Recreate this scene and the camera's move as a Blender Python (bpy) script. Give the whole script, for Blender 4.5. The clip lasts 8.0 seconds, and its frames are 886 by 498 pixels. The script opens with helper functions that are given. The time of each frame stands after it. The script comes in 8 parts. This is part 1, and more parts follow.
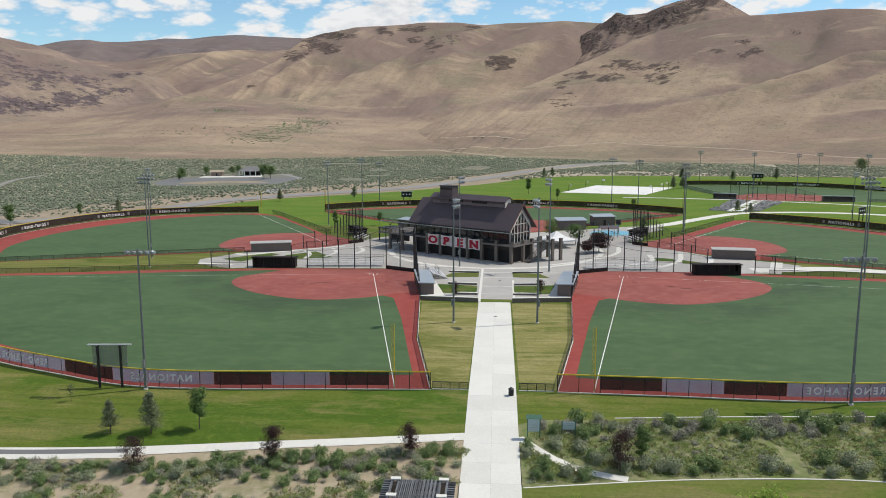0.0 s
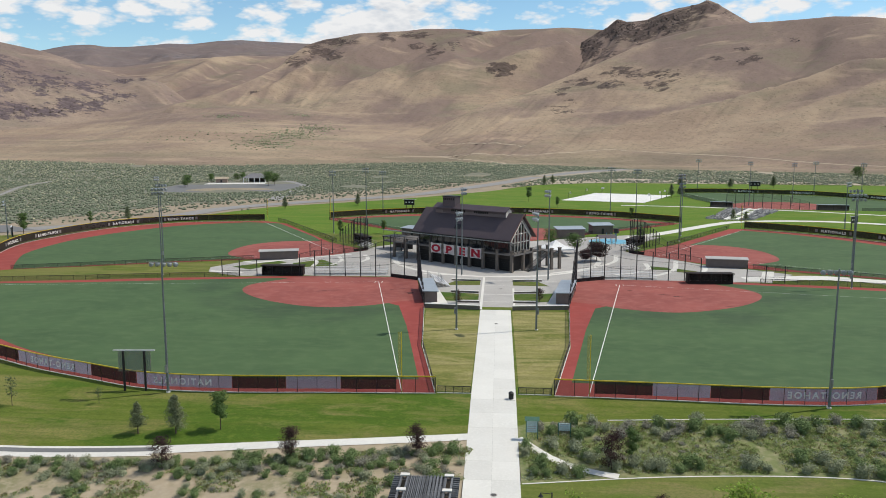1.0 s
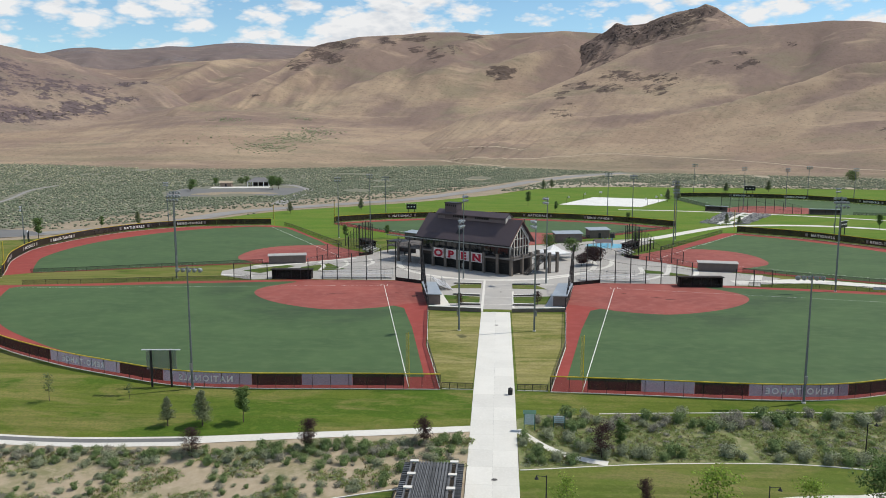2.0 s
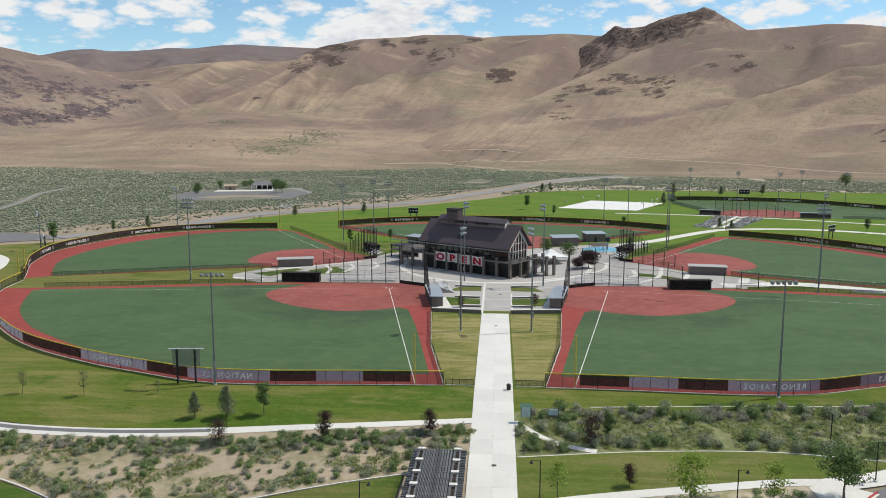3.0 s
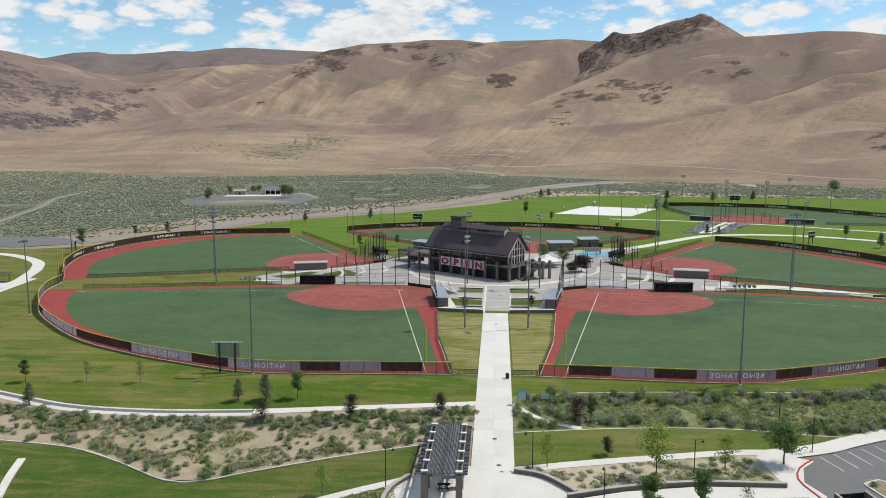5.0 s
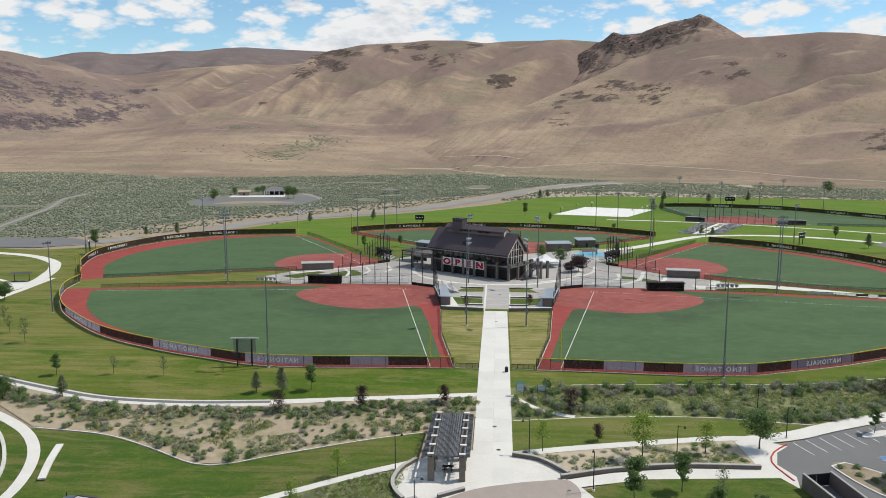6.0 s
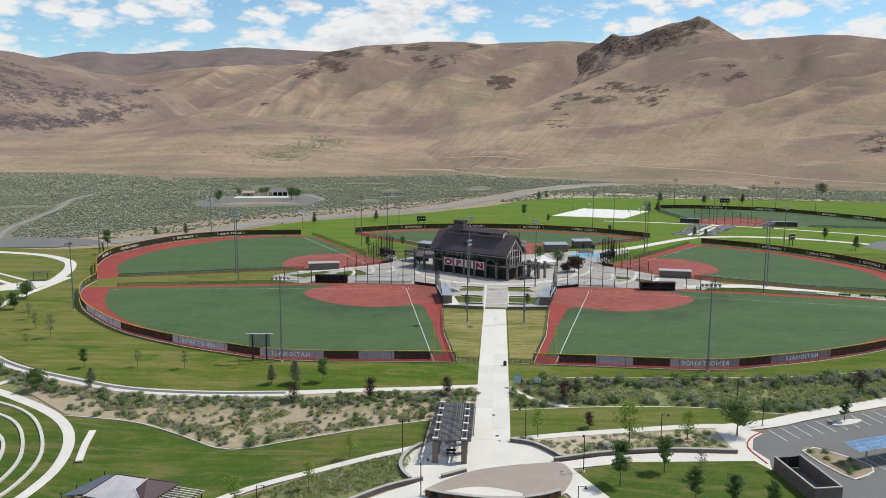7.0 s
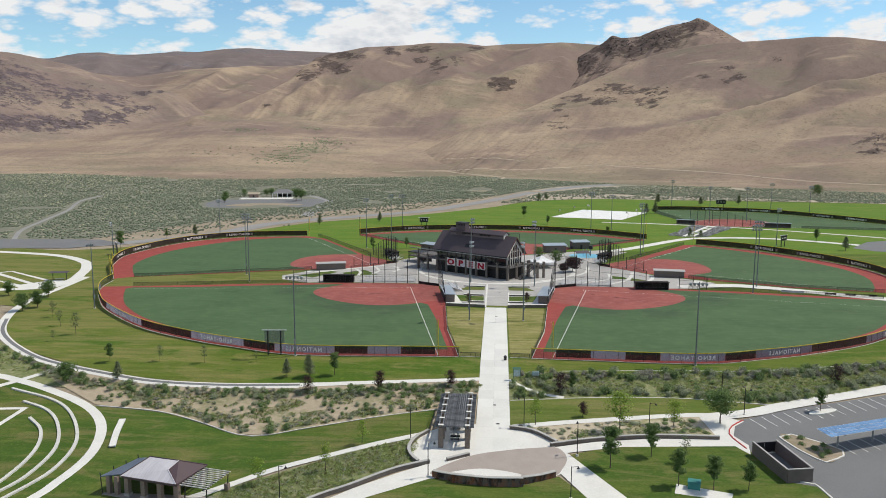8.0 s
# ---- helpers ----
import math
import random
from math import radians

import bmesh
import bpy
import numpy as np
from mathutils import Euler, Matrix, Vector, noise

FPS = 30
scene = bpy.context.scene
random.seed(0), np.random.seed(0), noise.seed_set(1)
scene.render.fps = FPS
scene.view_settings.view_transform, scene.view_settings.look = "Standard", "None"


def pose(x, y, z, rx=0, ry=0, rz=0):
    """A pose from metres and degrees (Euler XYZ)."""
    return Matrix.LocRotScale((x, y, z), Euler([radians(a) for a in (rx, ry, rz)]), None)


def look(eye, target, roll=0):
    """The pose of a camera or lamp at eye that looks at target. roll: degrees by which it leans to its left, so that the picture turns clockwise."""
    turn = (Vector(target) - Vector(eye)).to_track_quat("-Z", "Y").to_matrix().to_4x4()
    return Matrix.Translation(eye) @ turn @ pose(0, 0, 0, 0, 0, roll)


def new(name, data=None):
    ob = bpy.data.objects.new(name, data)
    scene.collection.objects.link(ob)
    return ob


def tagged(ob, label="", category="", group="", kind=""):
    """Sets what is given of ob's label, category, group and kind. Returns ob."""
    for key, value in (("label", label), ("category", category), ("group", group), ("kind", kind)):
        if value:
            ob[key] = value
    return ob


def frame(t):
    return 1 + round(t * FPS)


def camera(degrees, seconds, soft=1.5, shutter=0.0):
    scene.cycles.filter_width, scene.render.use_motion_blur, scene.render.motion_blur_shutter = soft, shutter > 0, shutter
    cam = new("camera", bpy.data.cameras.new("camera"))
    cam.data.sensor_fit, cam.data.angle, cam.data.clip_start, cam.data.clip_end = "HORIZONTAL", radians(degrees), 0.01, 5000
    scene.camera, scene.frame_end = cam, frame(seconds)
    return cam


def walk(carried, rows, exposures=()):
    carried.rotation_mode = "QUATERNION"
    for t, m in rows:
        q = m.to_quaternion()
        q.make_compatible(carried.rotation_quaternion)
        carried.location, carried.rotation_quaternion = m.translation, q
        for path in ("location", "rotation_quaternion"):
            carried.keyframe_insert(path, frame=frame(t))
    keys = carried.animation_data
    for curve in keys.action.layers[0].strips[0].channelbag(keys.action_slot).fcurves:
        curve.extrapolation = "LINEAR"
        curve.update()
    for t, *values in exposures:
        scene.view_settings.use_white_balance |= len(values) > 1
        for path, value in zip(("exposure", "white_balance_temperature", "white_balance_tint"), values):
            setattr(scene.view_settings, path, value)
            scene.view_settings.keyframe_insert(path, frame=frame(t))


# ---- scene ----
cam = camera(58.0, 8.0, soft=0.9)
PATH = [
    (0, (-3.314, -2.458, 37.265), (-3.45, -0.487, 36.955), -0.1),
    (0.5, (-3.335, -5.774, 38.389), (-3.474, -3.802, 38.085), -0.0),
    (1, (-3.365, -9.706, 39.603), (-3.503, -7.733, 39.304), 0.0),
    (1.5, (-3.45, -14.16, 40.63), (-3.588, -12.187, 40.334), 0.0),
    (3, (-3.359, -29.749, 44.49), (-3.496, -27.775, 44.197), 0.0),
    (3.5, (-3.359, -34.891, 45.494), (-3.497, -32.917, 45.203), 0.0),
    (4, (-3.315, -40.164, 46.483), (-3.453, -38.19, 46.194), 0.0),
    (4.5, (-3.448, -45.546, 47.563), (-3.585, -43.571, 47.275), 0.1),
    (6, (-3.401, -62.026, 50.971), (-3.538, -60.052, 50.68), 0.1),
    (6.5, (-3.321, -67.763, 51.972), (-3.458, -65.789, 51.68), 0.2),
    (7, (-3.318, -73.627, 53.136), (-3.454, -71.653, 52.844), 0.2),
    (7.5, (-3.418, -79.359, 54.207), (-3.554, -77.386, 53.914), 0.2),
    (8, (-3.291, -85.213, 55.182), (-3.429, -83.239, 54.89), 0.2),
]
walk(cam, [(t, look(eye, target, roll)) for t, eye, target, roll in PATH])

# ---- world, sun, exposure ----
SUN_DIR = Vector((0.53, 0.18, 0.83)).normalized()
scene.view_settings.exposure = -0.15
world = bpy.data.worlds.new("sky")
scene.world = world
world.use_nodes = True


def build_sky():
    nt = world.node_tree
    nt.nodes.clear()
    n, k = nt.nodes.new, nt.links.new
    out, bg, sky = n("ShaderNodeOutputWorld"), n("ShaderNodeBackground"), n("ShaderNodeTexSky")
    sky.sky_type, sky.sun_disc = "NISHITA", False
    sky.sun_elevation = math.asin(SUN_DIR.z)
    sky.sun_rotation = math.atan2(SUN_DIR.x, SUN_DIR.y)
    sky.altitude, sky.air_density, sky.dust_density, sky.ozone_density = 1400, 1.0, 0.5, 1.0
    geo = n("ShaderNodeTexCoord")
    mp = n("ShaderNodeMapping")
    mp.inputs["Scale"].default_value, mp.inputs["Location"].default_value = (4.4, 4.4, 10.5), (0.35, 1.1, 0.2)
    k(geo.outputs["Generated"], mp.inputs[0])
    up = n("ShaderNodeMapping")
    up.inputs["Location"].default_value = (0.03, 0.0, 0.16)
    k(mp.outputs[0], up.inputs[0])
    def density(src):
        """Cloud thickness: broad cover from soft noise, heaped edges from cells."""
        t, v, m1, m2 = n("ShaderNodeTexNoise"), n("ShaderNodeTexVoronoi"), n("ShaderNodeMath"), n("ShaderNodeMath")
        t.inputs["Scale"].default_value, t.inputs["Detail"].default_value, t.inputs["Roughness"].default_value = 1.35, 10.0, 0.56
        v.feature, v.inputs["Scale"].default_value = "SMOOTH_F1", 4.2
        v.inputs["Detail"].default_value, v.inputs["Roughness"].default_value, v.inputs["Smoothness"].default_value = 3.5, 0.6, 0.3
        k(src.outputs[0], t.inputs["Vector"])
        k(src.outputs[0], v.inputs["Vector"])
        m1.operation, m1.inputs[1].default_value = "MULTIPLY", -0.32
        k(v.outputs["Distance"], m1.inputs[0])
        k(t.outputs["Fac"], m2.inputs[0])
        k(m1.outputs[0], m2.inputs[1])
        return m2.outputs[0]

    cover, shade = n("ShaderNodeValToRGB"), n("ShaderNodeValToRGB")
    cover.color_ramp.elements[0].position, cover.color_ramp.elements[1].position = 0.135, 0.27
    shade.color_ramp.elements[0].position, shade.color_ramp.elements[1].position = 0.20, 0.46
    shade.color_ramp.elements[0].color, shade.color_ramp.elements[1].color = (7.0, 7.05, 7.1, 1), (4.3, 4.75, 5.35, 1)
    # more cloud low down, where one looks along the layer
    low, dirz, heap = n("ShaderNodeMapRange"), n("ShaderNodeSeparateXYZ"), n("ShaderNodeMath")
    k(geo.outputs["Generated"], dirz.inputs[0])
    k(dirz.outputs["Z"], low.inputs["Value"])
    for name, v in (("From Min", 0.20), ("From Max", 0.06), ("To Min", 0.0), ("To Max", 0.12)):
        low.inputs[name].default_value = v
    k(density(mp), heap.inputs[0])
    k(low.outputs[0], heap.inputs[1])
    k(heap.outputs[0], cover.inputs[0])
    k(density(up), shade.inputs[0])
    mix = n("ShaderNodeMixRGB")
    k(cover.outputs[0], mix.inputs[0])
    tint = n("ShaderNodeMixRGB")
    tint.blend_type, tint.inputs[0].default_value, tint.inputs[2].default_value = "MULTIPLY", 1.0, (0.88, 1.06, 1.08, 1)
    k(sky.outputs[0], tint.inputs[1])
    k(tint.outputs[0], mix.inputs[1])
    k(shade.outputs[0], mix.inputs[2])
    k(mix.outputs[0], bg.inputs["Color"])
    bg.inputs["Strength"].default_value = 0.135
    k(bg.outputs[0], out.inputs["Surface"])


build_sky()
sun = new("sun", bpy.data.lights.new("sun", "SUN"))
sun.data.energy, sun.data.angle, sun.data.color = 4.0, radians(0.6), (1.0, 0.94, 0.83)
sun.matrix_world = look(SUN_DIR * 800, (0, 0, 0))

# ---- materials ----
MATS = {}


def material(name, a, b=None, c=None, rough=0.85, metal=0.0, scale=1.0, fine=12.0, bump=0.15, depth=0.03, island=0.0, piece=0.0, spec=0.3, stretch=(1, 1, 1), ramp=(0.35, 0.65)):
    """A surface of up to three colours, varied at two scales, with fine relief."""
    if name in MATS:
        return MATS[name]
    b, c = b or [v * 0.82 for v in a], c or [min(1, v * 1.15) for v in a]
    m = bpy.data.materials.new(name)
    m.use_nodes = True
    nt = m.node_tree
    n, k = nt.nodes.new, nt.links.new
    bsdf = nt.nodes["Principled BSDF"]
    bsdf.inputs["Roughness"].default_value, bsdf.inputs["Metallic"].default_value = rough, metal
    bsdf.inputs["Specular IOR Level"].default_value = spec
    co, mp = n("ShaderNodeTexCoord"), n("ShaderNodeMapping")
    mp.inputs["Scale"].default_value = stretch
    k(co.outputs["Object"], mp.inputs[0])
    t1, t2 = n("ShaderNodeTexNoise"), n("ShaderNodeTexNoise")
    for t, sc, de in ((t1, scale, 4.0), (t2, fine, 3.0)):
        t.inputs["Scale"].default_value, t.inputs["Detail"].default_value, t.inputs["Roughness"].default_value = sc, de, 0.6
        k(mp.outputs[0], t.inputs["Vector"])
    r1 = n("ShaderNodeValToRGB")
    r1.color_ramp.elements[0].position, r1.color_ramp.elements[1].position = ramp
    r1.color_ramp.elements[0].color, r1.color_ramp.elements[1].color = (*b, 1), (*a, 1)
    k(t1.outputs["Fac"], r1.inputs[0])
    r2 = n("ShaderNodeMapRange")
    r2.inputs["From Min"].default_value, r2.inputs["From Max"].default_value = 0.45, 0.72
    r2.inputs["To Max"].default_value = 0.75
    k(t2.outputs["Fac"], r2.inputs["Value"])
    mx = n("ShaderNodeMixRGB")
    k(r2.outputs[0], mx.inputs[0])
    k(r1.outputs[0], mx.inputs[1])
    mx.inputs[2].default_value = (*c, 1)
    colour = mx.outputs[0]
    for amount, node, socket in ((island, "ShaderNodeNewGeometry", "Random Per Island"), (piece, "ShaderNodeObjectInfo", "Random")):
        if amount:
            src, mr, hs = n(node), n("ShaderNodeMapRange"), n("ShaderNodeHueSaturation")
            mr.inputs["To Min"].default_value, mr.inputs["To Max"].default_value = 1 - amount, 1 + amount
            k(src.outputs[socket], mr.inputs["Value"])
            k(mr.outputs[0], hs.inputs["Value"])
            k(colour, hs.inputs["Color"])
            colour = hs.outputs[0]
    k(colour, bsdf.inputs["Base Color"])
    if bump:
        bp = n("ShaderNodeBump")
        bp.inputs["Strength"].default_value, bp.inputs["Distance"].default_value = bump, depth
        k(t2.outputs["Fac"], bp.inputs["Height"])
        k(bp.outputs[0], bsdf.inputs["Normal"])
    MATS[name] = m
    return m


def lets_light(m, share):
    """Thin cloth: part of the light comes through from behind."""
    nt = m.node_tree
    bsdf, tr, mx = nt.nodes["Principled BSDF"], nt.nodes.new("ShaderNodeBsdfTranslucent"), nt.nodes.new("ShaderNodeMixShader")
    src = bsdf.inputs["Base Color"].links[0].from_socket
    nt.links.new(src, tr.inputs["Color"])
    mx.inputs[0].default_value = share
    nt.links.new(bsdf.outputs[0], mx.inputs[1])
    nt.links.new(tr.outputs[0], mx.inputs[2])
    nt.links.new(mx.outputs[0], nt.nodes["Material Output"].inputs["Surface"])
    return m


def airy(m, share):
    """Woven mesh: a share of it is open."""
    nt = m.node_tree
    out = nt.nodes["Material Output"].inputs["Surface"]
    src, tr, mx = out.links[0].from_socket, nt.nodes.new("ShaderNodeBsdfTransparent"), nt.nodes.new("ShaderNodeMixShader")
    mx.inputs[0].default_value = share
    nt.links.new(src, mx.inputs[1])
    nt.links.new(tr.outputs[0], mx.inputs[2])
    nt.links.new(mx.outputs[0], out)
    return m


TURF = material("artificial turf", (0.067, 0.118, 0.045), (0.047, 0.088, 0.034), (0.085, 0.132, 0.054), rough=0.9, scale=0.05, fine=0.28, bump=0.1, stretch=(1, 1.6, 1), ramp=(0.30, 0.66))
REDTURF = material("red turf", (0.300, 0.054, 0.043), (0.235, 0.046, 0.038), (0.315, 0.075, 0.062), rough=0.9, scale=0.05, fine=0.35, bump=0.1)
INFIELD = material("faded red infield turf", (0.300, 0.083, 0.066), (0.215, 0.058, 0.048), (0.320, 0.112, 0.092), rough=0.9, scale=0.06, fine=0.35, bump=0.1)


def wear_rings(m, centres, r0, r1, strength):
    """Turf trodden dark in a broken ring round each infield."""
    nt = m.node_tree
    n, k = nt.nodes.new, nt.links.new
    bsdf = nt.nodes["Principled BSDF"]
    base = bsdf.inputs["Base Color"].links[0].from_socket
    co, t = n("ShaderNodeTexCoord"), n("ShaderNodeTexNoise")
    t.inputs["Scale"].default_value, t.inputs["Detail"].default_value = 0.07, 4.0
    k(co.outputs["Object"], t.inputs["Vector"])
    patchy = n("ShaderNodeMapRange")
    patchy.inputs["From Min"].default_value, patchy.inputs["From Max"].default_value = 0.38, 0.62
    k(t.outputs["Fac"], patchy.inputs["Value"])
    for c in centres:
        d, far, near, both, part_, mix = n("ShaderNodeVectorMath"), n("ShaderNodeMapRange"), n("ShaderNodeMapRange"), n("ShaderNodeMath"), n("ShaderNodeMath"), n("ShaderNodeMixRGB")
        d.operation, d.inputs[1].default_value = "DISTANCE", (*c, 0)
        k(co.outputs["Object"], d.inputs[0])
        for mr, lo, hi in ((far, r1, (r0 + r1) / 2), (near, r0 - 8, r0)):
            mr.interpolation_type = "SMOOTHSTEP"
            mr.inputs["From Min"].default_value, mr.inputs["From Max"].default_value = lo, hi
            k(d.outputs["Value"], mr.inputs["Value"])
        both.operation = part_.operation = "MULTIPLY"
        k(far.outputs[0], both.inputs[0])
        k(near.outputs[0], both.inputs[1])
        k(both.outputs[0], part_.inputs[0])
        k(patchy.outputs[0], part_.inputs[1])
        fac = n("ShaderNodeMath")
        fac.operation, fac.inputs[1].default_value = "MULTIPLY", strength
        k(part_.outputs[0], fac.inputs[0])
        k(fac.outputs[0], mix.inputs[0])
        k(base, mix.inputs[1])
        mix.inputs[2].default_value = (0.030, 0.048, 0.028, 1)
        base = mix.outputs[0]
    k(base, bsdf.inputs["Base Color"])


wear_rings(TURF, ((-38, 190), (30.6, 190)), 28, 46, 0.5)


def lawn_material(name, green, olive, dry, dryness, west=0.0, streak=0.5):
    """Mown grass: two greens in drifts, mowing streaks, dry patches; west: how much drier it is towards that side."""
    m = bpy.data.materials.new(name)
    m.use_nodes = True
    nt = m.node_tree
    n, k = nt.nodes.new, nt.links.new
    bsdf = nt.nodes["Principled BSDF"]
    bsdf.inputs["Roughness"].default_value, bsdf.inputs["Specular IOR Level"].default_value = 0.95, 0.15
    co = n("ShaderNodeTexCoord")

    def tex(scale, stretch=(1, 1, 1), detail=4.0, rough=0.6):
        t, mp = n("ShaderNodeTexNoise"), n("ShaderNodeMapping")
        mp.inputs["Scale"].default_value = stretch
        k(co.outputs["Object"], mp.inputs[0])
        t.inputs["Scale"].default_value, t.inputs["Detail"].default_value, t.inputs["Roughness"].default_value = scale, detail, rough
        t.inputs["Distortion"].default_value = 0.7
        k(mp.outputs[0], t.inputs["Vector"])
        return t.outputs["Fac"]

    def step(src, lo, hi, top=1.0):
        r = n("ShaderNodeMapRange")
        r.inputs["From Min"].default_value, r.inputs["From Max"].default_value, r.inputs["To Max"].default_value = lo, hi, top
        k(src, r.inputs["Value"])
        return r.outputs[0]

    def mix(f, a, b):
        x = n("ShaderNodeMixRGB")
        k(f, x.inputs[0])
        for s, v in ((1, a), (2, b)):
            if isinstance(v, tuple):
                x.inputs[s].default_value = (*v, 1)
            else:
                k(v, x.inputs[s])
        return x.outputs[0]

    def plus(a, b):
        x = n("ShaderNodeMath")
        k(a, x.inputs[0])
        k(b, x.inputs[1])
        return x.outputs[0]

    sep = n("ShaderNodeSeparateXYZ")
    k(co.outputs["Object"], sep.inputs[0])
    side = step(sep.outputs["X"], -40, -110, west)
    c = mix(step(plus(tex(0.05, (0.6, 1.6, 1), 5.0, 0.65), side), 0.45, 0.55), green, olive)
    c = mix(step(plus(tex(0.10, (0.5, 1.5, 1), 6.0, 0.68), side), 0.56 - dryness, 0.65 - dryness, 0.7), c, dry)
    c = mix(step(tex(0.33, (0.06, 2.0, 1), 3.0), 0.44, 0.60, streak), c, tuple(v * 0.66 for v in green))
    c = mix(step(tex(0.16, (0.35, 1.4, 1), 5.0, 0.7), 0.55, 0.68, 0.5), c, tuple(v * 1.12 for v in dry))
    c = mix(step(tex(0.9, (1, 1, 1), 4.0, 0.7), 0.5, 0.7, 0.5), c, tuple(v * 1.25 for v in olive))
    c = mix(step(tex(2.6, (1, 1, 1), 3.0, 0.7), 0.45, 0.62, 0.4), c, tuple(v * 0.72 for v in green))
    k(c, bsdf.inputs["Base Color"])
    bp = n("ShaderNodeBump")
    bp.inputs["Strength"].default_value, bp.inputs["Distance"].default_value = 0.5, 0.10
    k(tex(1.6), bp.inputs["Height"])
    k(bp.outputs[0], bsdf.inputs["Normal"])
    return m


LAWN = lawn_material("mown lawn", (0.056, 0.104, 0.015), (0.100, 0.130, 0.025), (0.185, 0.158, 0.062), 0.05, 0.0, 0.34)
PARKGREEN = lawn_material("park lawn", (0.068, 0.120, 0.013), (0.116, 0.146, 0.024), (0.225, 0.195, 0.070), 0.04, 0.10, 0.34)
FARGREEN = lawn_material("watered far lawn", (0.092, 0.175, 0.017), (0.130, 0.190, 0.026), (0.200, 0.195, 0.055), -0.02, 0.0, 0.25)
DRYLAWN = lawn_material("dry lawn", (0.140, 0.155, 0.036), (0.240, 0.222, 0.076), (0.345, 0.290, 0.135), 0.08, 0.0, 0.4)
DIRT = material("desert soil", (0.32, 0.255, 0.185), (0.235, 0.195, 0.125), (0.385, 0.32, 0.245), rough=0.95, scale=0.05, fine=0.7, bump=0.4, depth=0.1)
CONCRETE = material("pale concrete", (0.65, 0.63, 0.58), (0.59, 0.57, 0.525), (0.70, 0.68, 0.63), rough=0.85, scale=0.25, fine=3.0, bump=0.08)
PLAZA = material("grey plaza concrete", (0.405, 0.385, 0.36), (0.35, 0.332, 0.31), (0.45, 0.43, 0.40), rough=0.85, scale=0.2, fine=2.5, bump=0.08)
PAVER = material("brown pavers", (0.345, 0.295, 0.26), (0.31, 0.265, 0.23), (0.38, 0.325, 0.285), rough=0.85, scale=0.4, fine=5.0)
ASPHALT = material("asphalt", (0.165, 0.165, 0.165), (0.145, 0.145, 0.145), (0.19, 0.19, 0.185), rough=0.9, scale=0.08, fine=4.0, bump=0.12)
ROADGREY = material("weathered road", (0.27, 0.26, 0.25), (0.235, 0.225, 0.215), (0.30, 0.29, 0.28), rough=0.9, scale=0.06, fine=0.6)
WHITE = material("white line paint", (0.78, 0.78, 0.74), rough=0.8, scale=0.5, fine=5, bump=0)
BLACK = airy(material("black mesh windscreen", (0.022, 0.015, 0.014), (0.018, 0.012, 0.011), (0.030, 0.020, 0.018), rough=0.8, scale=0.5, fine=9), 0.09)
BANNERGREY = lets_light(material("grey banner back", (0.40, 0.45, 0.57), (0.35, 0.40, 0.51), (0.46, 0.51, 0.63), rough=0.7, scale=0.5, fine=6), 0.75)
airy(BANNERGREY, 0.12)
EMBLEM = material("dull grey emblem", (0.22, 0.21, 0.205), rough=0.7, bump=0)
BANNERTEXT = material("pale banner lettering", (0.70, 0.70, 0.71), rough=0.7, bump=0)
PALETEXT = material("white lettering", (0.86, 0.86, 0.84), rough=0.7, bump=0)
YELLOW = material("yellow fence cap", (0.62, 0.46, 0.035), rough=0.5, bump=0)
STEEL = material("galvanised steel", (0.30, 0.315, 0.32), rough=0.45, metal=0.6, scale=2, fine=20, bump=0.03)
DARKSTEEL = material("black coated steel", (0.030, 0.030, 0.032), rough=0.5, metal=0.2, bump=0.02)
ROOF = material("dark brown standing seam metal", (0.096, 0.075, 0.083), (0.085, 0.066, 0.074), (0.108, 0.085, 0.093), rough=0.5, metal=0.15, scale=0.3, fine=3, bump=0.03)
DARKWALL = material("dark brown cladding", (0.045, 0.038, 0.036), rough=0.8, scale=0.6, fine=6)
TIMBER = material("pale timber trim", (0.66, 0.62, 0.57), rough=0.7, scale=1, fine=8)
STONEBLOCK = material("brown grey block", (0.17, 0.145, 0.125), (0.13, 0.11, 0.095), (0.21, 0.18, 0.155), rough=0.9, scale=1.5, fine=8, bump=0.3)


def glassy(name, colour, rough=0.06):
    m = material(name, colour, rough=rough, spec=0.8, bump=0)
    return m


GLASS = glassy("dark window glass", (0.018, 0.022, 0.025))


def see_through(name, colour, cover):
    """A fine wire net: most of it is air."""
    m = bpy.data.materials.new(name)
    m.use_nodes = True
    nt = m.node_tree
    n, k = nt.nodes.new, nt.links.new
    bsdf = nt.nodes["Principled BSDF"]
    bsdf.inputs["Base Color"].default_value, bsdf.inputs["Roughness"].default_value = (*colour, 1), 0.6
    tr, mx = n("ShaderNodeBsdfTransparent"), n("ShaderNodeMixShader")
    mx.inputs[0].default_value = cover
    k(tr.outputs[0], mx.inputs[1])
    k(bsdf.outputs[0], mx.inputs[2])
    k(mx.outputs[0], nt.nodes["Material Output"].inputs["Surface"])
    return m


CHAIN = see_through("chain link net", (0.03, 0.03, 0.03), 0.24)
NET = see_through("backstop net", (0.03, 0.03, 0.03), 0.12)

# ---- mesh helpers ----
from mathutils.geometry import tessellate_polygon


def mesh_of(name, bm, mat, smooth=False):
    me = bpy.data.meshes.new(name)
    bm.normal_update()
    bm.to_mesh(me)
    bm.free()
    for mm in (mat if isinstance(mat, (list, tuple)) else [mat]):
        me.materials.append(mm)
    if smooth:
        me.polygons.foreach_set("use_smooth", [True] * len(me.polygons))
    return me


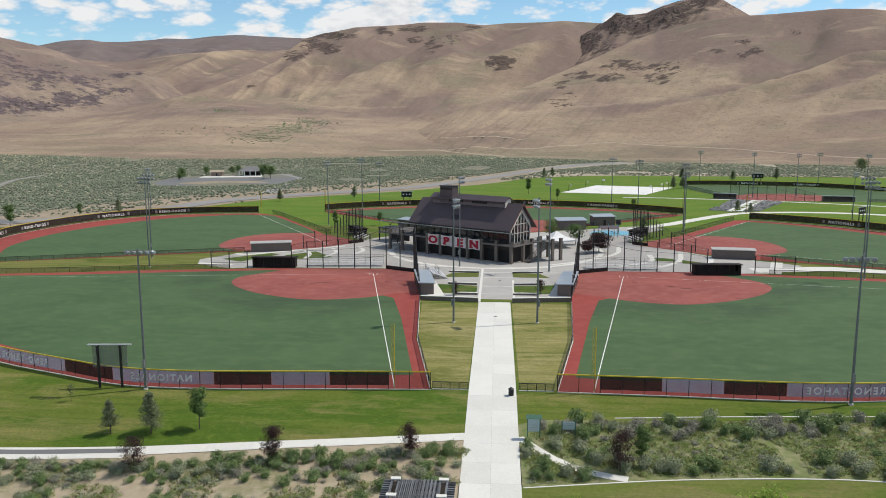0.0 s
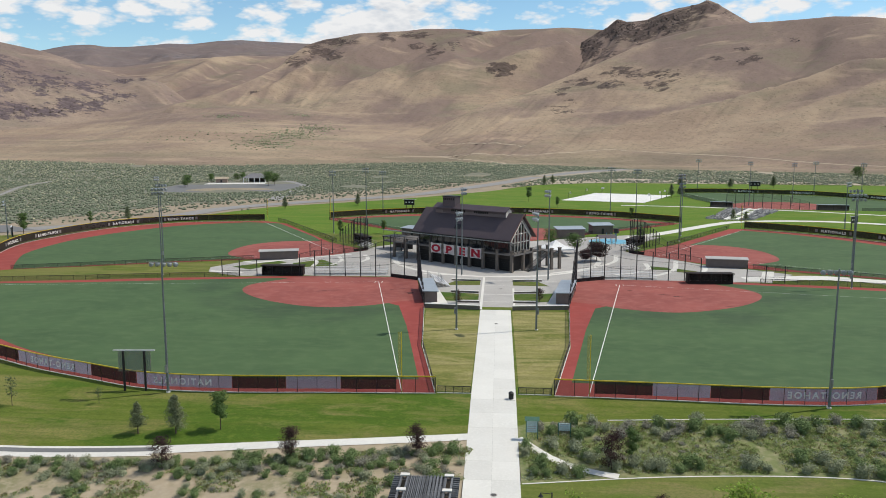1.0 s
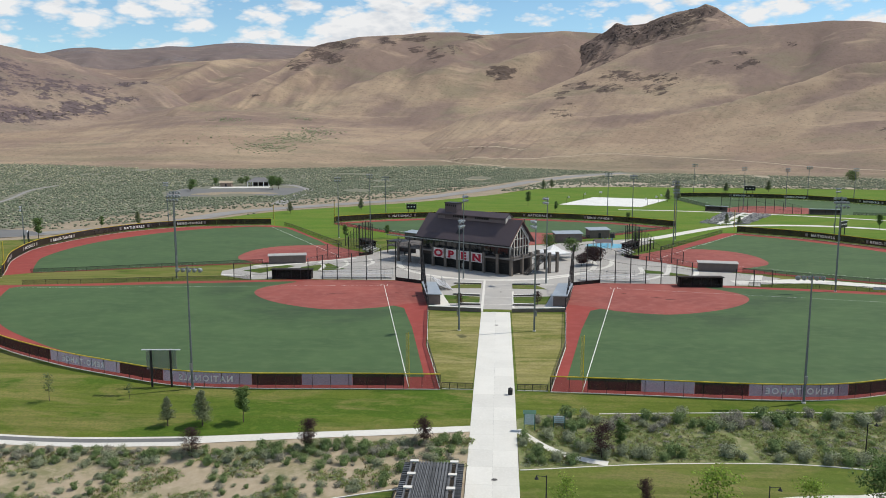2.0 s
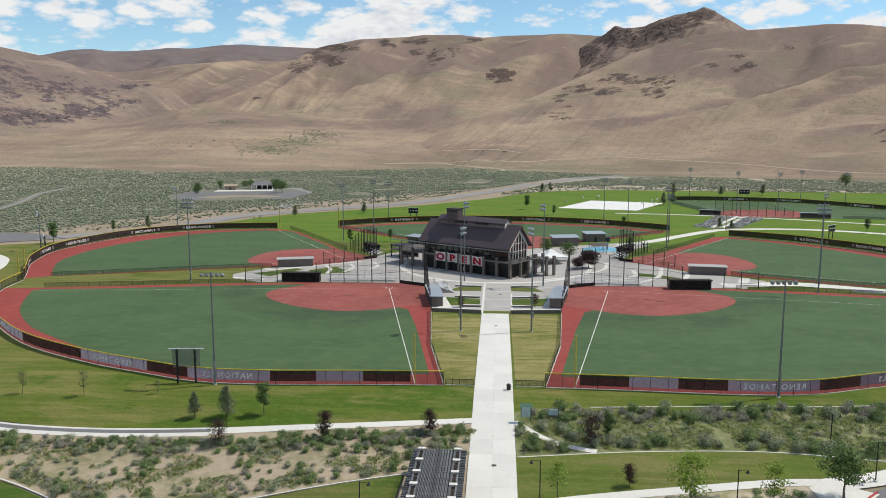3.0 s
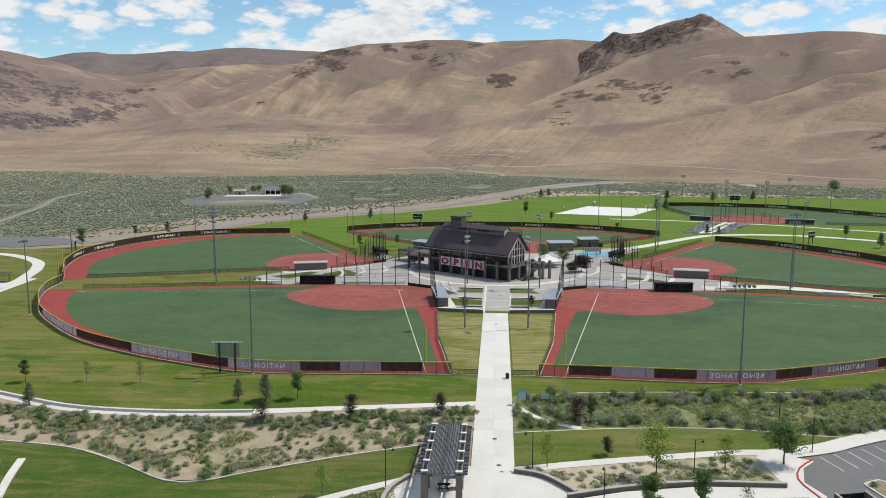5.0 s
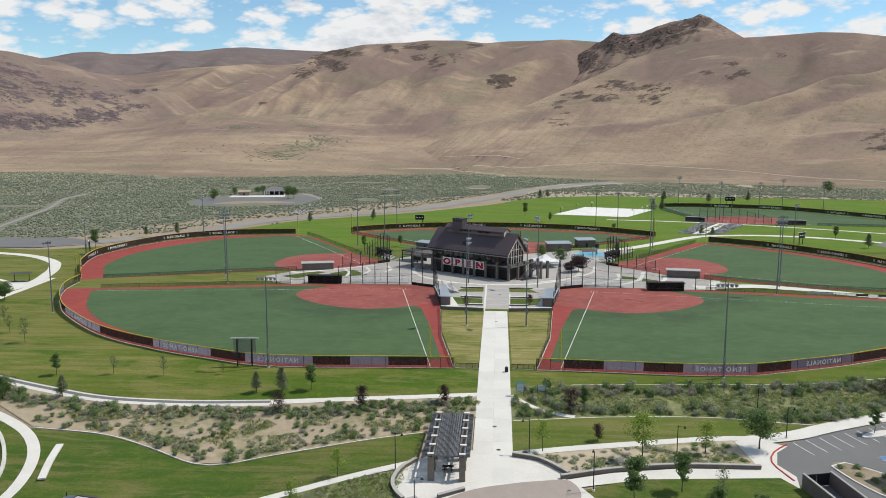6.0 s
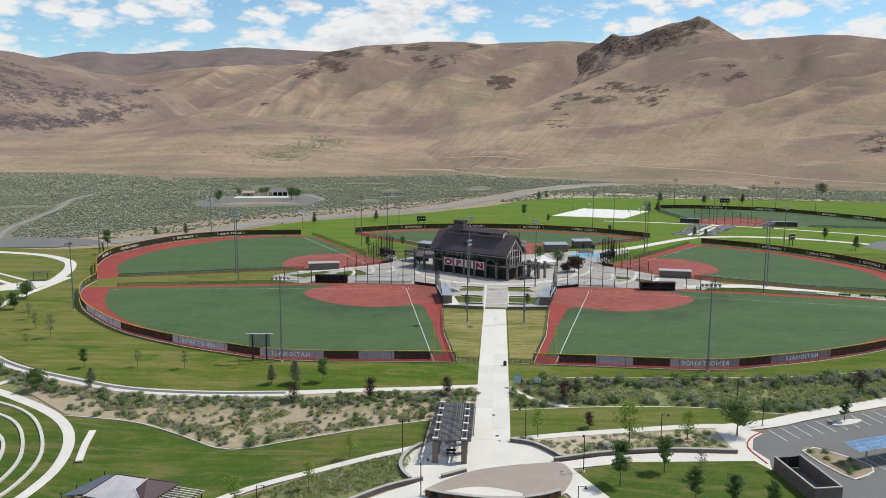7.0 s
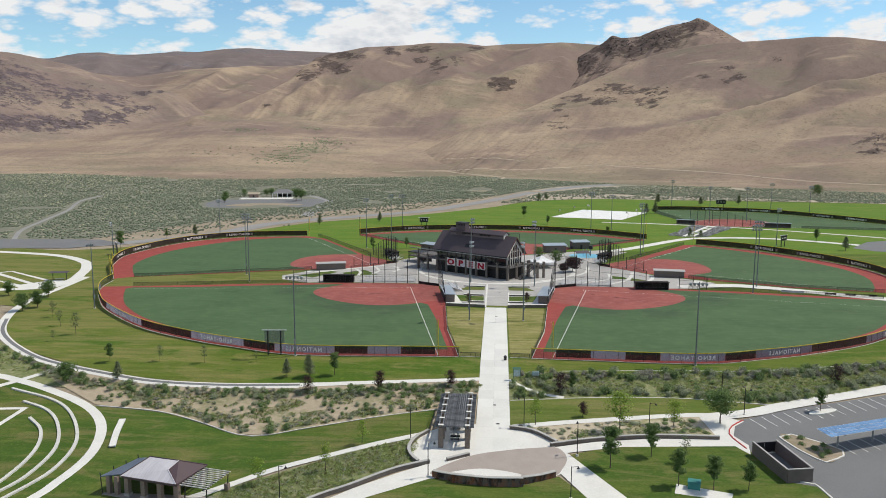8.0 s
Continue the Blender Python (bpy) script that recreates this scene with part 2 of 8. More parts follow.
def part(name, bm, mat, parent, label=""):
    me = bm if isinstance(bm, bpy.types.Mesh) else mesh_of(name, bm, mat)
    ob = new(name, me)
    ob.parent = parent
    if label:
        ob["label"] = label
    return ob


def thing(name, label, category, at=(0, 0, 0), turn=0, group="", kind=""):
    ob = new(name)
    ob.matrix_basis = pose(*at, 0, 0, turn)
    return tagged(ob, label, category, group, kind)


def setting(name, bm, mat, label="", category=""):
    ob = new(name, mesh_of(name, bm, mat))
    return tagged(ob, label, category, kind="structure")


def box(bm, x0, x1, y0, y1, z0, z1, m=None):
    vs = [bm.verts.new((m @ Vector(p)) if m else p) for p in ((x0, y0, z0), (x1, y0, z0), (x1, y1, z0), (x0, y1, z0), (x0, y0, z1), (x1, y0, z1), (x1, y1, z1), (x0, y1, z1))]
    for f in ((3, 2, 1, 0), (4, 5, 6, 7), (0, 1, 5, 4), (1, 2, 6, 5), (2, 3, 7, 6), (3, 0, 4, 7)):
        bm.faces.new([vs[i] for i in f])
    return vs


def boxes(*specs):
    bm = bmesh.new()
    for sp in specs:
        box(bm, *sp)
    return bm


def tube(bm, p, q, r0, r1=None, n=8, caps=True):
    p, q = Vector(p), Vector(q)
    r1 = r0 if r1 is None else r1
    rot = (q - p).to_track_quat("Z", "Y").to_matrix()
    rings = []
    for c, r in ((p, r0), (q, r1)):
        rings.append([bm.verts.new(c + rot @ Vector((r * math.cos(2 * math.pi * i / n), r * math.sin(2 * math.pi * i / n), 0))) for i in range(n)])
    for i in range(n):
        j = (i + 1) % n
        bm.faces.new((rings[0][i], rings[0][j], rings[1][j], rings[1][i]))
    if caps:
        bm.faces.new(rings[0][::-1])
        bm.faces.new(rings[1])
    return bm


def rod(p, q, r0, r1=None, n=8):
    return tube(bmesh.new(), p, q, r0, r1, n)


def smooth01(x):
    x = min(1.0, max(0.0, x))
    return x * x * (3 - 2 * x)


GY, GZ = (-60, 0, 25, 58, 92, 104.5), (-6.5, -4.8, -4.0, -2.5, -0.8, 0.0)


def gz(x, y):
    """The height of the ground: level round the fields, falling gently in front of them, rising behind."""
    z = float(np.interp(y, GY, GZ)) - 1.5 * smooth01((-22 - x) / 30) * smooth01((95 - y) / 25)
    r = math.hypot(x + 3.3, y + 85)
    return z + 0.042 * max(0.0, r - 745)


def spline(pts, closed=False, step=2.0):
    """A smooth line through a few points of the plan."""
    P = [Vector((p[0], p[1])) for p in pts]
    n, out = len(P), []
    for i in range(n if closed else n - 1):
        a, b = P[i], P[(i + 1) % n]
        p0 = P[i - 1] if closed or i else a * 2 - b
        p3 = P[(i + 2) % n] if closed or i + 2 < n else b * 2 - a
        m = max(1, int((b - a).length / step))
        for j in range(m):
            t = j / m
            out.append(0.5 * (2 * a + (b - p0) * t + (2 * p0 - 5 * a + 4 * b - p3) * t * t + (3 * a - p0 - 3 * b + p3) * t ** 3))
    if not closed:
        out.append(P[-1])
    return out


def offset(line, d):
    """The line moved sideways by d metres (to its left)."""
    out = []
    for i, p in enumerate(line):
        t = line[min(i + 1, len(line) - 1)] - line[max(i - 1, 0)]
        t = t.normalized() if t.length else Vector((1, 0))
        out.append(p + Vector((-t.y, t.x)) * d)
    return out


def ribbon(line, w):
    a, b = offset(line, w / 2), offset(line, -w / 2)
    return a, b


def drape_bm(poly, dz, cut=4.0):
    """A sheet on the ground with the outline poly."""
    bm = bmesh.new()
    vs = [bm.verts.new((p[0], p[1], 0)) for p in poly]
    for t in tessellate_polygon([[Vector((p[0], p[1], 0)) for p in poly]]):
        try:
            bm.faces.new([vs[i] for i in t])
        except ValueError:
            pass
    x0, x1 = min(v.co.x for v in vs), max(v.co.x for v in vs)
    y0, y1 = min(v.co.y for v in vs), max(v.co.y for v in vs)
    if cut and y0 < 105:
        cuts = [((0, y, 0), (0, 1, 0)) for y in np.arange(math.ceil(y0 / cut) * cut, min(y1, 106), cut)]
        cuts += [((x, 0, 0), (1, 0, 0)) for x in np.arange(math.ceil(max(x0, -60) / 6) * 6, min(x1, -20), 6)]
        for co, no in cuts:
            bmesh.ops.bisect_plane(bm, geom=bm.verts[:] + bm.edges[:] + bm.faces[:], plane_co=co, plane_no=no)
    for v in bm.verts:
        v.co.z = gz(v.co.x, v.co.y) + dz
    bmesh.ops.recalc_face_normals(bm, faces=bm.faces[:])
    if bm.faces and sum(f.normal.z for f in bm.faces) < 0:
        bmesh.ops.reverse_faces(bm, faces=bm.faces[:])
    return bm


def grow(poly, d):
    """The outline moved outwards by d metres."""
    P = V2(*poly)
    area = sum(a.x * b.y - b.x * a.y for a, b in zip(P, P[1:] + P[:1]))
    out = []
    for i, p in enumerate(P):
        t = (P[(i + 1) % len(P)] - P[i - 1]).normalized()
        out.append(p + Vector((t.y, -t.x)) * (d if area > 0 else -d))
    return out


def sheet(name, poly, mat, dz, label="", category=""):
    return setting(name, drape_bm(poly, dz), mat, label, category)


def strip_bm(line, w, dz, thick=0.0):
    """A band along a line on the ground; with a thickness it is a slab with edges."""
    bm = bmesh.new()
    a, b = ribbon(line, w)
    rows = []
    for p, q in zip(a, b):
        row = [bm.verts.new((p.x, p.y, gz(p.x, p.y) + dz)), bm.verts.new((q.x, q.y, gz(q.x, q.y) + dz))]
        if thick:
            row += [bm.verts.new((q.x, q.y, gz(q.x, q.y) + dz - thick)), bm.verts.new((p.x, p.y, gz(p.x, p.y) + dz - thick))]
        rows.append(row)
    for r, s in zip(rows, rows[1:]):
        bm.faces.new((r[1], s[1], s[0], r[0]))
        if thick:
            bm.faces.new((r[2], s[2], s[1], r[1]))
            bm.faces.new((r[0], s[0], s[3], r[3]))
    if thick:
        bm.faces.new((rows[0][0], rows[0][3], rows[0][2], rows[0][1]))
        bm.faces.new((rows[-1][0], rows[-1][1], rows[-1][2], rows[-1][3]))
    return bm


def band(name, line, w, mat, dz, label="", category=""):
    return setting(name, strip_bm(line, w, dz), mat, label, category)


def V2(*pts):
    return [Vector(p) for p in pts]


# ---- ground and hills ----
EYE_X, EYE_Y, EYE_Z = -3.3, -85.2, 55.2


def build_ground():
    bm = bmesh.new()
    xs = np.concatenate([np.arange(-1500, -260, 40), np.arange(-260, 240, 5), np.arange(240, 1501, 40)])
    ys = np.concatenate([np.arange(-400, -60, 40), np.arange(-60, 110, 4), np.arange(110, 600, 20), np.arange(600, 1300, 35)])
    g = [[bm.verts.new((x, y, gz(x, y) - 0.14)) for x in xs] for y in ys]
    for r, s in zip(g, g[1:]):
        for i in range(len(xs) - 1):
            bm.faces.new((r[i], r[i + 1], s[i + 1], s[i]))
    return setting("ground", bm, DIRT, "dry sandy desert soil with sparse scrub", "ground")


build_ground()


def hill_material(name, grass, dry, olive, mauve, rock, dip=18):
    """Dry hillside: tan grass in drifts, olive and mauve brush deepened in the folds as shade, specks of single bushes,
    broken rock where the mesh says so.
    """
    m = bpy.data.materials.new(name)
    m.use_nodes = True
    nt = m.node_tree
    n, k = nt.nodes.new, nt.links.new
    bsdf = nt.nodes["Principled BSDF"]
    bsdf.inputs["Roughness"].default_value, bsdf.inputs["Specular IOR Level"].default_value = 0.95, 0.1
    co = n("ShaderNodeTexCoord")

    def tex(scale, detail=5.0, rough=0.62, stretch=(1, 1, 1)):
        t, mp = n("ShaderNodeTexNoise"), n("ShaderNodeMapping")
        mp.inputs["Scale"].default_value = stretch
        k(co.outputs["Object"], mp.inputs[0])
        t.inputs["Scale"].default_value, t.inputs["Detail"].default_value, t.inputs["Roughness"].default_value = scale, detail, rough
        k(mp.outputs[0], t.inputs["Vector"])
        return t.outputs["Fac"]

    def step(src, lo, hi, top=1.0):
        r = n("ShaderNodeMapRange")
        r.inputs["From Min"].default_value, r.inputs["From Max"].default_value, r.inputs["To Max"].default_value = lo, hi, top
        k(src, r.inputs["Value"])
        return r.outputs[0]

    def mix(f, a, b):
        x = n("ShaderNodeMixRGB")
        k(f, x.inputs[0])
        for s, v in ((1, a), (2, b)):
            if isinstance(v, tuple):
                x.inputs[s].default_value = (*v, 1)
            else:
                k(v, x.inputs[s])
        return x.outputs[0]

    def plus(a, b, op="ADD"):
        x = n("ShaderNodeMath")
        x.operation = op
        k(a, x.inputs[0])
        k(b, x.inputs[1])
        return x.outputs[0]

    c = mix(step(tex(0.0075, 7.0, 0.62, (0.7, 1.3, 1)), 0.42, 0.58), grass, dry)
    # brush grows thicker with height
    sep = n("ShaderNodeSeparateXYZ")
    k(co.outputs["Object"], sep.inputs[0])
    high = step(sep.outputs["Z"], 40, 190, 0.25)
    # shade of the folds put into colour: gullies more mauve, ridges lighter
    relief_shade = n("ShaderNodeAttribute")
    relief_shade.attribute_name = "relief_shade"
    c = mix(step(plus(plus(tex(0.0055, 5.0, 0.6), high), relief_shade.outputs["Fac"]), 0.47, 0.66, 0.85), c, mauve)
    c = mix(step(tex(0.011, 6.0, 0.65, (0.6, 1.3, 1)), 0.53, 0.66, 0.6), c, olive)
    # greener growth on the lowest ground
    c = mix(plus(step(sep.outputs["Z"], 24, 5, 0.8), step(tex(0.013, 5.0, 0.6, (0.45, 1.5, 1)), 0.40, 0.60), "MULTIPLY"), c, tuple(v * 0.86 for v in olive))
    c = mix(step(tex(0.05, 6.0, 0.7), 0.50, 0.70, 0.22), c, tuple(v * 0.62 for v in mauve))
    c = mix(step(tex(0.24, 4.0, 0.75), 0.53, 0.67, 0.55), c, tuple(v * 0.55 for v in olive))
    c = mix(step(tex(0.016, 4.0, 0.6, (0.4, 1.6, 2)), 0.58, 0.72, 0.6), c, tuple(min(1, v * 1.16) for v in dry))
    at = n("ShaderNodeAttribute")
    at.attribute_name = "rock"
    # the rock breaks in bands that dip along the slope
    strata, lay = n("ShaderNodeTexNoise"), n("ShaderNodeMapping")
    lay.vector_type = "TEXTURE"
    lay.inputs["Rotation"].default_value, lay.inputs["Scale"].default_value = (0, radians(-dip), 0), (2.2, 1.8, 0.5)
    k(co.outputs["Object"], lay.inputs[0])
    strata.inputs["Scale"].default_value, strata.inputs["Detail"].default_value, strata.inputs["Roughness"].default_value = 0.06, 10.0, 0.74
    k(lay.outputs[0], strata.inputs["Vector"])
    broken = step(strata.outputs["Fac"], 0.34, 0.66)
    c = mix(step(plus(at.outputs["Fac"], broken), 0.95, 1.12, 0.9), c, mix(step(tex(0.13, 6.0, 0.7), 0.42, 0.60), rock, tuple(v * 1.9 for v in rock)))
    k(c, bsdf.inputs["Base Color"])
    bp = n("ShaderNodeBump")
    bp.inputs["Strength"].default_value, bp.inputs["Distance"].default_value = 0.5, 3.0
    k(tex(0.035, 9.0, 0.62), bp.inputs["Height"])
    k(bp.outputs[0], bsdf.inputs["Normal"])
    return m


HILL = hill_material("dry grass hillside", (0.302, 0.222, 0.160), (0.378, 0.287, 0.201), (0.212, 0.187, 0.127), (0.200, 0.144, 0.125), (0.062, 0.046, 0.040))
# plateau brush tones, greyed so that distance haze sits in the colour
FARHILL = hill_material("plateau brush greyed for haze", (0.228, 0.176, 0.147), (0.262, 0.203, 0.165), (0.172, 0.153, 0.132), (0.168, 0.134, 0.131), (0.115, 0.100, 0.102))

SCREE = hill_material("brushy slope of lava scree", (0.285, 0.212, 0.163), (0.335, 0.255, 0.190), (0.210, 0.178, 0.136), (0.200, 0.147, 0.131), (0.075, 0.058, 0.062), -18)


def near_line(x, y, pts):
    """The distance of a point from a line of points, and how far along the line it lies (0 to 1)."""
    best, where = 1e9, 0.0
    for i, ((ax, ay), (bx, by)) in enumerate(zip(pts, pts[1:])):
        dx, dy = bx - ax, by - ay
        t = min(1.0, max(0.0, ((x - ax) * dx + (y - ay) * dy) / (dx * dx + dy * dy + 1e-9)))
        d = math.hypot(x - ax - t * dx, y - ay - t * dy)
        if d < best:
            best, where = d, (i + t) / (len(pts) - 1)
    return best, where


HILL_V, HILL_F, CRAGS = [], [], []


def hill(name, crest, r_foot, r_crest, power, rough, label, rocks=(), spurs=(), step=0.16, rows=120, seed=0.0, mat=HILL, ribs=0.0, lie=12.0, fold=3.0, cut=2.2):
    """A hillside. crest: bearing and height angle of its skyline as seen from the end of the walk; it rises from r_foot to r_crest metres away.
    spurs: (line of bearings and height angles, width in degrees, height in metres), gullies below zero."""
    azs = np.arange(crest[0][0], crest[-1][0] + step, step)
    line = np.interp(azs, [c[0] for c in crest], [c[1] for c in crest])
    ker = np.hanning(5)
    line = np.convolve(np.pad(line, 2, mode="edge"), ker / ker.sum(), mode="valid")
    foot_z = 0.042 * max(0, r_foot - 745)
    grid = np.linspace(0, 1, 200)

    def far(az):
        return r_crest if not isinstance(r_crest, tuple) else float(np.interp(az, r_crest[0], r_crest[1]))

    def base_z(top, e):
        return foot_z - 4 + (top - foot_z + 4) * e ** power

    # spurs in bearing and share of the slope
    lines = []
    for pts, wide, high in spurs:
        out = []
        for az, el in pts:
            rc = far(az)
            top = EYE_Z + rc * math.tan(radians(float(np.interp(az, azs, line))))
            els = np.degrees(np.arctan2(base_z(top, grid) - EYE_Z, r_foot + (rc - r_foot) * grid))
            out.append((az, 14 * float(np.interp(el, els, grid))))
        lines.append((out, wide, high))
    verts, faces, rock, relief_shades = [], [], [], []
    ss = list(np.linspace(0, 1, rows)) + [1.04, 1.1, 1.2]
    for az, el in zip(azs, line):
        rc = far(az)
        top = EYE_Z + rc * math.tan(radians(el))
        for s in ss:
            r = r_foot + (rc - r_foot) * s
            x, y = EYE_X + r * math.sin(radians(az)), EYE_Y + r * math.cos(radians(az))
            n2 = noise.fractal((x / 170, y / 210, seed + 9), 0.9, 2.1, 5)
            n3 = noise.fractal((x / 26, y / 32, seed + 4), 0.8, 2.1, 3)
            e = min(s, 1.0)
            wave = smooth01(e / 0.6) * (1 - e ** 4)
            z = base_z(top, e) + rough * wave * (0.5 * n2 + 0.05 * n3)
            ridge = 0.0
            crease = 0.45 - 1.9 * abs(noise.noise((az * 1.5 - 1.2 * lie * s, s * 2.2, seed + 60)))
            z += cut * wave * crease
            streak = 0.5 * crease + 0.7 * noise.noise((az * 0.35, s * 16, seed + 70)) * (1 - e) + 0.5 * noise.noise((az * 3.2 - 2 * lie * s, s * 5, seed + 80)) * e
            if ribs:
                u = (az - lie * s) / fold + 0.7 * noise.noise((x / 280, y / 280, seed + 2))
                rib = 0.65 - 2.2 * abs(noise.noise((u, s * 0.8, seed)))
                ridge += 0.6 * (rib - 0.1) * smooth01((e - 0.2) / 0.5)
                z += ribs * wave * smooth01((e - 0.2) / 0.5) * rib
            for pts, wide, high in lines:
                d, w = near_line(az + 0.5 * noise.noise((x / 90, y / 90, seed)), 14 * s, pts)
                if d < wide * 3:
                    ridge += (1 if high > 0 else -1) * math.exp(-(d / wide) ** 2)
                    z += high * math.exp(-(d / wide) ** 1.6) * smooth01((1 - w) / 0.75) * (1 - e ** 6)
            if s > 1:
                z -= (s - 1) * (top - foot_z) * 1.6
            eli = math.degrees(math.atan2(z - EYE_Z, r))
            m, wob, wobe = 0.0, 0.55 * noise.noise((x / 45, y / 45, seed + 40)), 0.16 * noise.noise((x / 40, y / 40, seed + 50))
            for ra, re, wa, we, kk in rocks:
                d = ((az + wob - ra) / wa) ** 2 + ((eli + wobe - re) / we) ** 2
                m = max(m, kk * math.exp(-0.8 * d * d))
            if m > 0.42:
                z += m * 4.0 * abs(n3) * min(1.0, r / 1500)
                if s < 1:
                    CRAGS.append((x, y, z, m))
            rock.append(m)
            # tone for painted shade of folds and creases, plus random streaks
            relief_shades.append(-0.17 * max(-1.0, min(1.0, ridge)) - 0.06 * streak)
            verts.append((x, y, z))
    c = len(ss)
    for i in range(len(azs) - 1):
        for j in range(c - 1):
            faces.append((i * c + j, (i + 1) * c + j, (i + 1) * c + j + 1, i * c + j + 1))
    o = len(HILL_V)
    HILL_V.extend(verts)
    HILL_F.extend(tuple(o + k for k in f) for f in faces)
    me = bpy.data.meshes.new(name)
    me.from_pydata(verts, [], faces)
    me.materials.append(mat)
    me.polygons.foreach_set("use_smooth", [True] * len(faces))
    at = me.attributes.new("rock", "FLOAT", "POINT")
    at.data.foreach_set("value", rock)
    at = me.attributes.new("relief_shade", "FLOAT", "POINT")
    at.data.foreach_set("value", relief_shades)
    ob = new(name, me)
    return tagged(ob, label, "hill", kind="structure")


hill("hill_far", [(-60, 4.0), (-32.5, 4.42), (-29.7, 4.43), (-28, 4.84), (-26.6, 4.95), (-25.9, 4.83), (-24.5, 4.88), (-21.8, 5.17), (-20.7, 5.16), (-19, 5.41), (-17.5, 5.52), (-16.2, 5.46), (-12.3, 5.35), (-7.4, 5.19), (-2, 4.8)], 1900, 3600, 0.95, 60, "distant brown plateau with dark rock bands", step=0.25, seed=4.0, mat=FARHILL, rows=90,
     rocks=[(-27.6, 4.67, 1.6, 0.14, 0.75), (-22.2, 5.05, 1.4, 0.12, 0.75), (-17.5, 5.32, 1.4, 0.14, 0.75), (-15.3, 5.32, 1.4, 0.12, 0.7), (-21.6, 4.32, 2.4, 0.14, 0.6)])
hill("hill_valley", [(-40, 4.2), (-29.8, 4.08), (-27.9, 3.69), (-25.9, 3.48), (-24.9, 3.44), (-23.3, 3.69), (-21.6, 4.0), (-19.7, 4.15), (-17.3, 4.3), (-14.5, 4.39), (-12.9, 4.59), (-6, 4.6)], 1300, 2500, 1.15, 24, "low tan folds in the valley below the plateau", seed=8.0, ribs=12, lie=26.0, fold=3.2,
     spurs=[([(-16.29, 4.33), (-18.94, 3.45), (-20.81, 2.66), (-21.92, 2.09)], 0.8, 34), ([(-18.9, 4.49), (-21.13, 3.7), (-22.95, 3.07)], 0.8, 28), ([(-13.8, 4.4), (-16.6, 3.5), (-18.9, 2.7)], 0.8, 26)])
hill("hill_middle", [(-30, -4.5), (-26, -3.0), (-24, -1.4), (-22.2, 0.1), (-21.1, 0.9), (-19.8, 1.15), (-18.3, 1.72), (-16.5, 2.49), (-14.7, 3.42), (-13.8, 4.25), (-12.9, 4.92), (-12, 5.2), (-10.6, 5.5), (-9.5, 5.73), (-8.1, 5.81), (-6.3, 5.91), (-5.1, 6.05), (-2.7, 6.05), (-1.1, 5.86), (0.5, 5.98), (2.8, 6.01), (4.2, 6.07), (5.5, 5.97), (6.9, 5.85), (8.6, 5.4), (14, 4.5)], 900, ((-24, -18, -12.5), (1300, 1480, 1850)), 1.75, 20, "tan grassy hills with gullies and small outcrops",
     rocks=[(-11.1, 5.16, 1.82, 0.31, 0.72), (-12.4, 4.82, 0.78, 0.31, 0.72), (-13.6, 3.81, 1.04, 0.36, 0.67), (-11.8, 4.38, 1.37, 0.4, 0.67), (-11.1, 4.1, 0.65, 0.26, 0.77), (-7.6, 5.46, 0.65, 0.26, 0.77), (-5.6, 4.91, 0.65, 0.31, 0.72), (-5.6, 5.65, 1.23, 0.26, 0.67), (-4.4, 4.53, 0.61, 0.78, 0.53), (-16.1, 1.78, 0.33, 0.12, 0.8), (-0.1, 3.22, 0.91, 0.55, 0.8), (-3.1, 4.98, 0.61, 0.45, 0.58), (-1.75, 5.64, 0.91, 0.18, 0.67)],
     spurs=[([(-12.83, 5.18), (-15.17, 3.63), (-17.1, 2.65), (-19.0, 1.68), (-20.87, 1.05)], 0.75, 40), ([(-9.13, 5.77), (-9.73, 4.66), (-12.88, 2.78), (-15.99, 1.4), (-18.29, 0.73)], 0.75, 42), ([(-6.89, 5.6), (-8.47, 4.17), (-11.32, 2.87), (-14.45, 1.61)], 0.6, 30),
            ([(-0.66, 5.62), (-3.41, 3.89), (-5.39, 3.23), (-9.36, 2.03), (-13.3, 0.96)], 0.85, 48), ([(4.03, 5.89), (1.72, 4.58), (-1.42, 3.24), (-5.39, 2.02), (-9.37, 1.02)], 0.85, 48), ([(4.46, 4.07), (0.57, 2.93), (-2.6, 2.14), (-5.79, 1.47)], 0.7, 34),
            ([(-10.9, 5.2), (-11.6, 3.9), (-14.2, 2.4)], 0.9, -20), ([(-4.0, 5.5), (-5.4, 4.1), (-8.0, 2.9)], 1.0, -24), ([(0.9, 5.2), (-0.9, 4.0), (-4.4, 2.6)], 0.9, -20)], seed=1.0, ribs=4, lie=14.0, fold=2.2)
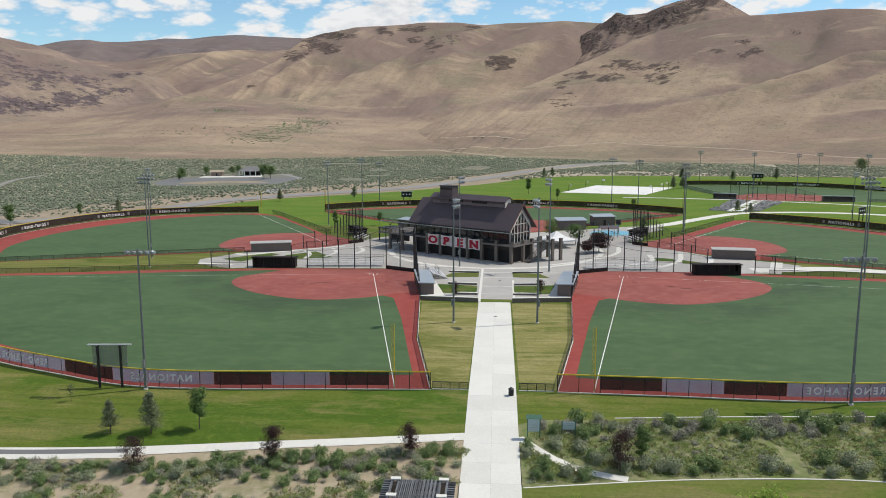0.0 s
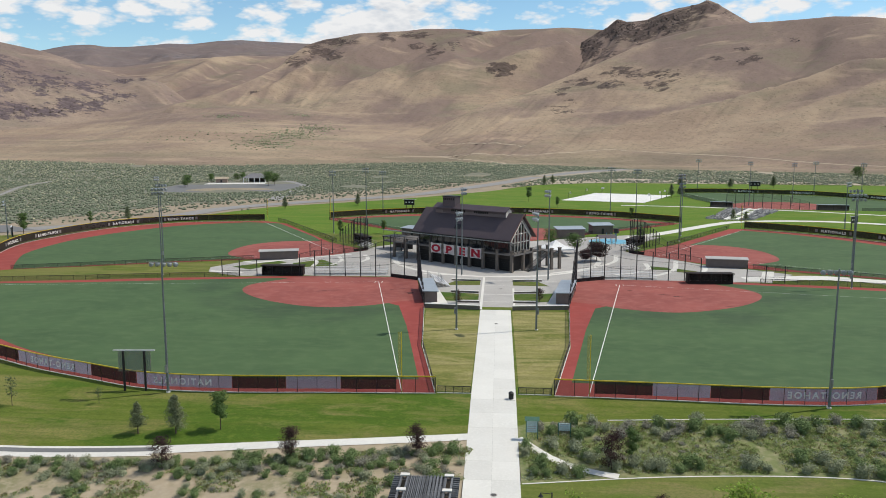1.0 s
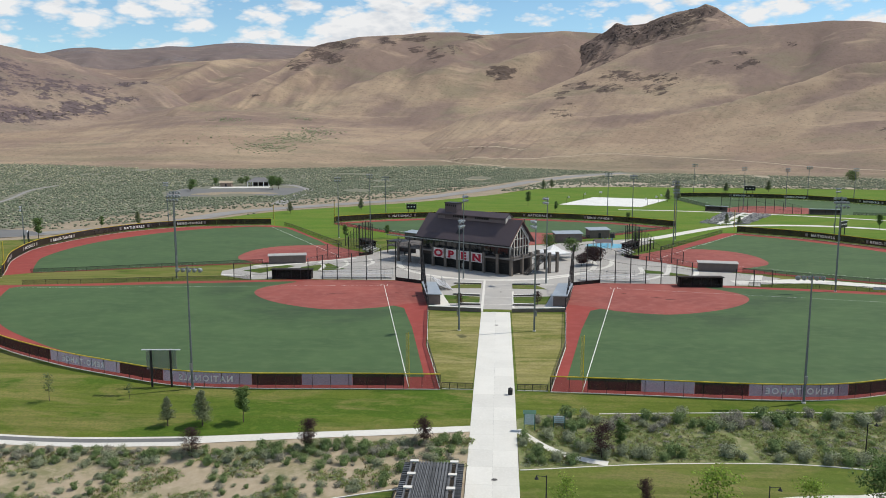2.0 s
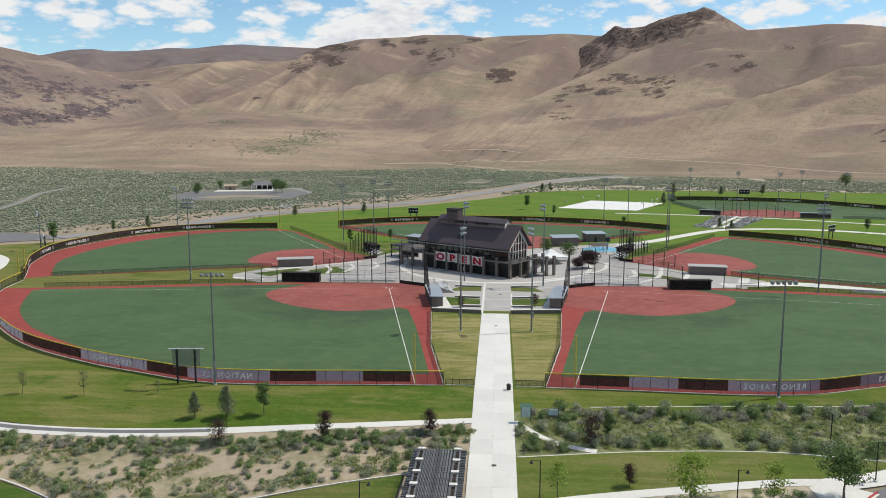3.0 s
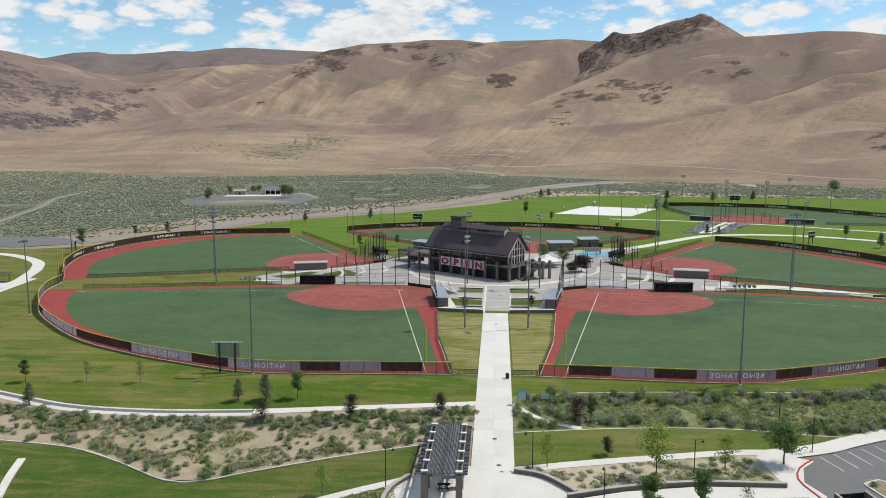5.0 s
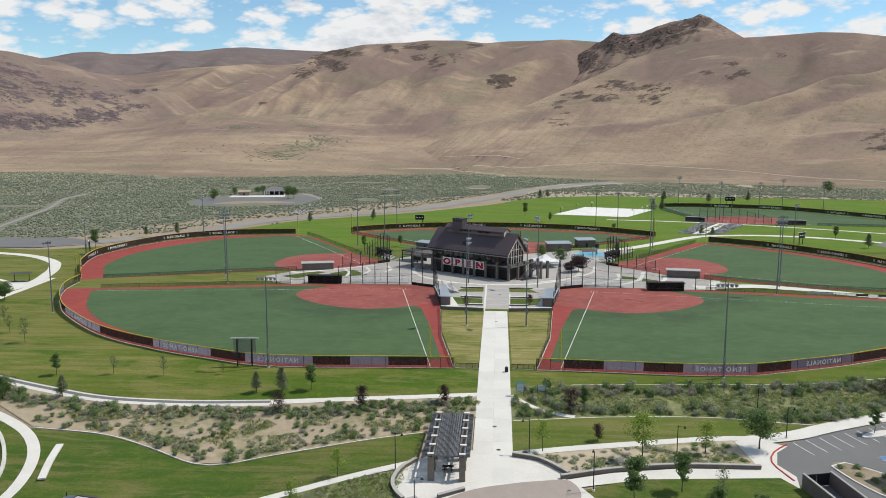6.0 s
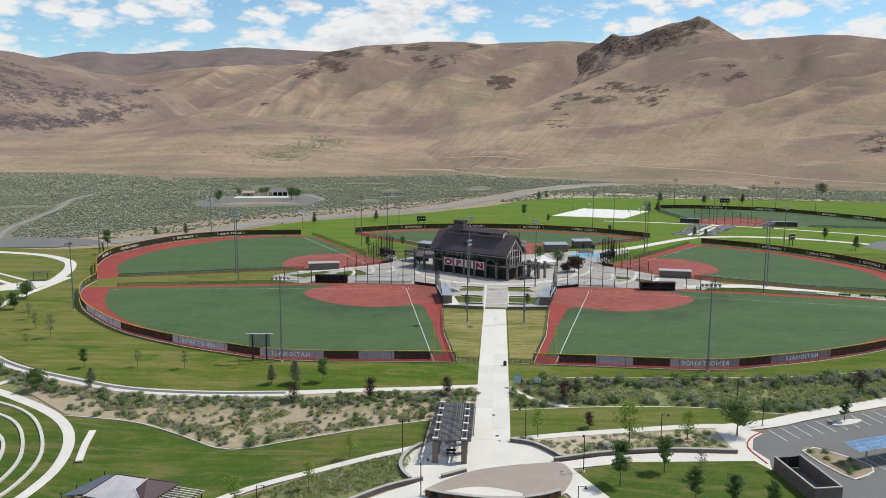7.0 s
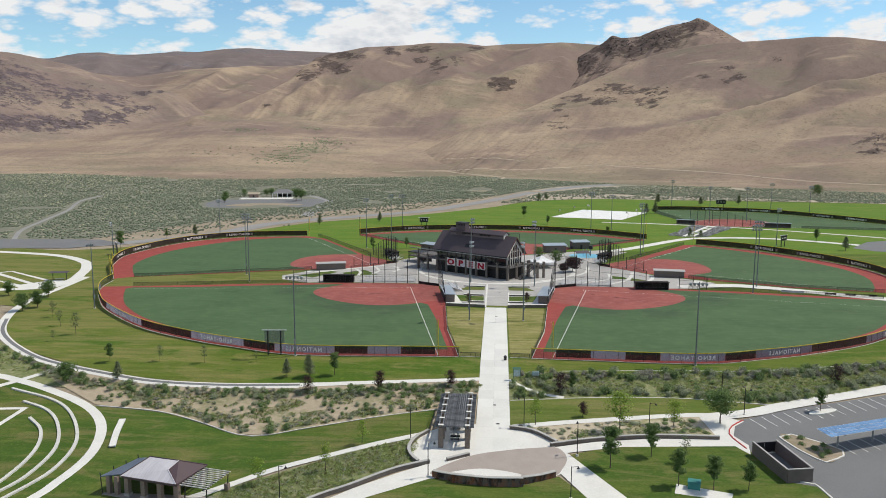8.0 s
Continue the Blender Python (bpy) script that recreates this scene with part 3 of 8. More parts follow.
hill("hill_peak", [(0, 0.6), (2.5, 1.2), (3.58, 2.25), (3.79, 2.93), (4.0, 3.6), (4.65, 4.59), (5.97, 5.45), (6.96, 5.94), (7.61, 6.4), (8.27, 6.28), (9.46, 6.36), (10.31, 6.72), (11.37, 7.04), (12.42, 7.15), (13.14, 7.46), (13.67, 7.25), (14.52, 6.72), (15.79, 5.94), (17.03, 5.38), (24, 4.0)], 1250, 1750, 1.1, 22, "dark rocky peak above the dry hills", rocks=[(4.67, 3.82, 1.08, 0.78, 0.84), (5.77, 4.69, 1.08, 0.78, 0.84), (7.5, 5.75, 1.38, 0.78, 0.89), (8.6, 5.51, 1.38, 0.78, 0.79), (10.3, 6.01, 1.61, 0.78, 0.84), (11.6, 6.4, 1.38, 0.68, 0.74), (12.9, 6.99, 1.22, 0.55, 0.74), (6.7, 4.23, 1.38, 0.55, 0.62), (4.2, 3.26, 0.57, 0.45, 0.84), (14.2, 6.5, 0.80, 0.65, 0.39)],
     spurs=[([(13.1, 7.3), (11.0, 6.2), (8.0, 4.8)], 0.6, 16), ([(9.5, 6.2), (7.6, 5.0), (6.0, 3.6)], 0.5, 12)], seed=12.0, step=0.1, ribs=9, fold=0.9, lie=7.0)
hill("hill_right", [(-16, -4.4), (-8, -2.8), (-4, -0.7), (-1.39, 0.62), (1.78, 1.55), (4.5, 2.72), (6.1, 3.4), (7.54, 4.05), (8.8, 4.6), (10.12, 5.05), (11.65, 5.4), (12.9, 5.66), (14.8, 5.83), (16.8, 5.86), (18.8, 5.93), (20.3, 6.0), (22.2, 5.87), (24.3, 5.52), (32, 5.2), (60, 4.2)], 780, ((-16, -9, 0, 10), (960, 1020, 1200, 1500)), 1.5, 14, "broad smooth hill of dry grass with outcrops",
     rocks=[(7.84, 2.89, 1.59, 0.39, 0.61), (10.5, 2.64, 1.4, 0.53, 0.61), (7.0, 2.12, 1.23, 0.33, 0.57), (9.06, 2.55, 0.9, 0.33, 0.61), (10.1, 1.98, 0.9, 0.39, 0.53), (5.2, 2.24, 1.4, 0.39, 0.53), (4.05, 1.69, 0.7, 0.31, 0.57), (4.75, 1.0, 0.9, 0.23, 0.46), (3.96, 0.44, 1.23, 0.39, 0.43), (15.5, 4.13, 0.52, 0.23, 0.65), (15.4, 3.43, 0.9, 0.31, 0.65), (15.9, 3.63, 0.36, 0.23, 0.65), (13.6, 3.61, 0.7, 0.14, 0.65), (18.2, 4.67, 0.36, 0.27, 0.65), (24.6, -0.73, 1.64, 0.77, 0.65)],
     spurs=[([(28, 3.5), (24.5, 2.93), (22.4, 2.53), (19.19, 1.61), (16.47, 1.08), (12.2, -0.05), (8.47, -0.84)], 0.6, 26), ([(24.0, 3.3), (22.36, 3.12), (20.43, 2.95), (18.47, 2.34), (15.73, 1.64), (12.17, 0.71), (9.2, -0.06)], 0.5, -22), ([(28, 2.1), (24.6, 1.56), (21.87, 0.95), (19.27, 0.23), (17.6, -0.51), (15.86, -0.82), (12.26, -1.31)], 0.6, 12),
            ([(19.6, 5.2), (19.0, 4.47), (17.74, 3.08), (16.08, 1.82)], 0.9, -24), ([(10.12, 5.2), (7.54, 3.97), (4.5, 2.65), (1.78, 1.48), (-1.39, 0.69)], 1.0, 16)], seed=23.0, ribs=2, lie=14.0, fold=3.0)
hill("hill_left", [(-65, 3.0), (-40, 4.6), (-32.4, 4.74), (-31.5, 4.66), (-30.1, 4.39), (-28.8, 4.12), (-27.3, 3.65), (-26, 3.06), (-24.6, 2.72), (-22.9, 2.58), (-22.1, 2.38), (-21.3, 1.84), (-20.5, 1.19), (-19.6, 0.65), (-17.5, -0.6), (-13, -2.6)], 1280, ((-30, -24, -18), (1950, 1750, 1500)), 1.0, 16, "grassy hill with dark broken lava rock on its slope",
     rocks=[(-24.4, 2.39, 0.7, 0.19, 0.78), (-23.2, 2.58, 0.42, 0.12, 0.78), (-31.5, 2.3, 2.6, 1.5, 0.56), (-32.2, 3.4, 1.6, 1.0, 0.56), (-28.6, 2.2, 1.9, 0.9, 0.56), (-26.2, 1.9, 1.6, 0.6, 0.52), (-30.9, 0.45, 3.0, 0.62, 0.74), (-26.9, 0.75, 2.0, 0.62, 0.66), (-32.6, 0.3, 2.2, 0.6, 0.78), (-28.4, 0.4, 2.4, 0.45, 0.72), (-24.6, 1.3, 1.5, 0.45, 0.52), (-36, 1.2, 3, 1.6, 0.66)], seed=31.0, mat=SCREE, ribs=5, lie=-8.0, fold=2.0)

hill("hill_fan", [(-40, -1.0), (-34, -0.5), (-28, -0.1), (-25, 0.25), (-23, 0.6), (-21, 1.0), (-18, 1.25), (-14, 1.15), (-8, 0.8), (0, 0.3), (6, -0.9), (10, -2.4)], 790, 1480, 1.08, 5, "gently rising fan of dry grass below the valley", seed=47.0, cut=0.8)


def crags():
    """Broken dark rock standing out of the slopes."""
    rng = random.Random(19)
    vs, fs = [], []
    for x, y, z, m in CRAGS:
        if rng.random() > 0.42 * m ** 2 or math.hypot(x, y) > 2300:
            continue
        s, o, a = rng.uniform(0.9, 3.0) * m, len(vs), rng.uniform(0, 6.3)
        ca, sa = math.cos(a), math.sin(a)
        for dx, dy, dz in ((-1.4, -0.8, -0.5), (1.4, -0.9, -0.5), (1.3, 1, -0.5), (-1.3, 0.8, -0.5), (-0.8, -0.5, 0.8), (0.8, -0.4, 0.6), (0.5, 0.6, 1.0), (-0.6, 0.5, 0.7)):
            px, py = s * dx * rng.uniform(0.5, 1.2), s * dy * rng.uniform(0.5, 1.2)
            vs.append((x + ca * px - sa * py, y + sa * px + ca * py, z + s * dz * rng.uniform(0.4, 1.0)))
        for f in ((4, 5, 6, 7), (0, 1, 5, 4), (1, 2, 6, 5), (2, 3, 7, 6), (3, 0, 4, 7)):
            fs.append(tuple(o + k for k in f))
    me = bpy.data.meshes.new("rock_outcrops")
    me.from_pydata(vs, [], fs)
    me.materials.append(CRAG)
    ob = new("rock_outcrops", me)
    return tagged(ob, "dark broken rock outcrops on the dry slopes", "rocks", kind="stuff")


CRAG = material("dark volcanic rock", (0.118, 0.092, 0.080), (0.080, 0.063, 0.056), (0.18, 0.142, 0.12), rough=0.95, scale=0.05, fine=0.3, bump=0.3, depth=0.5, island=0.35)
crags()

# ---- lawns, fields, paths ----
sheet("lawn", spline([(-240, 150), (-240, 262), (-205, 268), (-184, 277), (-166, 302), (-141, 346), (-118, 388), (-92, 411), (-57, 441), (-11, 497), (23, 556), (73, 582), (120, 580), (300, 560), (420, 480), (430, 300), (330, 150), (210, 118), (130, 112), (92, 107), (60, 99), (40, 98), (15, 97), (2, 96.5), (-0.5, 95), (-0.8, 91.5), (-7.2, 91.5), (-26, 89.2), (-47.6, 86.4), (-64.2, 85.4), (-77.9, 86.6), (-92.8, 89.8), (-110.6, 97), (-124.4, 105.5), (-137.4, 118.9), (-148.8, 138.2), (-156, 152), (-185, 152), (-236, 140)], True, 6), PARKGREEN, 0.01, "mown green park lawn around the ball fields", "lawn")
sheet("lawn_far", [(-164, 304), (-141, 345), (-118, 387), (-92, 410), (-57, 440), (-11, 496), (23, 555), (73, 581), (120, 577), (300, 555), (412, 480), (415, 305), (330, 292), (60, 288), (-100, 288), (-150, 296)], FARGREEN, 0.018, "bright watered lawn beyond the ball fields", "lawn")
MID = -7.4  # twice the x of the park's line of symmetry


def mirror(pts):
    return [(MID - p[0], p[1]) for p in pts]


FENCE_L = [(-12.6, 106), (-28, 105.3), (-44.5, 104.4), (-57, 105.2), (-68.3, 109.2), (-84, 116), (-103.4, 128), (-123.2, 148), (-132.8, 162), (-139.3, 174), (-143.5, 185), (-145.5, 197)]
FENCE_R = mirror(FENCE_L)
FENCE_LL = [(-147, 200), (-151, 208), (-157, 219), (-161.5, 229), (-167.5, 250), (-167, 267), (-162.3, 288), (-153, 306), (-136, 319.6), (-116, 325), (-104, 327)]
FENCE_RR = [(94, 313), (104, 306), (116, 296.5), (128.5, 281), (139, 264), (145.6, 246), (147, 228), (143, 212), (135, 198)]
FENCE_M = [(-78, 338), (-60, 350.7), (-36, 360), (-9, 363), (18.2, 360), (48, 348.8), (73, 330)]
FENCE_5 = [(106, 488), (122, 491), (140, 489), (165, 482), (185, 471), (216, 432), (232, 405), (240, 380)]


def field(name, outline, turf, dirt, lines, home, label, rim=None):
    """One ball field: red surround, green turf, red infield, white lines."""
    sheet(name + "_surround", outline, rim or REDTURF, 0.03, "artificial turf rim of a ball field" if rim else "red artificial turf warning track round a ball field", "ball field")
    sheet(name + "_turf", turf, TURF, 0.045, label, "ball field")
    sheet(name + "_infield", dirt, INFIELD, 0.06, "red artificial turf infield of a ball field", "infield")
    for i, (a, b) in enumerate(lines):
        band(name + "_line", V2(a, b), 0.14 if i == 0 else 0.08, WHITE, 0.075, "white foul line on the field", "line")
    hx, hy = home
    for sx in (-1, 1):
        for dx in (0.9,):
            band(name + "_line", V2((hx + sx * dx, hy - 1.2), (hx + sx * dx, hy + 1.0)), 0.10, WHITE, 0.075, "white batting box line", "line")


SCUFF = material("worn dark turf", (0.120, 0.034, 0.030), (0.075, 0.026, 0.024), (0.18, 0.055, 0.047), rough=0.95, scale=0.4, fine=1.5)


def scuff(x, y, w, d, turn, seed):
    """A worn, darkened patch of the infield."""
    rng, pts = random.Random(seed), []
    c, s_ = math.cos(radians(turn)), math.sin(radians(turn))
    for i in range(18):
        a = 2 * math.pi * i / 18
        r = rng.uniform(0.55, 1.15)
        u, v = w * r * math.cos(a), d * r * math.sin(a)
        pts.append((x + c * u - s_ * v, y + s_ * u + c * v))
    sheet("infield_wear", spline(pts, True, 0.4), SCUFF, 0.068, "dark worn patch in the red infield turf", "wear")


turf_l = [(-25.6, 165.5), (-21.7, 147), (-15.8, 112.5)] + [tuple(p) for p in spline([(-15.8, 112.5), (-30, 111.6), (-46, 111.4), (-58, 112), (-70, 116), (-86.4, 124), (-96.3, 130.7), (-109.5, 141.5), (-121.4, 156.3), (-128.2, 168.9), (-133.7, 182)])][1:] + [(-132, 184.5), (-111, 187.2), (-84, 192.8), (-60, 197)]
out_l = [(-19.7, 164.7), (-17.4, 132.9), (-12.6, 106)] + [tuple(p) for p in spline(FENCE_L[:-1])][1:] + [(-133.1, 186.7), (-112.4, 190.4), (-91.3, 195), (-73, 197.6), (-60, 200), (-32.1, 200.4), (-24.6, 196.5)]
dirt_l = [(-26, 170)] + [tuple(p) for p in spline([(-26.2, 169.5), (-33, 165), (-43.3, 162.8), (-54, 167), (-62, 173.5), (-66.6, 181), (-66, 188), (-60, 195)], False, 1.0)][1:] + [(-57, 200), (-32.1, 200.2), (-24.8, 196.3), (-20.8, 172)]
field("field_left", out_l, turf_l, dirt_l, [((-34.3, 193), (-17.7, 106)), ((-34.3, 193), (-132.5, 182.3))], (-34.3, 193), "green artificial turf outfield with faint wear")
field("field_right", mirror(out_l), mirror(turf_l), mirror(dirt_l), [((27.6, 193), (10.3, 106)), ((27.6, 193), (125.1, 173))], (27.6, 193), "green artificial turf outfield with faint wear")
out_ll = [tuple(p) for p in spline(FENCE_LL)] + [(-92, 318), (-62, 264), (-46, 247), (-60, 232), (-77.8, 226.5), (-98.7, 219.5), (-120.5, 211.3), (-141, 204.5)]
turf_ll = [tuple(p) for p in spline([(-141, 205), (-148.4, 219), (-154.5, 235), (-155.5, 259.7), (-149, 283.4), (-132.6, 309), (-109, 322)])] + [(-95, 318.5), (-71.5, 279), (-65.5, 266), (-70, 262), (-80, 228), (-98.7, 221.5), (-120.5, 213)]
dirt_ll = [tuple(p) for p in spline([(-80, 227.5), (-88, 234), (-90.3, 242.5), (-89, 254), (-84, 262), (-77, 266), (-66, 267)], False, 1.5)] + [(-61, 263), (-46.5, 247), (-60, 232.5), (-70, 229)]
field("field_far_left", out_ll, turf_ll, dirt_ll, [((-56, 241.5), (-102, 321)), ((-56, 241.5), (-140, 206.5))], (-56, 241.5), "green artificial turf outfield, further off")
out_rr = [tuple(p) for p in spline(FENCE_RR)] + [(131, 197.8), (101.4, 204.5), (76.8, 216.5), (62, 222.5), (39, 246), (54, 262), (88, 312)]
turf_rr = [tuple(p) for p in spline([(92, 308), (103, 300), (112, 291), (122, 278), (131, 262), (137, 246), (138, 228), (133, 210), (128, 199.5)])] + [(101.4, 207), (80, 218), (70, 228), (66, 262), (60, 264)]
field("field_far_right", out_rr, turf_rr, mirror(dirt_ll), [((48, 243), (92.5, 309)), ((48, 243), (128, 200))], (48, 243), "green artificial turf outfield, further off")
out_m = [tuple(p) for p in spline(FENCE_M)] + [(68, 324), (22, 284), (6, 271), (-14, 271), (-30, 284), (-76, 332)]
turf_m = [tuple(p) for p in spline([(-72, 336), (-57, 345), (-35, 353), (-9, 356), (17, 353), (45, 343), (66, 327)])] + [(30, 296), (12, 300), (-4, 304), (-20, 300), (-38, 296)]
field("field_back", out_m, turf_m, [(-40, 296), (-28, 284), (-14, 272), (6, 272), (20, 284), (32, 296), (22, 306), (8, 311), (-4, 312), (-16, 311), (-30, 306)], [((-4, 278), (-76, 334)), ((-4, 278), (67, 327))], (-4, 278), "green artificial turf outfield behind the clubhouse")
out_5 = [tuple(p) for p in spline(FENCE_5)] + [(217, 384), (150, 391), (132, 393), (118, 402), (108, 440), (104, 470)]
turf_5 = [tuple(p) for p in spline([(113, 480), (140, 482), (160, 475), (180, 464), (208, 430), (222, 405), (226, 390)])] + [(170, 394), (160, 410), (140, 420), (120, 418)]
field("field_upper", out_5, turf_5, [(113, 402), (122, 395), (150, 392), (163, 398), (163, 424), (150, 434), (132, 433), (118, 420)], [((130, 397), (224, 388)), ((130, 397), (112, 480))], (130, 397), "green artificial turf field on the upper terrace", TURF)


for x, y, w, d, t, k in ((-46.5, 180.5, 1.6, 0.35, 20, 1), (-44, 181.5, 1.5, 0.3, 10, 2), (-57.5, 191.5, 0.9, 0.4, 0, 3), (-29.5, 183, 0.6, 0.5, 0, 4), (36.5, 181.5, 1.5, 0.4, -25, 5), (39.5, 179.5, 1.6, 0.5, -15, 6), (29, 186, 0.9, 0.5, 0, 7), (48.5, 169.5, 1.2, 0.25, 5, 8), (-24.5, 179.5, 1.0, 1.6, 0, 9)):
    scuff(x, y, w, d, t, k)


class Track:
    """A line on the plan, walked by its length."""

    def __init__(self, pts, step=1.0, smooth=True):
        self.p = spline(pts, False, step) if smooth else V2(*pts)
        self.s = [0.0]
        for a, b in zip(self.p, self.p[1:]):
            self.s.append(self.s[-1] + (b - a).length)
        self.length = self.s[-1]

    def at(self, d):
        i = min(max(int(np.searchsorted(self.s, d)) - 1, 0), len(self.p) - 2)
        a, b = self.p[i], self.p[i + 1]
        t = (b - a).normalized()
        return a + t * (d - self.s[i]), t

    def stretch(self, d0, d1, step=1.5):
        m = max(1, int((d1 - d0) / step))
        return [self.at(d0 + (d1 - d0) * i / m) for i in range(m + 1)]


def cloth_along(track, d0, d1, z0, z1, side):
    """A single hanging sheet along a stretch of the line."""
    bm, rows = bmesh.new(), []
    for p, t in track.stretch(d0, d1, 1.0):
        q, g = p + Vector((-t.y, t.x)) * side, gz(p.x, p.y)
        rows.append((bm.verts.new((q.x, q.y, g + z0 + rnd0.uniform(-0.03, 0.03))), bm.verts.new((q.x, q.y, g + z1))))
    for r, s in zip(rows, rows[1:]):
        bm.faces.new((r[0], s[0], s[1], r[1]))
    return bm


rnd0 = random.Random(3)


def wall_along(track, d0, d1, z0, z1, side, thick):
    """An upright sheet of some thickness along a stretch of the line, moved aside by side."""
    bm = bmesh.new()
    rows = []
    for p, t in track.stretch(d0, d1):
        nrm = Vector((-t.y, t.x))
        a, b = p + nrm * (side - thick / 2), p + nrm * (side + thick / 2)
        g = gz(p.x, p.y)
        rows.append([bm.verts.new((a.x, a.y, g + z0)), bm.verts.new((b.x, b.y, g + z0)), bm.verts.new((b.x, b.y, g + z1)), bm.verts.new((a.x, a.y, g + z1))])
    for r, q in zip(rows, rows[1:]):
        for i in range(4):
            j = (i + 1) % 4
            bm.faces.new((r[i], q[i], q[j], r[j]))
    bm.faces.new(rows[0])
    bm.faces.new(rows[-1][::-1])
    bmesh.ops.recalc_face_normals(bm, faces=bm.faces[:])
    return bm


def letters(word, height, bold=0.0):
    """The flat mesh of a word in the built-in font, standing in x and y, centred, as vertices and faces."""
    cu = bpy.data.curves.new("word", "FONT")
    cu.body, cu.size, cu.align_x, cu.offset, cu.resolution_u = word, height / 0.72, "CENTER", bold, 3
    cu.space_character = 1.3
    ob = new("word", cu)
    dg = bpy.context.evaluated_depsgraph_get()
    me = bpy.data.meshes.new_from_object(ob.evaluated_get(dg))
    vs = [tuple(v.co) for v in me.vertices]
    fs = [tuple(p.vertices) for p in me.polygons]
    bpy.data.objects.remove(ob)
    bpy.data.curves.remove(cu)
    bpy.data.meshes.remove(me)
    return vs, fs


WORDS = {}


def word_along(track, word, mid, height, z, side, flip):
    if (word, height) not in WORDS:
        WORDS[word, height] = letters(word, height, 0.035)
    vs, fs = WORDS[word, height]
    bm = bmesh.new()
    made = []
    for x, y, _ in vs:
        p, t = track.at(mid + (-x if flip else x))
        nrm = Vector((-t.y, t.x))
        q = p + nrm * side
        made.append(bm.verts.new((q.x, q.y, gz(p.x, p.y) + z + y)))
    for f in fs:
        bm.faces.new([made[i] for i in f])
    return bm


POST_ME = {}


def post_mesh(h, r, mat):
    key = (h, r, mat.name)
    if key not in POST_ME:
        POST_ME[key] = mesh_of("post", rod((0, 0, 0), (0, 0, h), r, n=6), mat)
    return POST_ME[key]


def fence(line, label, height=2.6, panels=(), words=(), cap=True, spacing=3.0, inner=1, net=CHAIN, smooth=True, group="outfield fences", kerb=True):
    """A chain-link fence. panels: (from, to, material); words: (word, middle). inner: the side of the field (1 is the line's left)."""
    tr = Track(line, 1.0, smooth)
    th = thing("fence", label, "fence", group=group)
    part("chain_link", wall_along(tr, 0, tr.length, 0.05, height - 0.04, 0.0, 0.02), net, th)
    n = max(1, round(tr.length / spacing))
    me = post_mesh(height, 0.045, DARKSTEEL)
    for i in range(n + 1):
        p, _ = tr.at(tr.length * i / n)
        o = part("post", me, None, th)
        o.location = (p.x, p.y, gz(p.x, p.y))
    part("top_rail", wall_along(tr, 0, tr.length, height - 0.04, height + (0.12 if cap else 0.05), 0.0, 0.14 if cap else 0.07), YELLOW if cap else DARKSTEEL, th, "yellow plastic fence cap" if cap else "")
    if kerb:
        part("kerb", wall_along(tr, 0, tr.length, -0.05, 0.09, -0.02 * inner, 0.18), CONCRETE, th, "pale concrete kerb")
    for a, b, m in panels:
        part("windscreen", cloth_along(tr, a, b, 0.62, height - 0.05, 0.05 * inner), m, th)
    return th, tr


# ---- outfield fences ----
def pattern(start, widths, first=0):
    out, d = [], start
    for i, w in enumerate(widths):
        out.append((d, d + w, BLACK if (i + first) % 2 == 0 else BANNERGREY))
        d += w + 0.05
    return out


PANELS_L = pattern(5.9, (8.4, 8.25, 8.15, 15.5, 9.6, 17.9, 22.4, 30, 20, 16))
PANELS_R = pattern(5.9, (8.4, 8.2, 8.2, 15.7, 8.6, 17.1, 20.8, 30, 20, 16))
for line, side, panels in ((FENCE_L, -1, PANELS_L), (FENCE_R, 1, PANELS_R)):
    th, tr = fence(line, "tall outfield fence with black and grey screens and a yellow cap", panels=panels, inner=side)
    for (a, b, m), word in zip([q for q in panels if q[2] is BANNERGREY and q[1] - q[0] > 15], ("NATIONALS", "RENO-TAHOE") * 3 if side == -1 else ("RENO-TAHOE", "NATIONALS") * 3):
        part("lettering", word_along(tr, word, (a + b) / 2, 1.0, 1.05, -0.03 * side, side == 1), BANNERTEXT, th, "pale reversed lettering showing through the screen")
for line, words in ((FENCE_LL, [("RENO-TAHOE", 22), ("NATIONALS", 50.3), ("RENO-TAHOE", 72.3), ("NATIONALS", 109.3), ("RENO-TAHOE", 133.2)]), (FENCE_M, [("NATIONALS", 34.1), ("RENO-TAHOE", 67), ("NATIONALS", 99.3), ("RENO-TAHOE", 128.3)]),
                    (FENCE_RR, [("NATIONALS", 33.5), ("RENO-TAHOE", 57), ("NATIONALS", 83), ("RENO-TAHOE", 108)]), (FENCE_5, [("NATIONALS", 41.3), ("RENO-TAHOE", 72.5), ("NATIONALS", 116.4), ("RENO-TAHOE", 139)])):
    tr = Track(line)
    th, tr = fence(line, "outfield fence hung with black banners and a yellow cap", height=3.0, inner=-1, panels=[(d, min(d + 12, tr.length), BLACK) for d in np.arange(0, tr.length - 2, 12.05)])
    for word, d in words:
        mid = min(d, tr.length - 8)
        part("lettering", word_along(tr, word, mid, 1.0, 1.2, -0.12, False), PALETEXT, th, "white banner lettering")
        for e in (-6.4, 6.4):
            part("emblem", wall_along(tr, mid + e - 0.45, mid + e + 0.45, 1.15, 2.25, -0.09, 0.05), EMBLEM, th, "small grey emblem plate")

# ---- light poles ----
POLESTEEL = material("weathered dark galvanised steel", (0.17, 0.195, 0.20), (0.14, 0.16, 0.165), (0.20, 0.225, 0.23), rough=0.5, metal=0.4, scale=1, fine=8, bump=0.03)
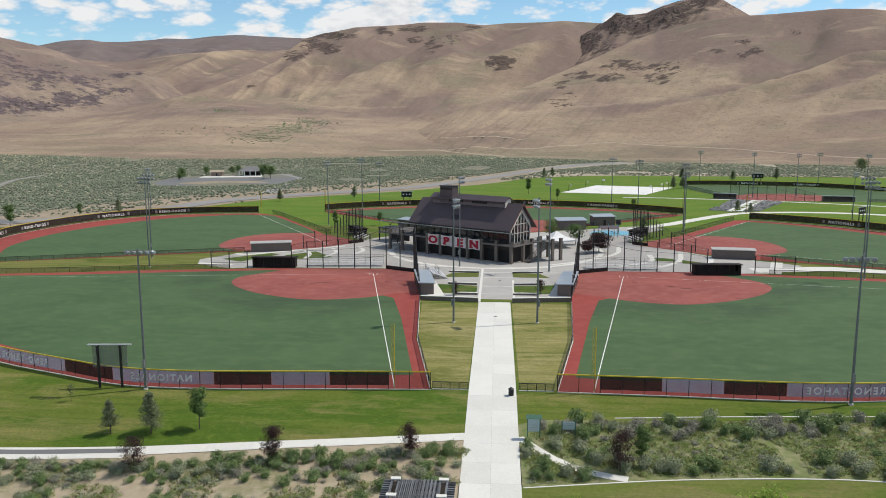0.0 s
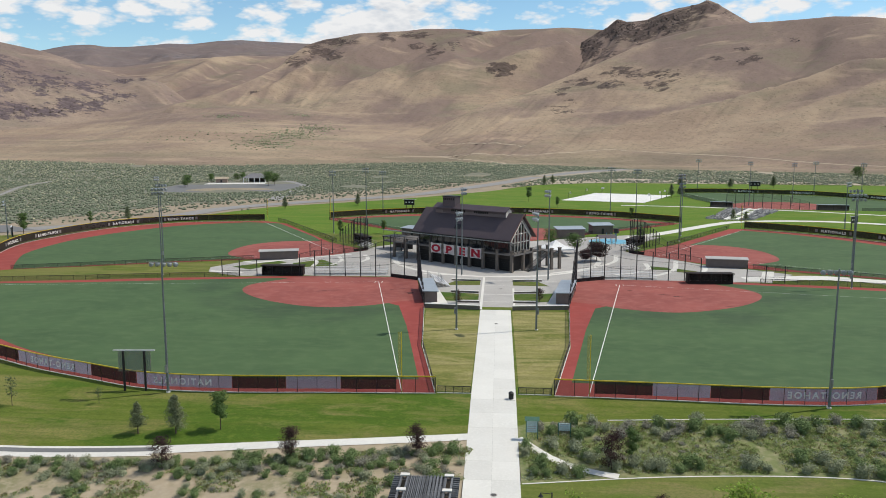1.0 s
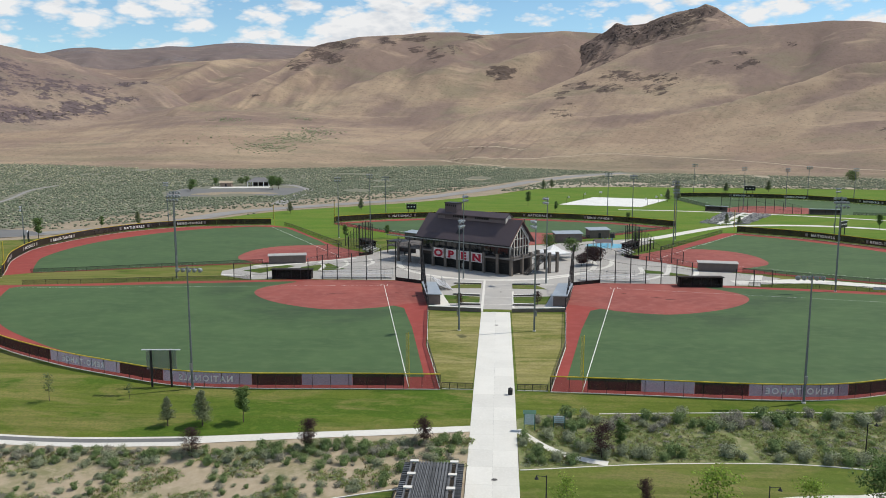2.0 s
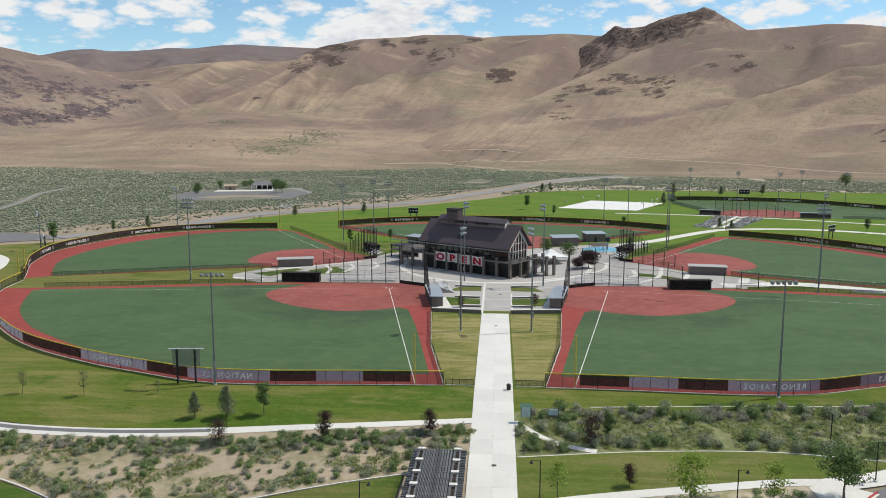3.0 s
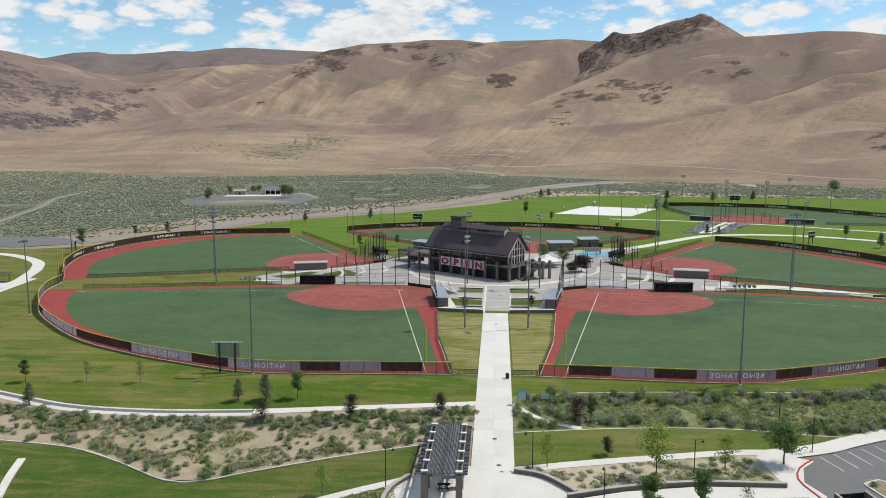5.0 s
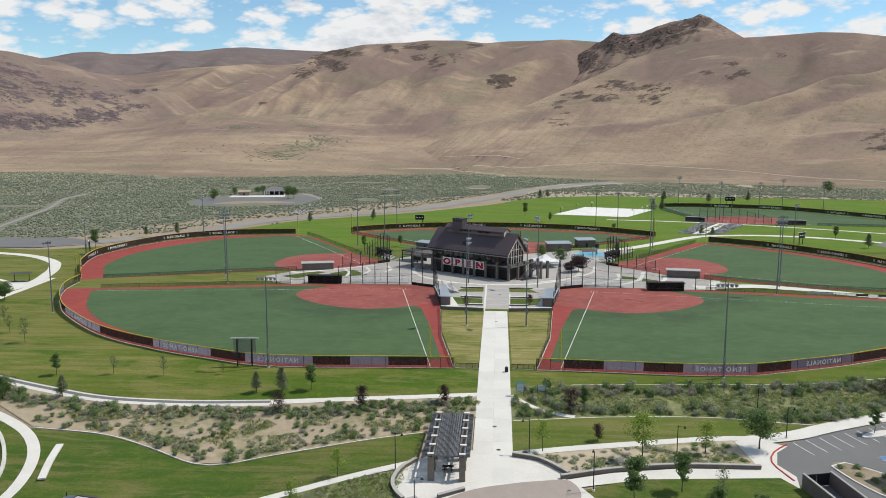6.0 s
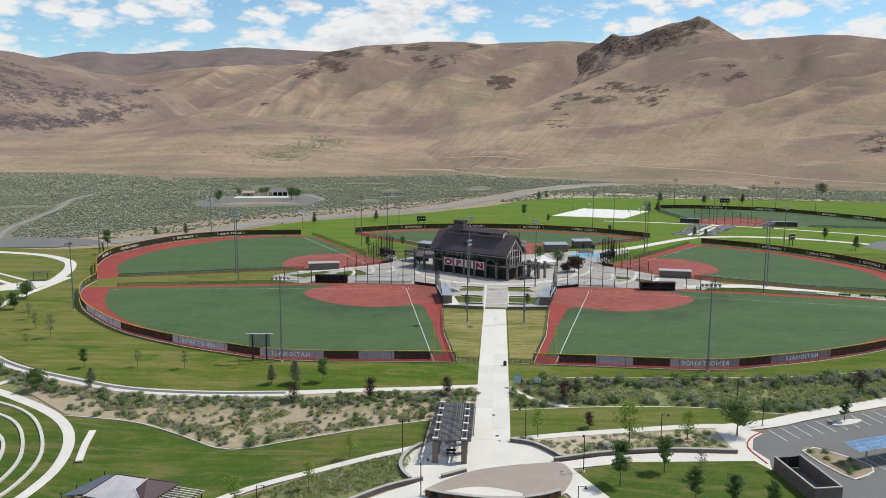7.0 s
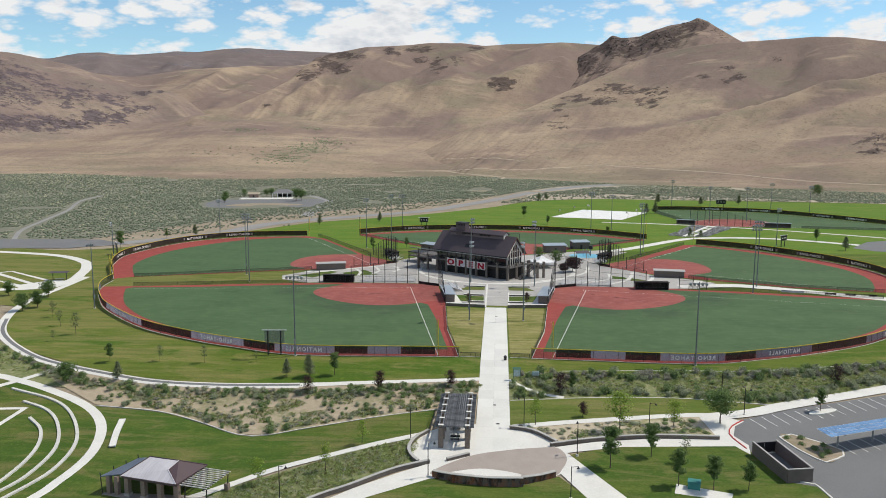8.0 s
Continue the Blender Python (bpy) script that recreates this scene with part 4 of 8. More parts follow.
LAMPHEAD = material("pale lamp housing", (0.30, 0.335, 0.36), rough=0.4, metal=0.3, bump=0)
HEAD_ME = {}


def head_mesh():
    if "h" not in HEAD_ME:
        bm = bmesh.new()
        rings = []
        for z, r in ((-0.28, 0.40), (-0.05, 0.36), (0.2, 0.2), (0.3, 0.08)):
            rings.append([bm.verts.new((r * math.cos(a * math.pi / 4), z, r * math.sin(a * math.pi / 4))) for a in range(8)])
        for r, s in zip(rings, rings[1:]):
            for i in range(8):
                bm.faces.new((r[i], r[(i + 1) % 8], s[(i + 1) % 8], s[i]))
        bm.faces.new(rings[0][::-1])
        bm.faces.new(rings[-1])
        HEAD_ME["h"] = mesh_of("floodlight", bm, LAMPHEAD)
    return HEAD_ME["h"]


def light_pole(x, y, h, face, rows=1, count=5, label="tall galvanised steel floodlight pole beside a ball field"):
    """face: the bearing in degrees to which the floodlights look."""
    th = thing("light_pole", label, "light pole", (x, y, gz(x, y)), face, group="field light poles")
    part("pole", rod((0, 0, -0.1), (0, 0, h), 0.22, 0.11, 8), POLESTEEL, th)
    part("base", rod((0, 0, 0), (0, 0, 0.2), 0.34, 0.32, 10), CONCRETE, th, "round concrete footing")
    part("control_box", boxes((-0.18, 0.18, 0.22, 0.45, 3.2, 4.4)), STEEL, th)
    for r in range(rows):
        z = h - 0.35 - 1.1 * r
        half = 0.75 * (count - 1) / 2 + 0.3
        part("crossarm", boxes((-half, half, -0.2, -0.08, z - 0.06, z + 0.06)), STEEL, th)
        for i in range(count):
            o = part("floodlight", head_mesh(), None, th)
            o.matrix_basis = pose((i - (count - 1) / 2) * 0.78 * 1.2, -0.5, z - 0.25, 35, 0, 0)
    return th


for x, y, h, f, rows, cnt in ((-53.1, 103.8, 20.3, 180, 1, 5), (44.1, 103.6, 20.3, 180, 1, 5), (-11.5, 145, 23.8, 70, 2, 3), (4.3, 145.4, 23.8, -70, 2, 3), (-94.8, 199.3, 24, 0, 2, 4), (-100.2, 213, 24, 180, 2, 4),
                             (84.8, 193, 24, 0, 2, 4), (89.9, 205.6, 24, 180, 2, 4), (-13.2, 204.3, 24, 60, 2, 3), (9.8, 198.7, 24, -60, 2, 3)):
    light_pole(x, y, h, f, rows, cnt)

# ---- clubhouse ----
BX, BY, BTURN = 0.46, 209.5, -34.7
LETTER_RED = material("dark red lettering", (0.36, 0.015, 0.035), rough=0.6, bump=0)
BANNER = lets_light(material("white banner cloth", (0.82, 0.78, 0.78), (0.78, 0.73, 0.73), rough=0.8, scale=0.8, fine=4), 0.4)
LOUVRE = material("black louvre", (0.012, 0.012, 0.012), rough=0.6, bump=0)
GABLEGREY = material("pale grey gable boarding", (0.36, 0.35, 0.345), (0.31, 0.30, 0.295), (0.40, 0.39, 0.38), rough=0.8, scale=0.6, fine=5, stretch=(1, 4, 1))
DECKWOOD = material("weathered deck boards", (0.125, 0.112, 0.105), (0.10, 0.09, 0.082), (0.155, 0.14, 0.13), rough=0.85, scale=0.6, fine=6)


def prism(pts, x0, x1):
    """A solid with the outline pts in y and z, from x0 to x1."""
    bm = bmesh.new()
    a = [bm.verts.new((x0, y, z)) for y, z in pts]
    b = [bm.verts.new((x1, y, z)) for y, z in pts]
    n = len(pts)
    bm.faces.new(a)
    bm.faces.new(b[::-1])
    for i in range(n):
        j = (i + 1) % n
        bm.faces.new((a[i], b[i], b[j], a[j]))
    bmesh.ops.recalc_face_normals(bm, faces=bm.faces[:])
    return bm


RIDGE_Y, EAVE_Z, RIDGE_Z, BAY = 6.6, 8.76, 15.65, 4.86


def roof_z(y):
    """The height of the clubhouse roof above its depth y."""
    return RIDGE_Z - abs(y - RIDGE_Y) * (RIDGE_Z - EAVE_Z) / (RIDGE_Y + 0.16)


def clubhouse():
    th = thing("clubhouse", "two-storey dark clubhouse with steep brown metal roof and gable windows", "building", (BX, BY, 0), BTURN)
    part("lower_wall", boxes((-35.4, -0.9, 1.0, 12.0, 0, 4.75)), DARKWALL, th)
    for i in range(7):
        x = -34.4 + BAY * i
        d = part("roller_door", boxes((x + 0.35, x + 3.85, 0.92, 1.0, 0.05, 3.4)), LOUVRE, th)
        part("door_rail", boxes(*[(x + 0.35, x + 3.85, 0.89, 0.92, 0.6 + 0.55 * k, 0.64 + 0.55 * k) for k in range(5)]), DARKSTEEL, d)
    deck = part("deck", boxes((-48.2, 1.0, -0.4, 12.8, 4.75, 5.0)), DECKWOOD, th, "weathered deck boards")
    part("deck_edge", boxes((-48.2, 1.0, -0.5, -0.402, 4.6, 5.06), (1.002, 1.1, -0.5, 12.8, 4.6, 5.06)), CAPSTONE_GREY, deck, "grey deck edge")
    pil = mesh_of("pillar", boxes((-0.36, 0.36, -0.36, 0.36, 0, 5.85), (-0.45, 0.45, -0.45, 0.45, 5.85, 6.0), (-0.45, 0.45, -0.45, 0.45, 0, 0.5)), STONEBLOCK)
    for i in range(10):
        part("pillar", pil, None, th).location = (-BAY * i, -0.15, 0)
    for y in (4.5, 8.8, 12.6):
        part("pillar", pil, None, th).location = (0.75, y, 0)
    for a, b in [((-48.0, -0.25), (0.8, -0.25)), ((0.85, -0.2), (0.85, 12.6)), ((-48.0, -0.2), (-48.0, 12.6))]:
        bm = bmesh.new()
        for z in (5.2, 5.4, 5.6, 5.8):
            tube(bm, (*a, z), (*b, z), 0.022, n=4)
        tube(bm, (*a, 6.02), (*b, 6.02), 0.045, n=6)
        m = round((Vector(b) - Vector(a)).length / 1.62)
        for k in range(m + 1):
            q = Vector(a).lerp(Vector(b), k / m)
            tube(bm, (q.x, q.y, 5.0), (q.x, q.y, 6.0), 0.03, n=4)
        part("railing", bm, DARKSTEEL, th)
    part("upper_wall", boxes((-35.2, -1.9, 1.6, 11.6, 5.0, 8.75)), DARKWALL, th)
    for i in range(7):
        x = -34.6 + 4.7 * i
        w = part("window", boxes((x, x + 4.1, 1.52, 1.6, 5.3, 8.4)), DARKSTEEL, th)
        for j in range(3):
            part("pane", boxes((x + 0.1 + 1.32 * j, x + 1.36 + 1.32 * j, 1.49, 1.52, 5.4, 8.3)), GLASS, w)
    # gable end: boarding under the rake, tall panes between pale posts
    part("gable_wall", prism([(1.6, 5.0), (11.6, 5.0), (11.6, roof_z(11.6) - 0.3), (RIDGE_Y, RIDGE_Z - 0.3), (1.6, roof_z(1.6) - 0.3)], -1.9, -1.6), GABLEGREY, th, "pale grey boarding of the gable")
    for j in range(6):
        y0, y1 = 2.05 + 1.53 * j, 2.05 + 1.53 * j + 1.37
        z0, z1 = roof_z(y0) - 2.1, roof_z(y1) - 2.1
        g = part("gable_window", prism([(y0, 5.1), (y1, 5.1), (y1, z1), (y0, z0)], -1.6, -1.54), GLASS, th)
        for z in (7.6, 10.0):
            if z < min(z0, z1) - 0.3:
                part("sash", prism([(y0, z), (y1, z), (y1, z + 0.16), (y0, z + 0.16)], -1.54, -1.45), TIMBER, g)
    for j in range(7):
        y = 1.97 + 1.53 * j
        part("gable_post", prism([(y - 0.12, 5.0), (y + 0.12, 5.0), (y + 0.12, roof_z(y) - 1.75), (y - 0.12, roof_z(y) - 1.75)], -1.6, -1.38), TIMBER, th)
    for s in (1, -1):
        ya, yb = (1.5, RIDGE_Y) if s == 1 else (11.7, RIDGE_Y)
        part("rake_board", prism([(ya, roof_z(ya) - 2.15), (yb, RIDGE_Z - 2.15), (yb, RIDGE_Z - 1.7), (ya, roof_z(ya) - 1.7)], -1.38, -1.22), TIMBER, th, "pale timber rake")
    # main roof
    for ya in (-0.16, 2 * RIDGE_Y + 0.16):
        r = part("roof", prism([(ya, EAVE_Z), (RIDGE_Y, RIDGE_Z), (RIDGE_Y, RIDGE_Z - 0.24), (ya, EAVE_Z - 0.24)], -36.5, -0.6), ROOF, th)
        bm = bmesh.new()
        for x in np.arange(-36.3, -0.6, 0.61):
            L = [(ya, EAVE_Z), (RIDGE_Y, RIDGE_Z), (RIDGE_Y, RIDGE_Z + 0.05), (ya, EAVE_Z + 0.05)]
            vs = [[bm.verts.new((x + dx, y, z)) for y, z in L] for dx in (-0.025, 0.025)]
            bm.faces.new((vs[0][2], vs[0][3], vs[1][3], vs[1][2]))
            bm.faces.new((vs[0][0], vs[0][1], vs[0][2], vs[0][3]))
            bm.faces.new((vs[1][3], vs[1][2], vs[1][1], vs[1][0]))
        part("standing_seams", bm, ROOF, r)
        part("fascia", prism([(ya, EAVE_Z + 0.02), (RIDGE_Y, RIDGE_Z + 0.02), (RIDGE_Y, RIDGE_Z - 0.42), (ya, EAVE_Z - 0.4)], -0.6, -0.52), FASCIA, r, "reddish brown rake fascia")
        d = -0.14 if ya < RIDGE_Y else 0.14
        part("gutter", boxes((-36.5, -0.6, min(ya, ya + d), max(ya, ya + d), EAVE_Z - 0.28, EAVE_Z - 0.06)), DARKSTEEL, r)
    # raised clerestory along the ridge
    cl = part("clerestory", prism([(5.3, 13.6), (7.9, 13.6), (7.9, 16.3), (RIDGE_Y, 17.1), (5.3, 16.3)], -31.5, -5.8), ROOF, th)
    for ya in (4.5, 8.7):
        part("clerestory_roof", prism([(ya, 16.0), (RIDGE_Y, 17.3), (RIDGE_Y, 17.14), (ya, 15.84)], -32.0, -5.2), ROOF, cl)
    part("clerestory_band", boxes((-31.5, -5.8, 5.22, 5.3, 14.35, 15.25)), GABLEGREY_DARK, cl, "dusty brown band below the louvres")
    part("clerestory_trim", prism([(5.2, 14.3), (8.0, 14.3), (8.0, 16.2), (RIDGE_Y, 17.0), (5.2, 16.2)], -5.8, -5.66), TIMBER, cl, "pale end panel")
    for x0 in (-25.4, -17.0):
        for i in range(8):
            part("louvre", boxes((x0 + 0.66 * i, x0 + 0.66 * i + 0.46, 5.12, 5.2, 15.0, 15.65)), LOUVRE, cl)
    ch = part("chimney", boxes((-28.7, -24.2, 5.2, 8.0, 14.5, 19.3)), ROOF, th)
    part("chimney_cap", boxes((-28.9, -24.0, 5.0, 8.2, 19.3, 19.5)), DARKSTEEL, ch)
    part("chimney_vent", boxes(*[(-28.5 + 0.75 * k, -28.1 + 0.75 * k, 5.12, 5.2, 18.3, 18.9) for k in range(6)]), LOUVRE, ch)
    part("skylight", prism([(1.5, roof_z(1.5) + 0.04), (2.6, roof_z(2.6) + 0.04), (2.6, roof_z(2.6) + 0.14), (1.5, roof_z(1.5) + 0.14)], -21.6, -19.4), DARKSTEEL, th)
    # posts, struts and trellis under the eave
    for i in range(10):
        x = -BAY * i
        br = part("eave_post", rod((x, -0.15, 6.0), (x, -0.15, 8.3), 0.10, n=6), DARKSTEEL, th)
        for s in (-1.1, 1.1):
            part("strut", rod((x, -0.15, 7.2), (x + s, -0.15, 8.2), 0.05, n=5), DARKSTEEL, br)
    bm = bmesh.new()
    for y in (-1.3, -0.7, -0.15):
        tube(bm, (-48.0, y, 8.3), (0.9, y, 8.3), 0.06, n=5)
    part("trellis_rail", bm, POLESTEEL, th)
    for x in np.arange(-47.8, 1.0, 1.22):
        part("trellis_rod", rod((x, -1.4, 8.38), (x, 0.1, 8.38), 0.04, n=4), POLESTEEL, th)
    return th


CAPSTONE_GREY = material("grey precast edge", (0.16, 0.15, 0.145), (0.13, 0.12, 0.115), (0.19, 0.18, 0.17), rough=0.85, scale=0.8, fine=6)
GABLEGREY_DARK = material("dusty brown metal band", (0.155, 0.13, 0.135), (0.14, 0.115, 0.12), rough=0.6, metal=0.1, scale=0.5, fine=4, bump=0.03)
FASCIA = material("reddish brown fascia", (0.13, 0.062, 0.052), rough=0.6, bump=0.02)
clubhouse()
HALL = pose(BX, BY, 0, 0, 0, BTURN)
for i, ch in enumerate("OPEN"):
    x = -BAY * (5.46 - i)
    th = thing("banner", "white cloth banner with large dark red letter on deck railing", "banner", group="letter banners on the clubhouse")
    th.matrix_basis = HALL @ pose(x, -0.72, 0, 0, 0, 0)
    low = 0.05 * (i - 1.5)
    bm = bmesh.new()
    g = [[bm.verts.new((u * 1.98, 0.05 * math.sin(3 * u + i) + 0.04 * math.cos(5 * v + 2 * u), 4.42 - low + v * 1.40 + 0.14 * u * u * v + 0.03 * math.sin(7 * u + i))) for u in np.linspace(-1, 1, 13)] for v in np.linspace(-1, 1, 7)]
    for r, s in zip(g, g[1:]):
        for a in range(12):
            bm.faces.new((r[a], r[a + 1], s[a + 1], s[a]))
    part("cloth", bm, BANNER, th)
    vs, fs = letters(ch, 2.05, 0.15)
    bm = bmesh.new()
    mv = [bm.verts.new((vx * 1.45, -0.13, 3.42 - low + vy)) for vx, vy, _ in vs]
    for f in fs:
        bm.faces.new([mv[j] for j in f])
    part("letter", bm, LETTER_RED, th, "dark red capital letter")
    # slab serifs make the letters square and heavy
    feet = {"O": (), "P": ((-0.75, 0),), "E": ((-0.5, 0), (-0.5, 1)), "N": ((-0.85, 0), (0.85, 1), (-0.85, 1))}[ch]
    if feet:
        part("letter_serif", boxes(*[(fx - 0.5, fx + 0.5, -0.14, -0.12, 3.42 - low + 1.8 * top, 3.67 - low + 1.8 * top) for fx, top in feet]), LETTER_RED, th)
    bm = bmesh.new()
    for sx in (-1.9, 1.9):
        tube(bm, (sx, 0, 5.85), (sx, 0.45, 5.95), 0.02, n=4)
    part("tie", bm, DARKSTEEL, th)


def stairs():
    """A flight that climbs from the plaza to a landing on four pillars, joined to the deck by a bridge."""
    th = thing("stairs", "dark metal stairs with handrails up to the clubhouse deck", "stairs")
    foot = Vector((4.2, 211.9, 0))
    th.matrix_basis = pose(*foot, 0, 0, 33)
    n, run, rise = 27, 0.29, 0.185
    for i in range(n):
        part("step", boxes((run * i, run * i + 0.33, -1.3, 1.3, rise * (i + 1) - 0.06, rise * (i + 1))), DECKWOOD, th)
    top = n * run
    for y in (-1.36, 1.36):
        part("stringer", rod((0, y, 0.0), (top, y, n * rise - 0.1), 0.13, n=4), DARKSTEEL, th)
        bm = bmesh.new()
        for dz in (0.55, 1.05):
            tube(bm, (0, y, dz), (top, y, n * rise + dz), 0.035, n=5)
        for i in range(0, n + 1, 4):
            tube(bm, (run * i, y, rise * i), (run * i, y, rise * i + 1.05), 0.03, n=4)
        part("handrail", bm, DARKSTEEL, th)
    part("landing", boxes((top, top + 3.2, -1.6, 4.6, n * rise - 0.25, n * rise)), DECKWOOD, th)
    part("bridge", boxes((top - 6.5, top - 0.004, 2.4, 4.6, n * rise - 0.25, n * rise)), DECKWOOD, th)
    for x, y in ((top + 0.2, -1.4), (top + 3.0, -1.4), (top + 0.2, 4.4), (top + 3.0, 4.4)):
        part("pillar", boxes((x - 0.36, x + 0.36, y - 0.36, y + 0.36, 0, 6.0), (x - 0.45, x + 0.45, y - 0.45, y + 0.45, 6.0, 6.15)), STONEBLOCK, th)
    return th


stairs()

# ---- plaza ----
plaza_line = [(-19.7, 165.6), (-24.2, 196.8), (-32.2, 201), (-57, 201), (-74, 199), (-84, 205), (-86, 212), (-78, 224), (-64, 231.5), (-50, 244), (-44, 256), (-30, 272), (-14, 271), (6, 271), (30, 284), (48, 292), (56, 285), (40, 262), (38, 250), (46, 240), (56.5, 226), (70, 217), (77, 211), (66.5, 199.5), (48.5, 198.6), (25.5, 200), (17.2, 196.8), (13.2, 165.6)]
sheet("plaza", plaza_line, PLAZA, 0.02, "grey broom-finished concrete plaza round the clubhouse", "paving")
ring = [Vector((-4 + 31 * math.cos(a), 233 + 30.4 * math.sin(a))) for a in np.linspace(radians(168), radians(372), 60)]
band("plaza_band", ring, 1.6, CONCRETE, 0.035, "pale concrete ring band in the plaza", "paving")
for a, b, w in (((-7.1, 163), (-7.1, 203), 0.6), ((0.3, 163), (0.5, 187), 0.5), ((-7, 203), (11, 205), 0.8), ((-24, 206), (-7, 203), 0.9), ((-7, 196.6), (12, 197.2), 0.35), ((-7, 190), (1, 190), 0.3), ((-7, 179.4), (1, 179.4), 0.3), ((-7, 171), (1, 171), 0.3), ((66, 199), (72, 216), 3.0), ((-84, 206), (-74, 204), 1.6)):
    band("plaza_band", V2(a, b), w, CONCRETE, 0.036, "pale concrete band across the plaza", "paving")
for poly in (((-64.1, 220.3), (-56.8, 227.5), (-49.6, 217.5), (-61.3, 213)), ((39.9, 222.6), (45.1, 220.1), (45.7, 215.8), (39.9, 216.3)), ((47.5, 218.4), (52.1, 214.4), (51.3, 210.8), (46.2, 213.1)), ((-73.5, 209), (-66, 222), (-70, 224), (-80, 213))):
    sheet("planter_lawn", poly, LAWN, 0.05, "small green lawn panel in the plaza", "lawn")
for line, w in (([(-79.2, 222.6), (-74.5, 221), (-60.6, 231.5), (-50, 238.5)], 1.8), ([(-61.2, 231), (-57.5, 222.8), (-57, 215)], 1.2), ([(-45.5, 237.5), (-43.2, 230), (-44.5, 223.5)], 1.3), ([(-52.9, 233.6), (-50.6, 226), (-52.1, 218.1)], 1.1), ([(40.1, 226.8), (39.1, 217.2), (34, 211), (28.6, 207.7)], 1.4), ([(49.9, 231.4), (46.6, 217.7), (42, 210), (37.7, 205.8)], 1.4), ([(56.3, 222.9), (54.3, 215.4), (50, 208)], 1.4), ([(33.6, 241.2), (30.8, 228.2), (21.4, 216.1), (10.8, 208.3)], 1.4)):
    band("plaza_band", spline(line, False, 1.0), w, CONCRETE, 0.062, "curved pale concrete band in the plaza", "paving")
sheet("plaza_pad", [(-18.0, 184.5), (-14.2, 166), (-18.5, 165.8), (-18.8, 174)], CONCRETE, 0.066, "white concrete apron beside a dugout", "paving")
sheet("plaza_pad", [(13.6, 190), (10.6, 184), (7.2, 166), (11.6, 165.8), (12.4, 174)], CONCRETE, 0.066, "white concrete apron beside a dugout", "paving")
for sx in (1, -1):
    fx = (lambda x: x) if sx == 1 else (lambda x: MID - x)
    for poly in (((-17, 190.2), (-7.9, 190.6), (-7.9, 196), (-14.5, 195.8)), ((-19.5, 172), (-7.9, 170.9), (-7.9, 179.8), (-18.8, 181.5))):
        sheet("planter_lawn", [(fx(x), y) for x, y in poly], LAWN, 0.05, "small green lawn panel in the plaza", "lawn")
    sheet("lawn_dry", [(fx(x), y) for x, y in ((-19.1, 161.5), (-17.2, 132.9), (-12.6, 107), (-7.4, 107), (-7.2, 161.5))], DRYLAWN, 0.03, "patchy yellowing lawn beside the walk", "lawn")
    for (x0, y0), (x1, y1), h in (((-19.6, 164.2), (-7.3, 162.8), 1.0), ((-14.8, 181.8), (-8.0, 181), 0.5), ((-15.5, 196.9), (-7.9, 196.4), 0.45), ((-13, 170.2), (-7.6, 170.2), 0.5)):
        a, b = Vector((fx(x0), y0)), Vector((fx(x1), y1))
        th = thing("seat_wall", "low grey block seat wall with a pale concrete cap", "wall", group="plaza seat walls")
        tr = Track([a, b], 1, False)
        part("wall", wall_along(tr, 0, tr.length, 0, h - 0.1, 0, 0.5), STONEBLOCK, th)
        part("cap", wall_along(tr, 0, tr.length, h - 0.1, h, 0, 0.66), CONCRETE, th, "pale concrete cap")

# ---- dugouts, stands, backstops ----
DUGROOF = material("pale blue grey metal roof", (0.36, 0.40, 0.44), (0.31, 0.35, 0.39), rough=0.5, metal=0.3, scale=0.6, fine=4)
ALU = material("aluminium bench", (0.62, 0.62, 0.63), rough=0.45, metal=0.15, bump=0.02)
BLOCKWALL = material("brown block wall", (0.155, 0.125, 0.115), (0.13, 0.105, 0.095), (0.18, 0.148, 0.135), rough=0.9, scale=0.8, fine=5, bump=0.25)


BEIGEROOF = material("pale beige metal roof", (0.44, 0.42, 0.395), (0.38, 0.36, 0.34), rough=0.55, metal=0.2, scale=0.6, fine=4)


def dugout(a, b, depth, back, label, wall=None, roof=None):
    """A dugout whose front runs from a to b; back is 1 when it lies to the left of that line."""
    a, b = Vector(a), Vector(b)
    L, ang = (b - a).length, math.degrees(math.atan2(b.y - a.y, b.x - a.x))
    th = thing("dugout", label, "dugout", (a.x, a.y, gz(a.x, a.y)), ang, group="dugouts")
    s = back
    wall, roof = wall or BLOCKWALL, roof or DUGROOF
    y = lambda p, q: (min(p * s, q * s), max(p * s, q * s))
    part("back_wall", boxes((0, L, *y(depth - 0.2, depth), 0, 2.5)), wall, th)
    for x in (0, L - 0.2):
        part("side_wall", boxes((x, x + 0.2, *y(0.3, depth - 0.2), 0, 2.5)), wall, th)
    part("front_wall", boxes((0.2, L - 0.2, *y(0.3, 0.45), 0, 0.9)), wall, th)
    part("bench", boxes((0.4, L - 0.4, *y(depth - 0.7, depth - 0.25), 0.4, 0.47)), ALU, th)
    part("roof", prism([(0.0, 2.62), (depth * s + 0.4 * s, 2.5), (depth * s + 0.4 * s, 2.66), (0.0, 2.82)], -0.3, L + 0.3), roof, th)
    for i in range(5):
        x = 0.3 + (L - 0.6) * i / 4
        part("post", rod((x, 0.15 * s, 0), (x, 0.15 * s, 2.65), 0.05, n=6), DARKSTEEL, th)
    return th


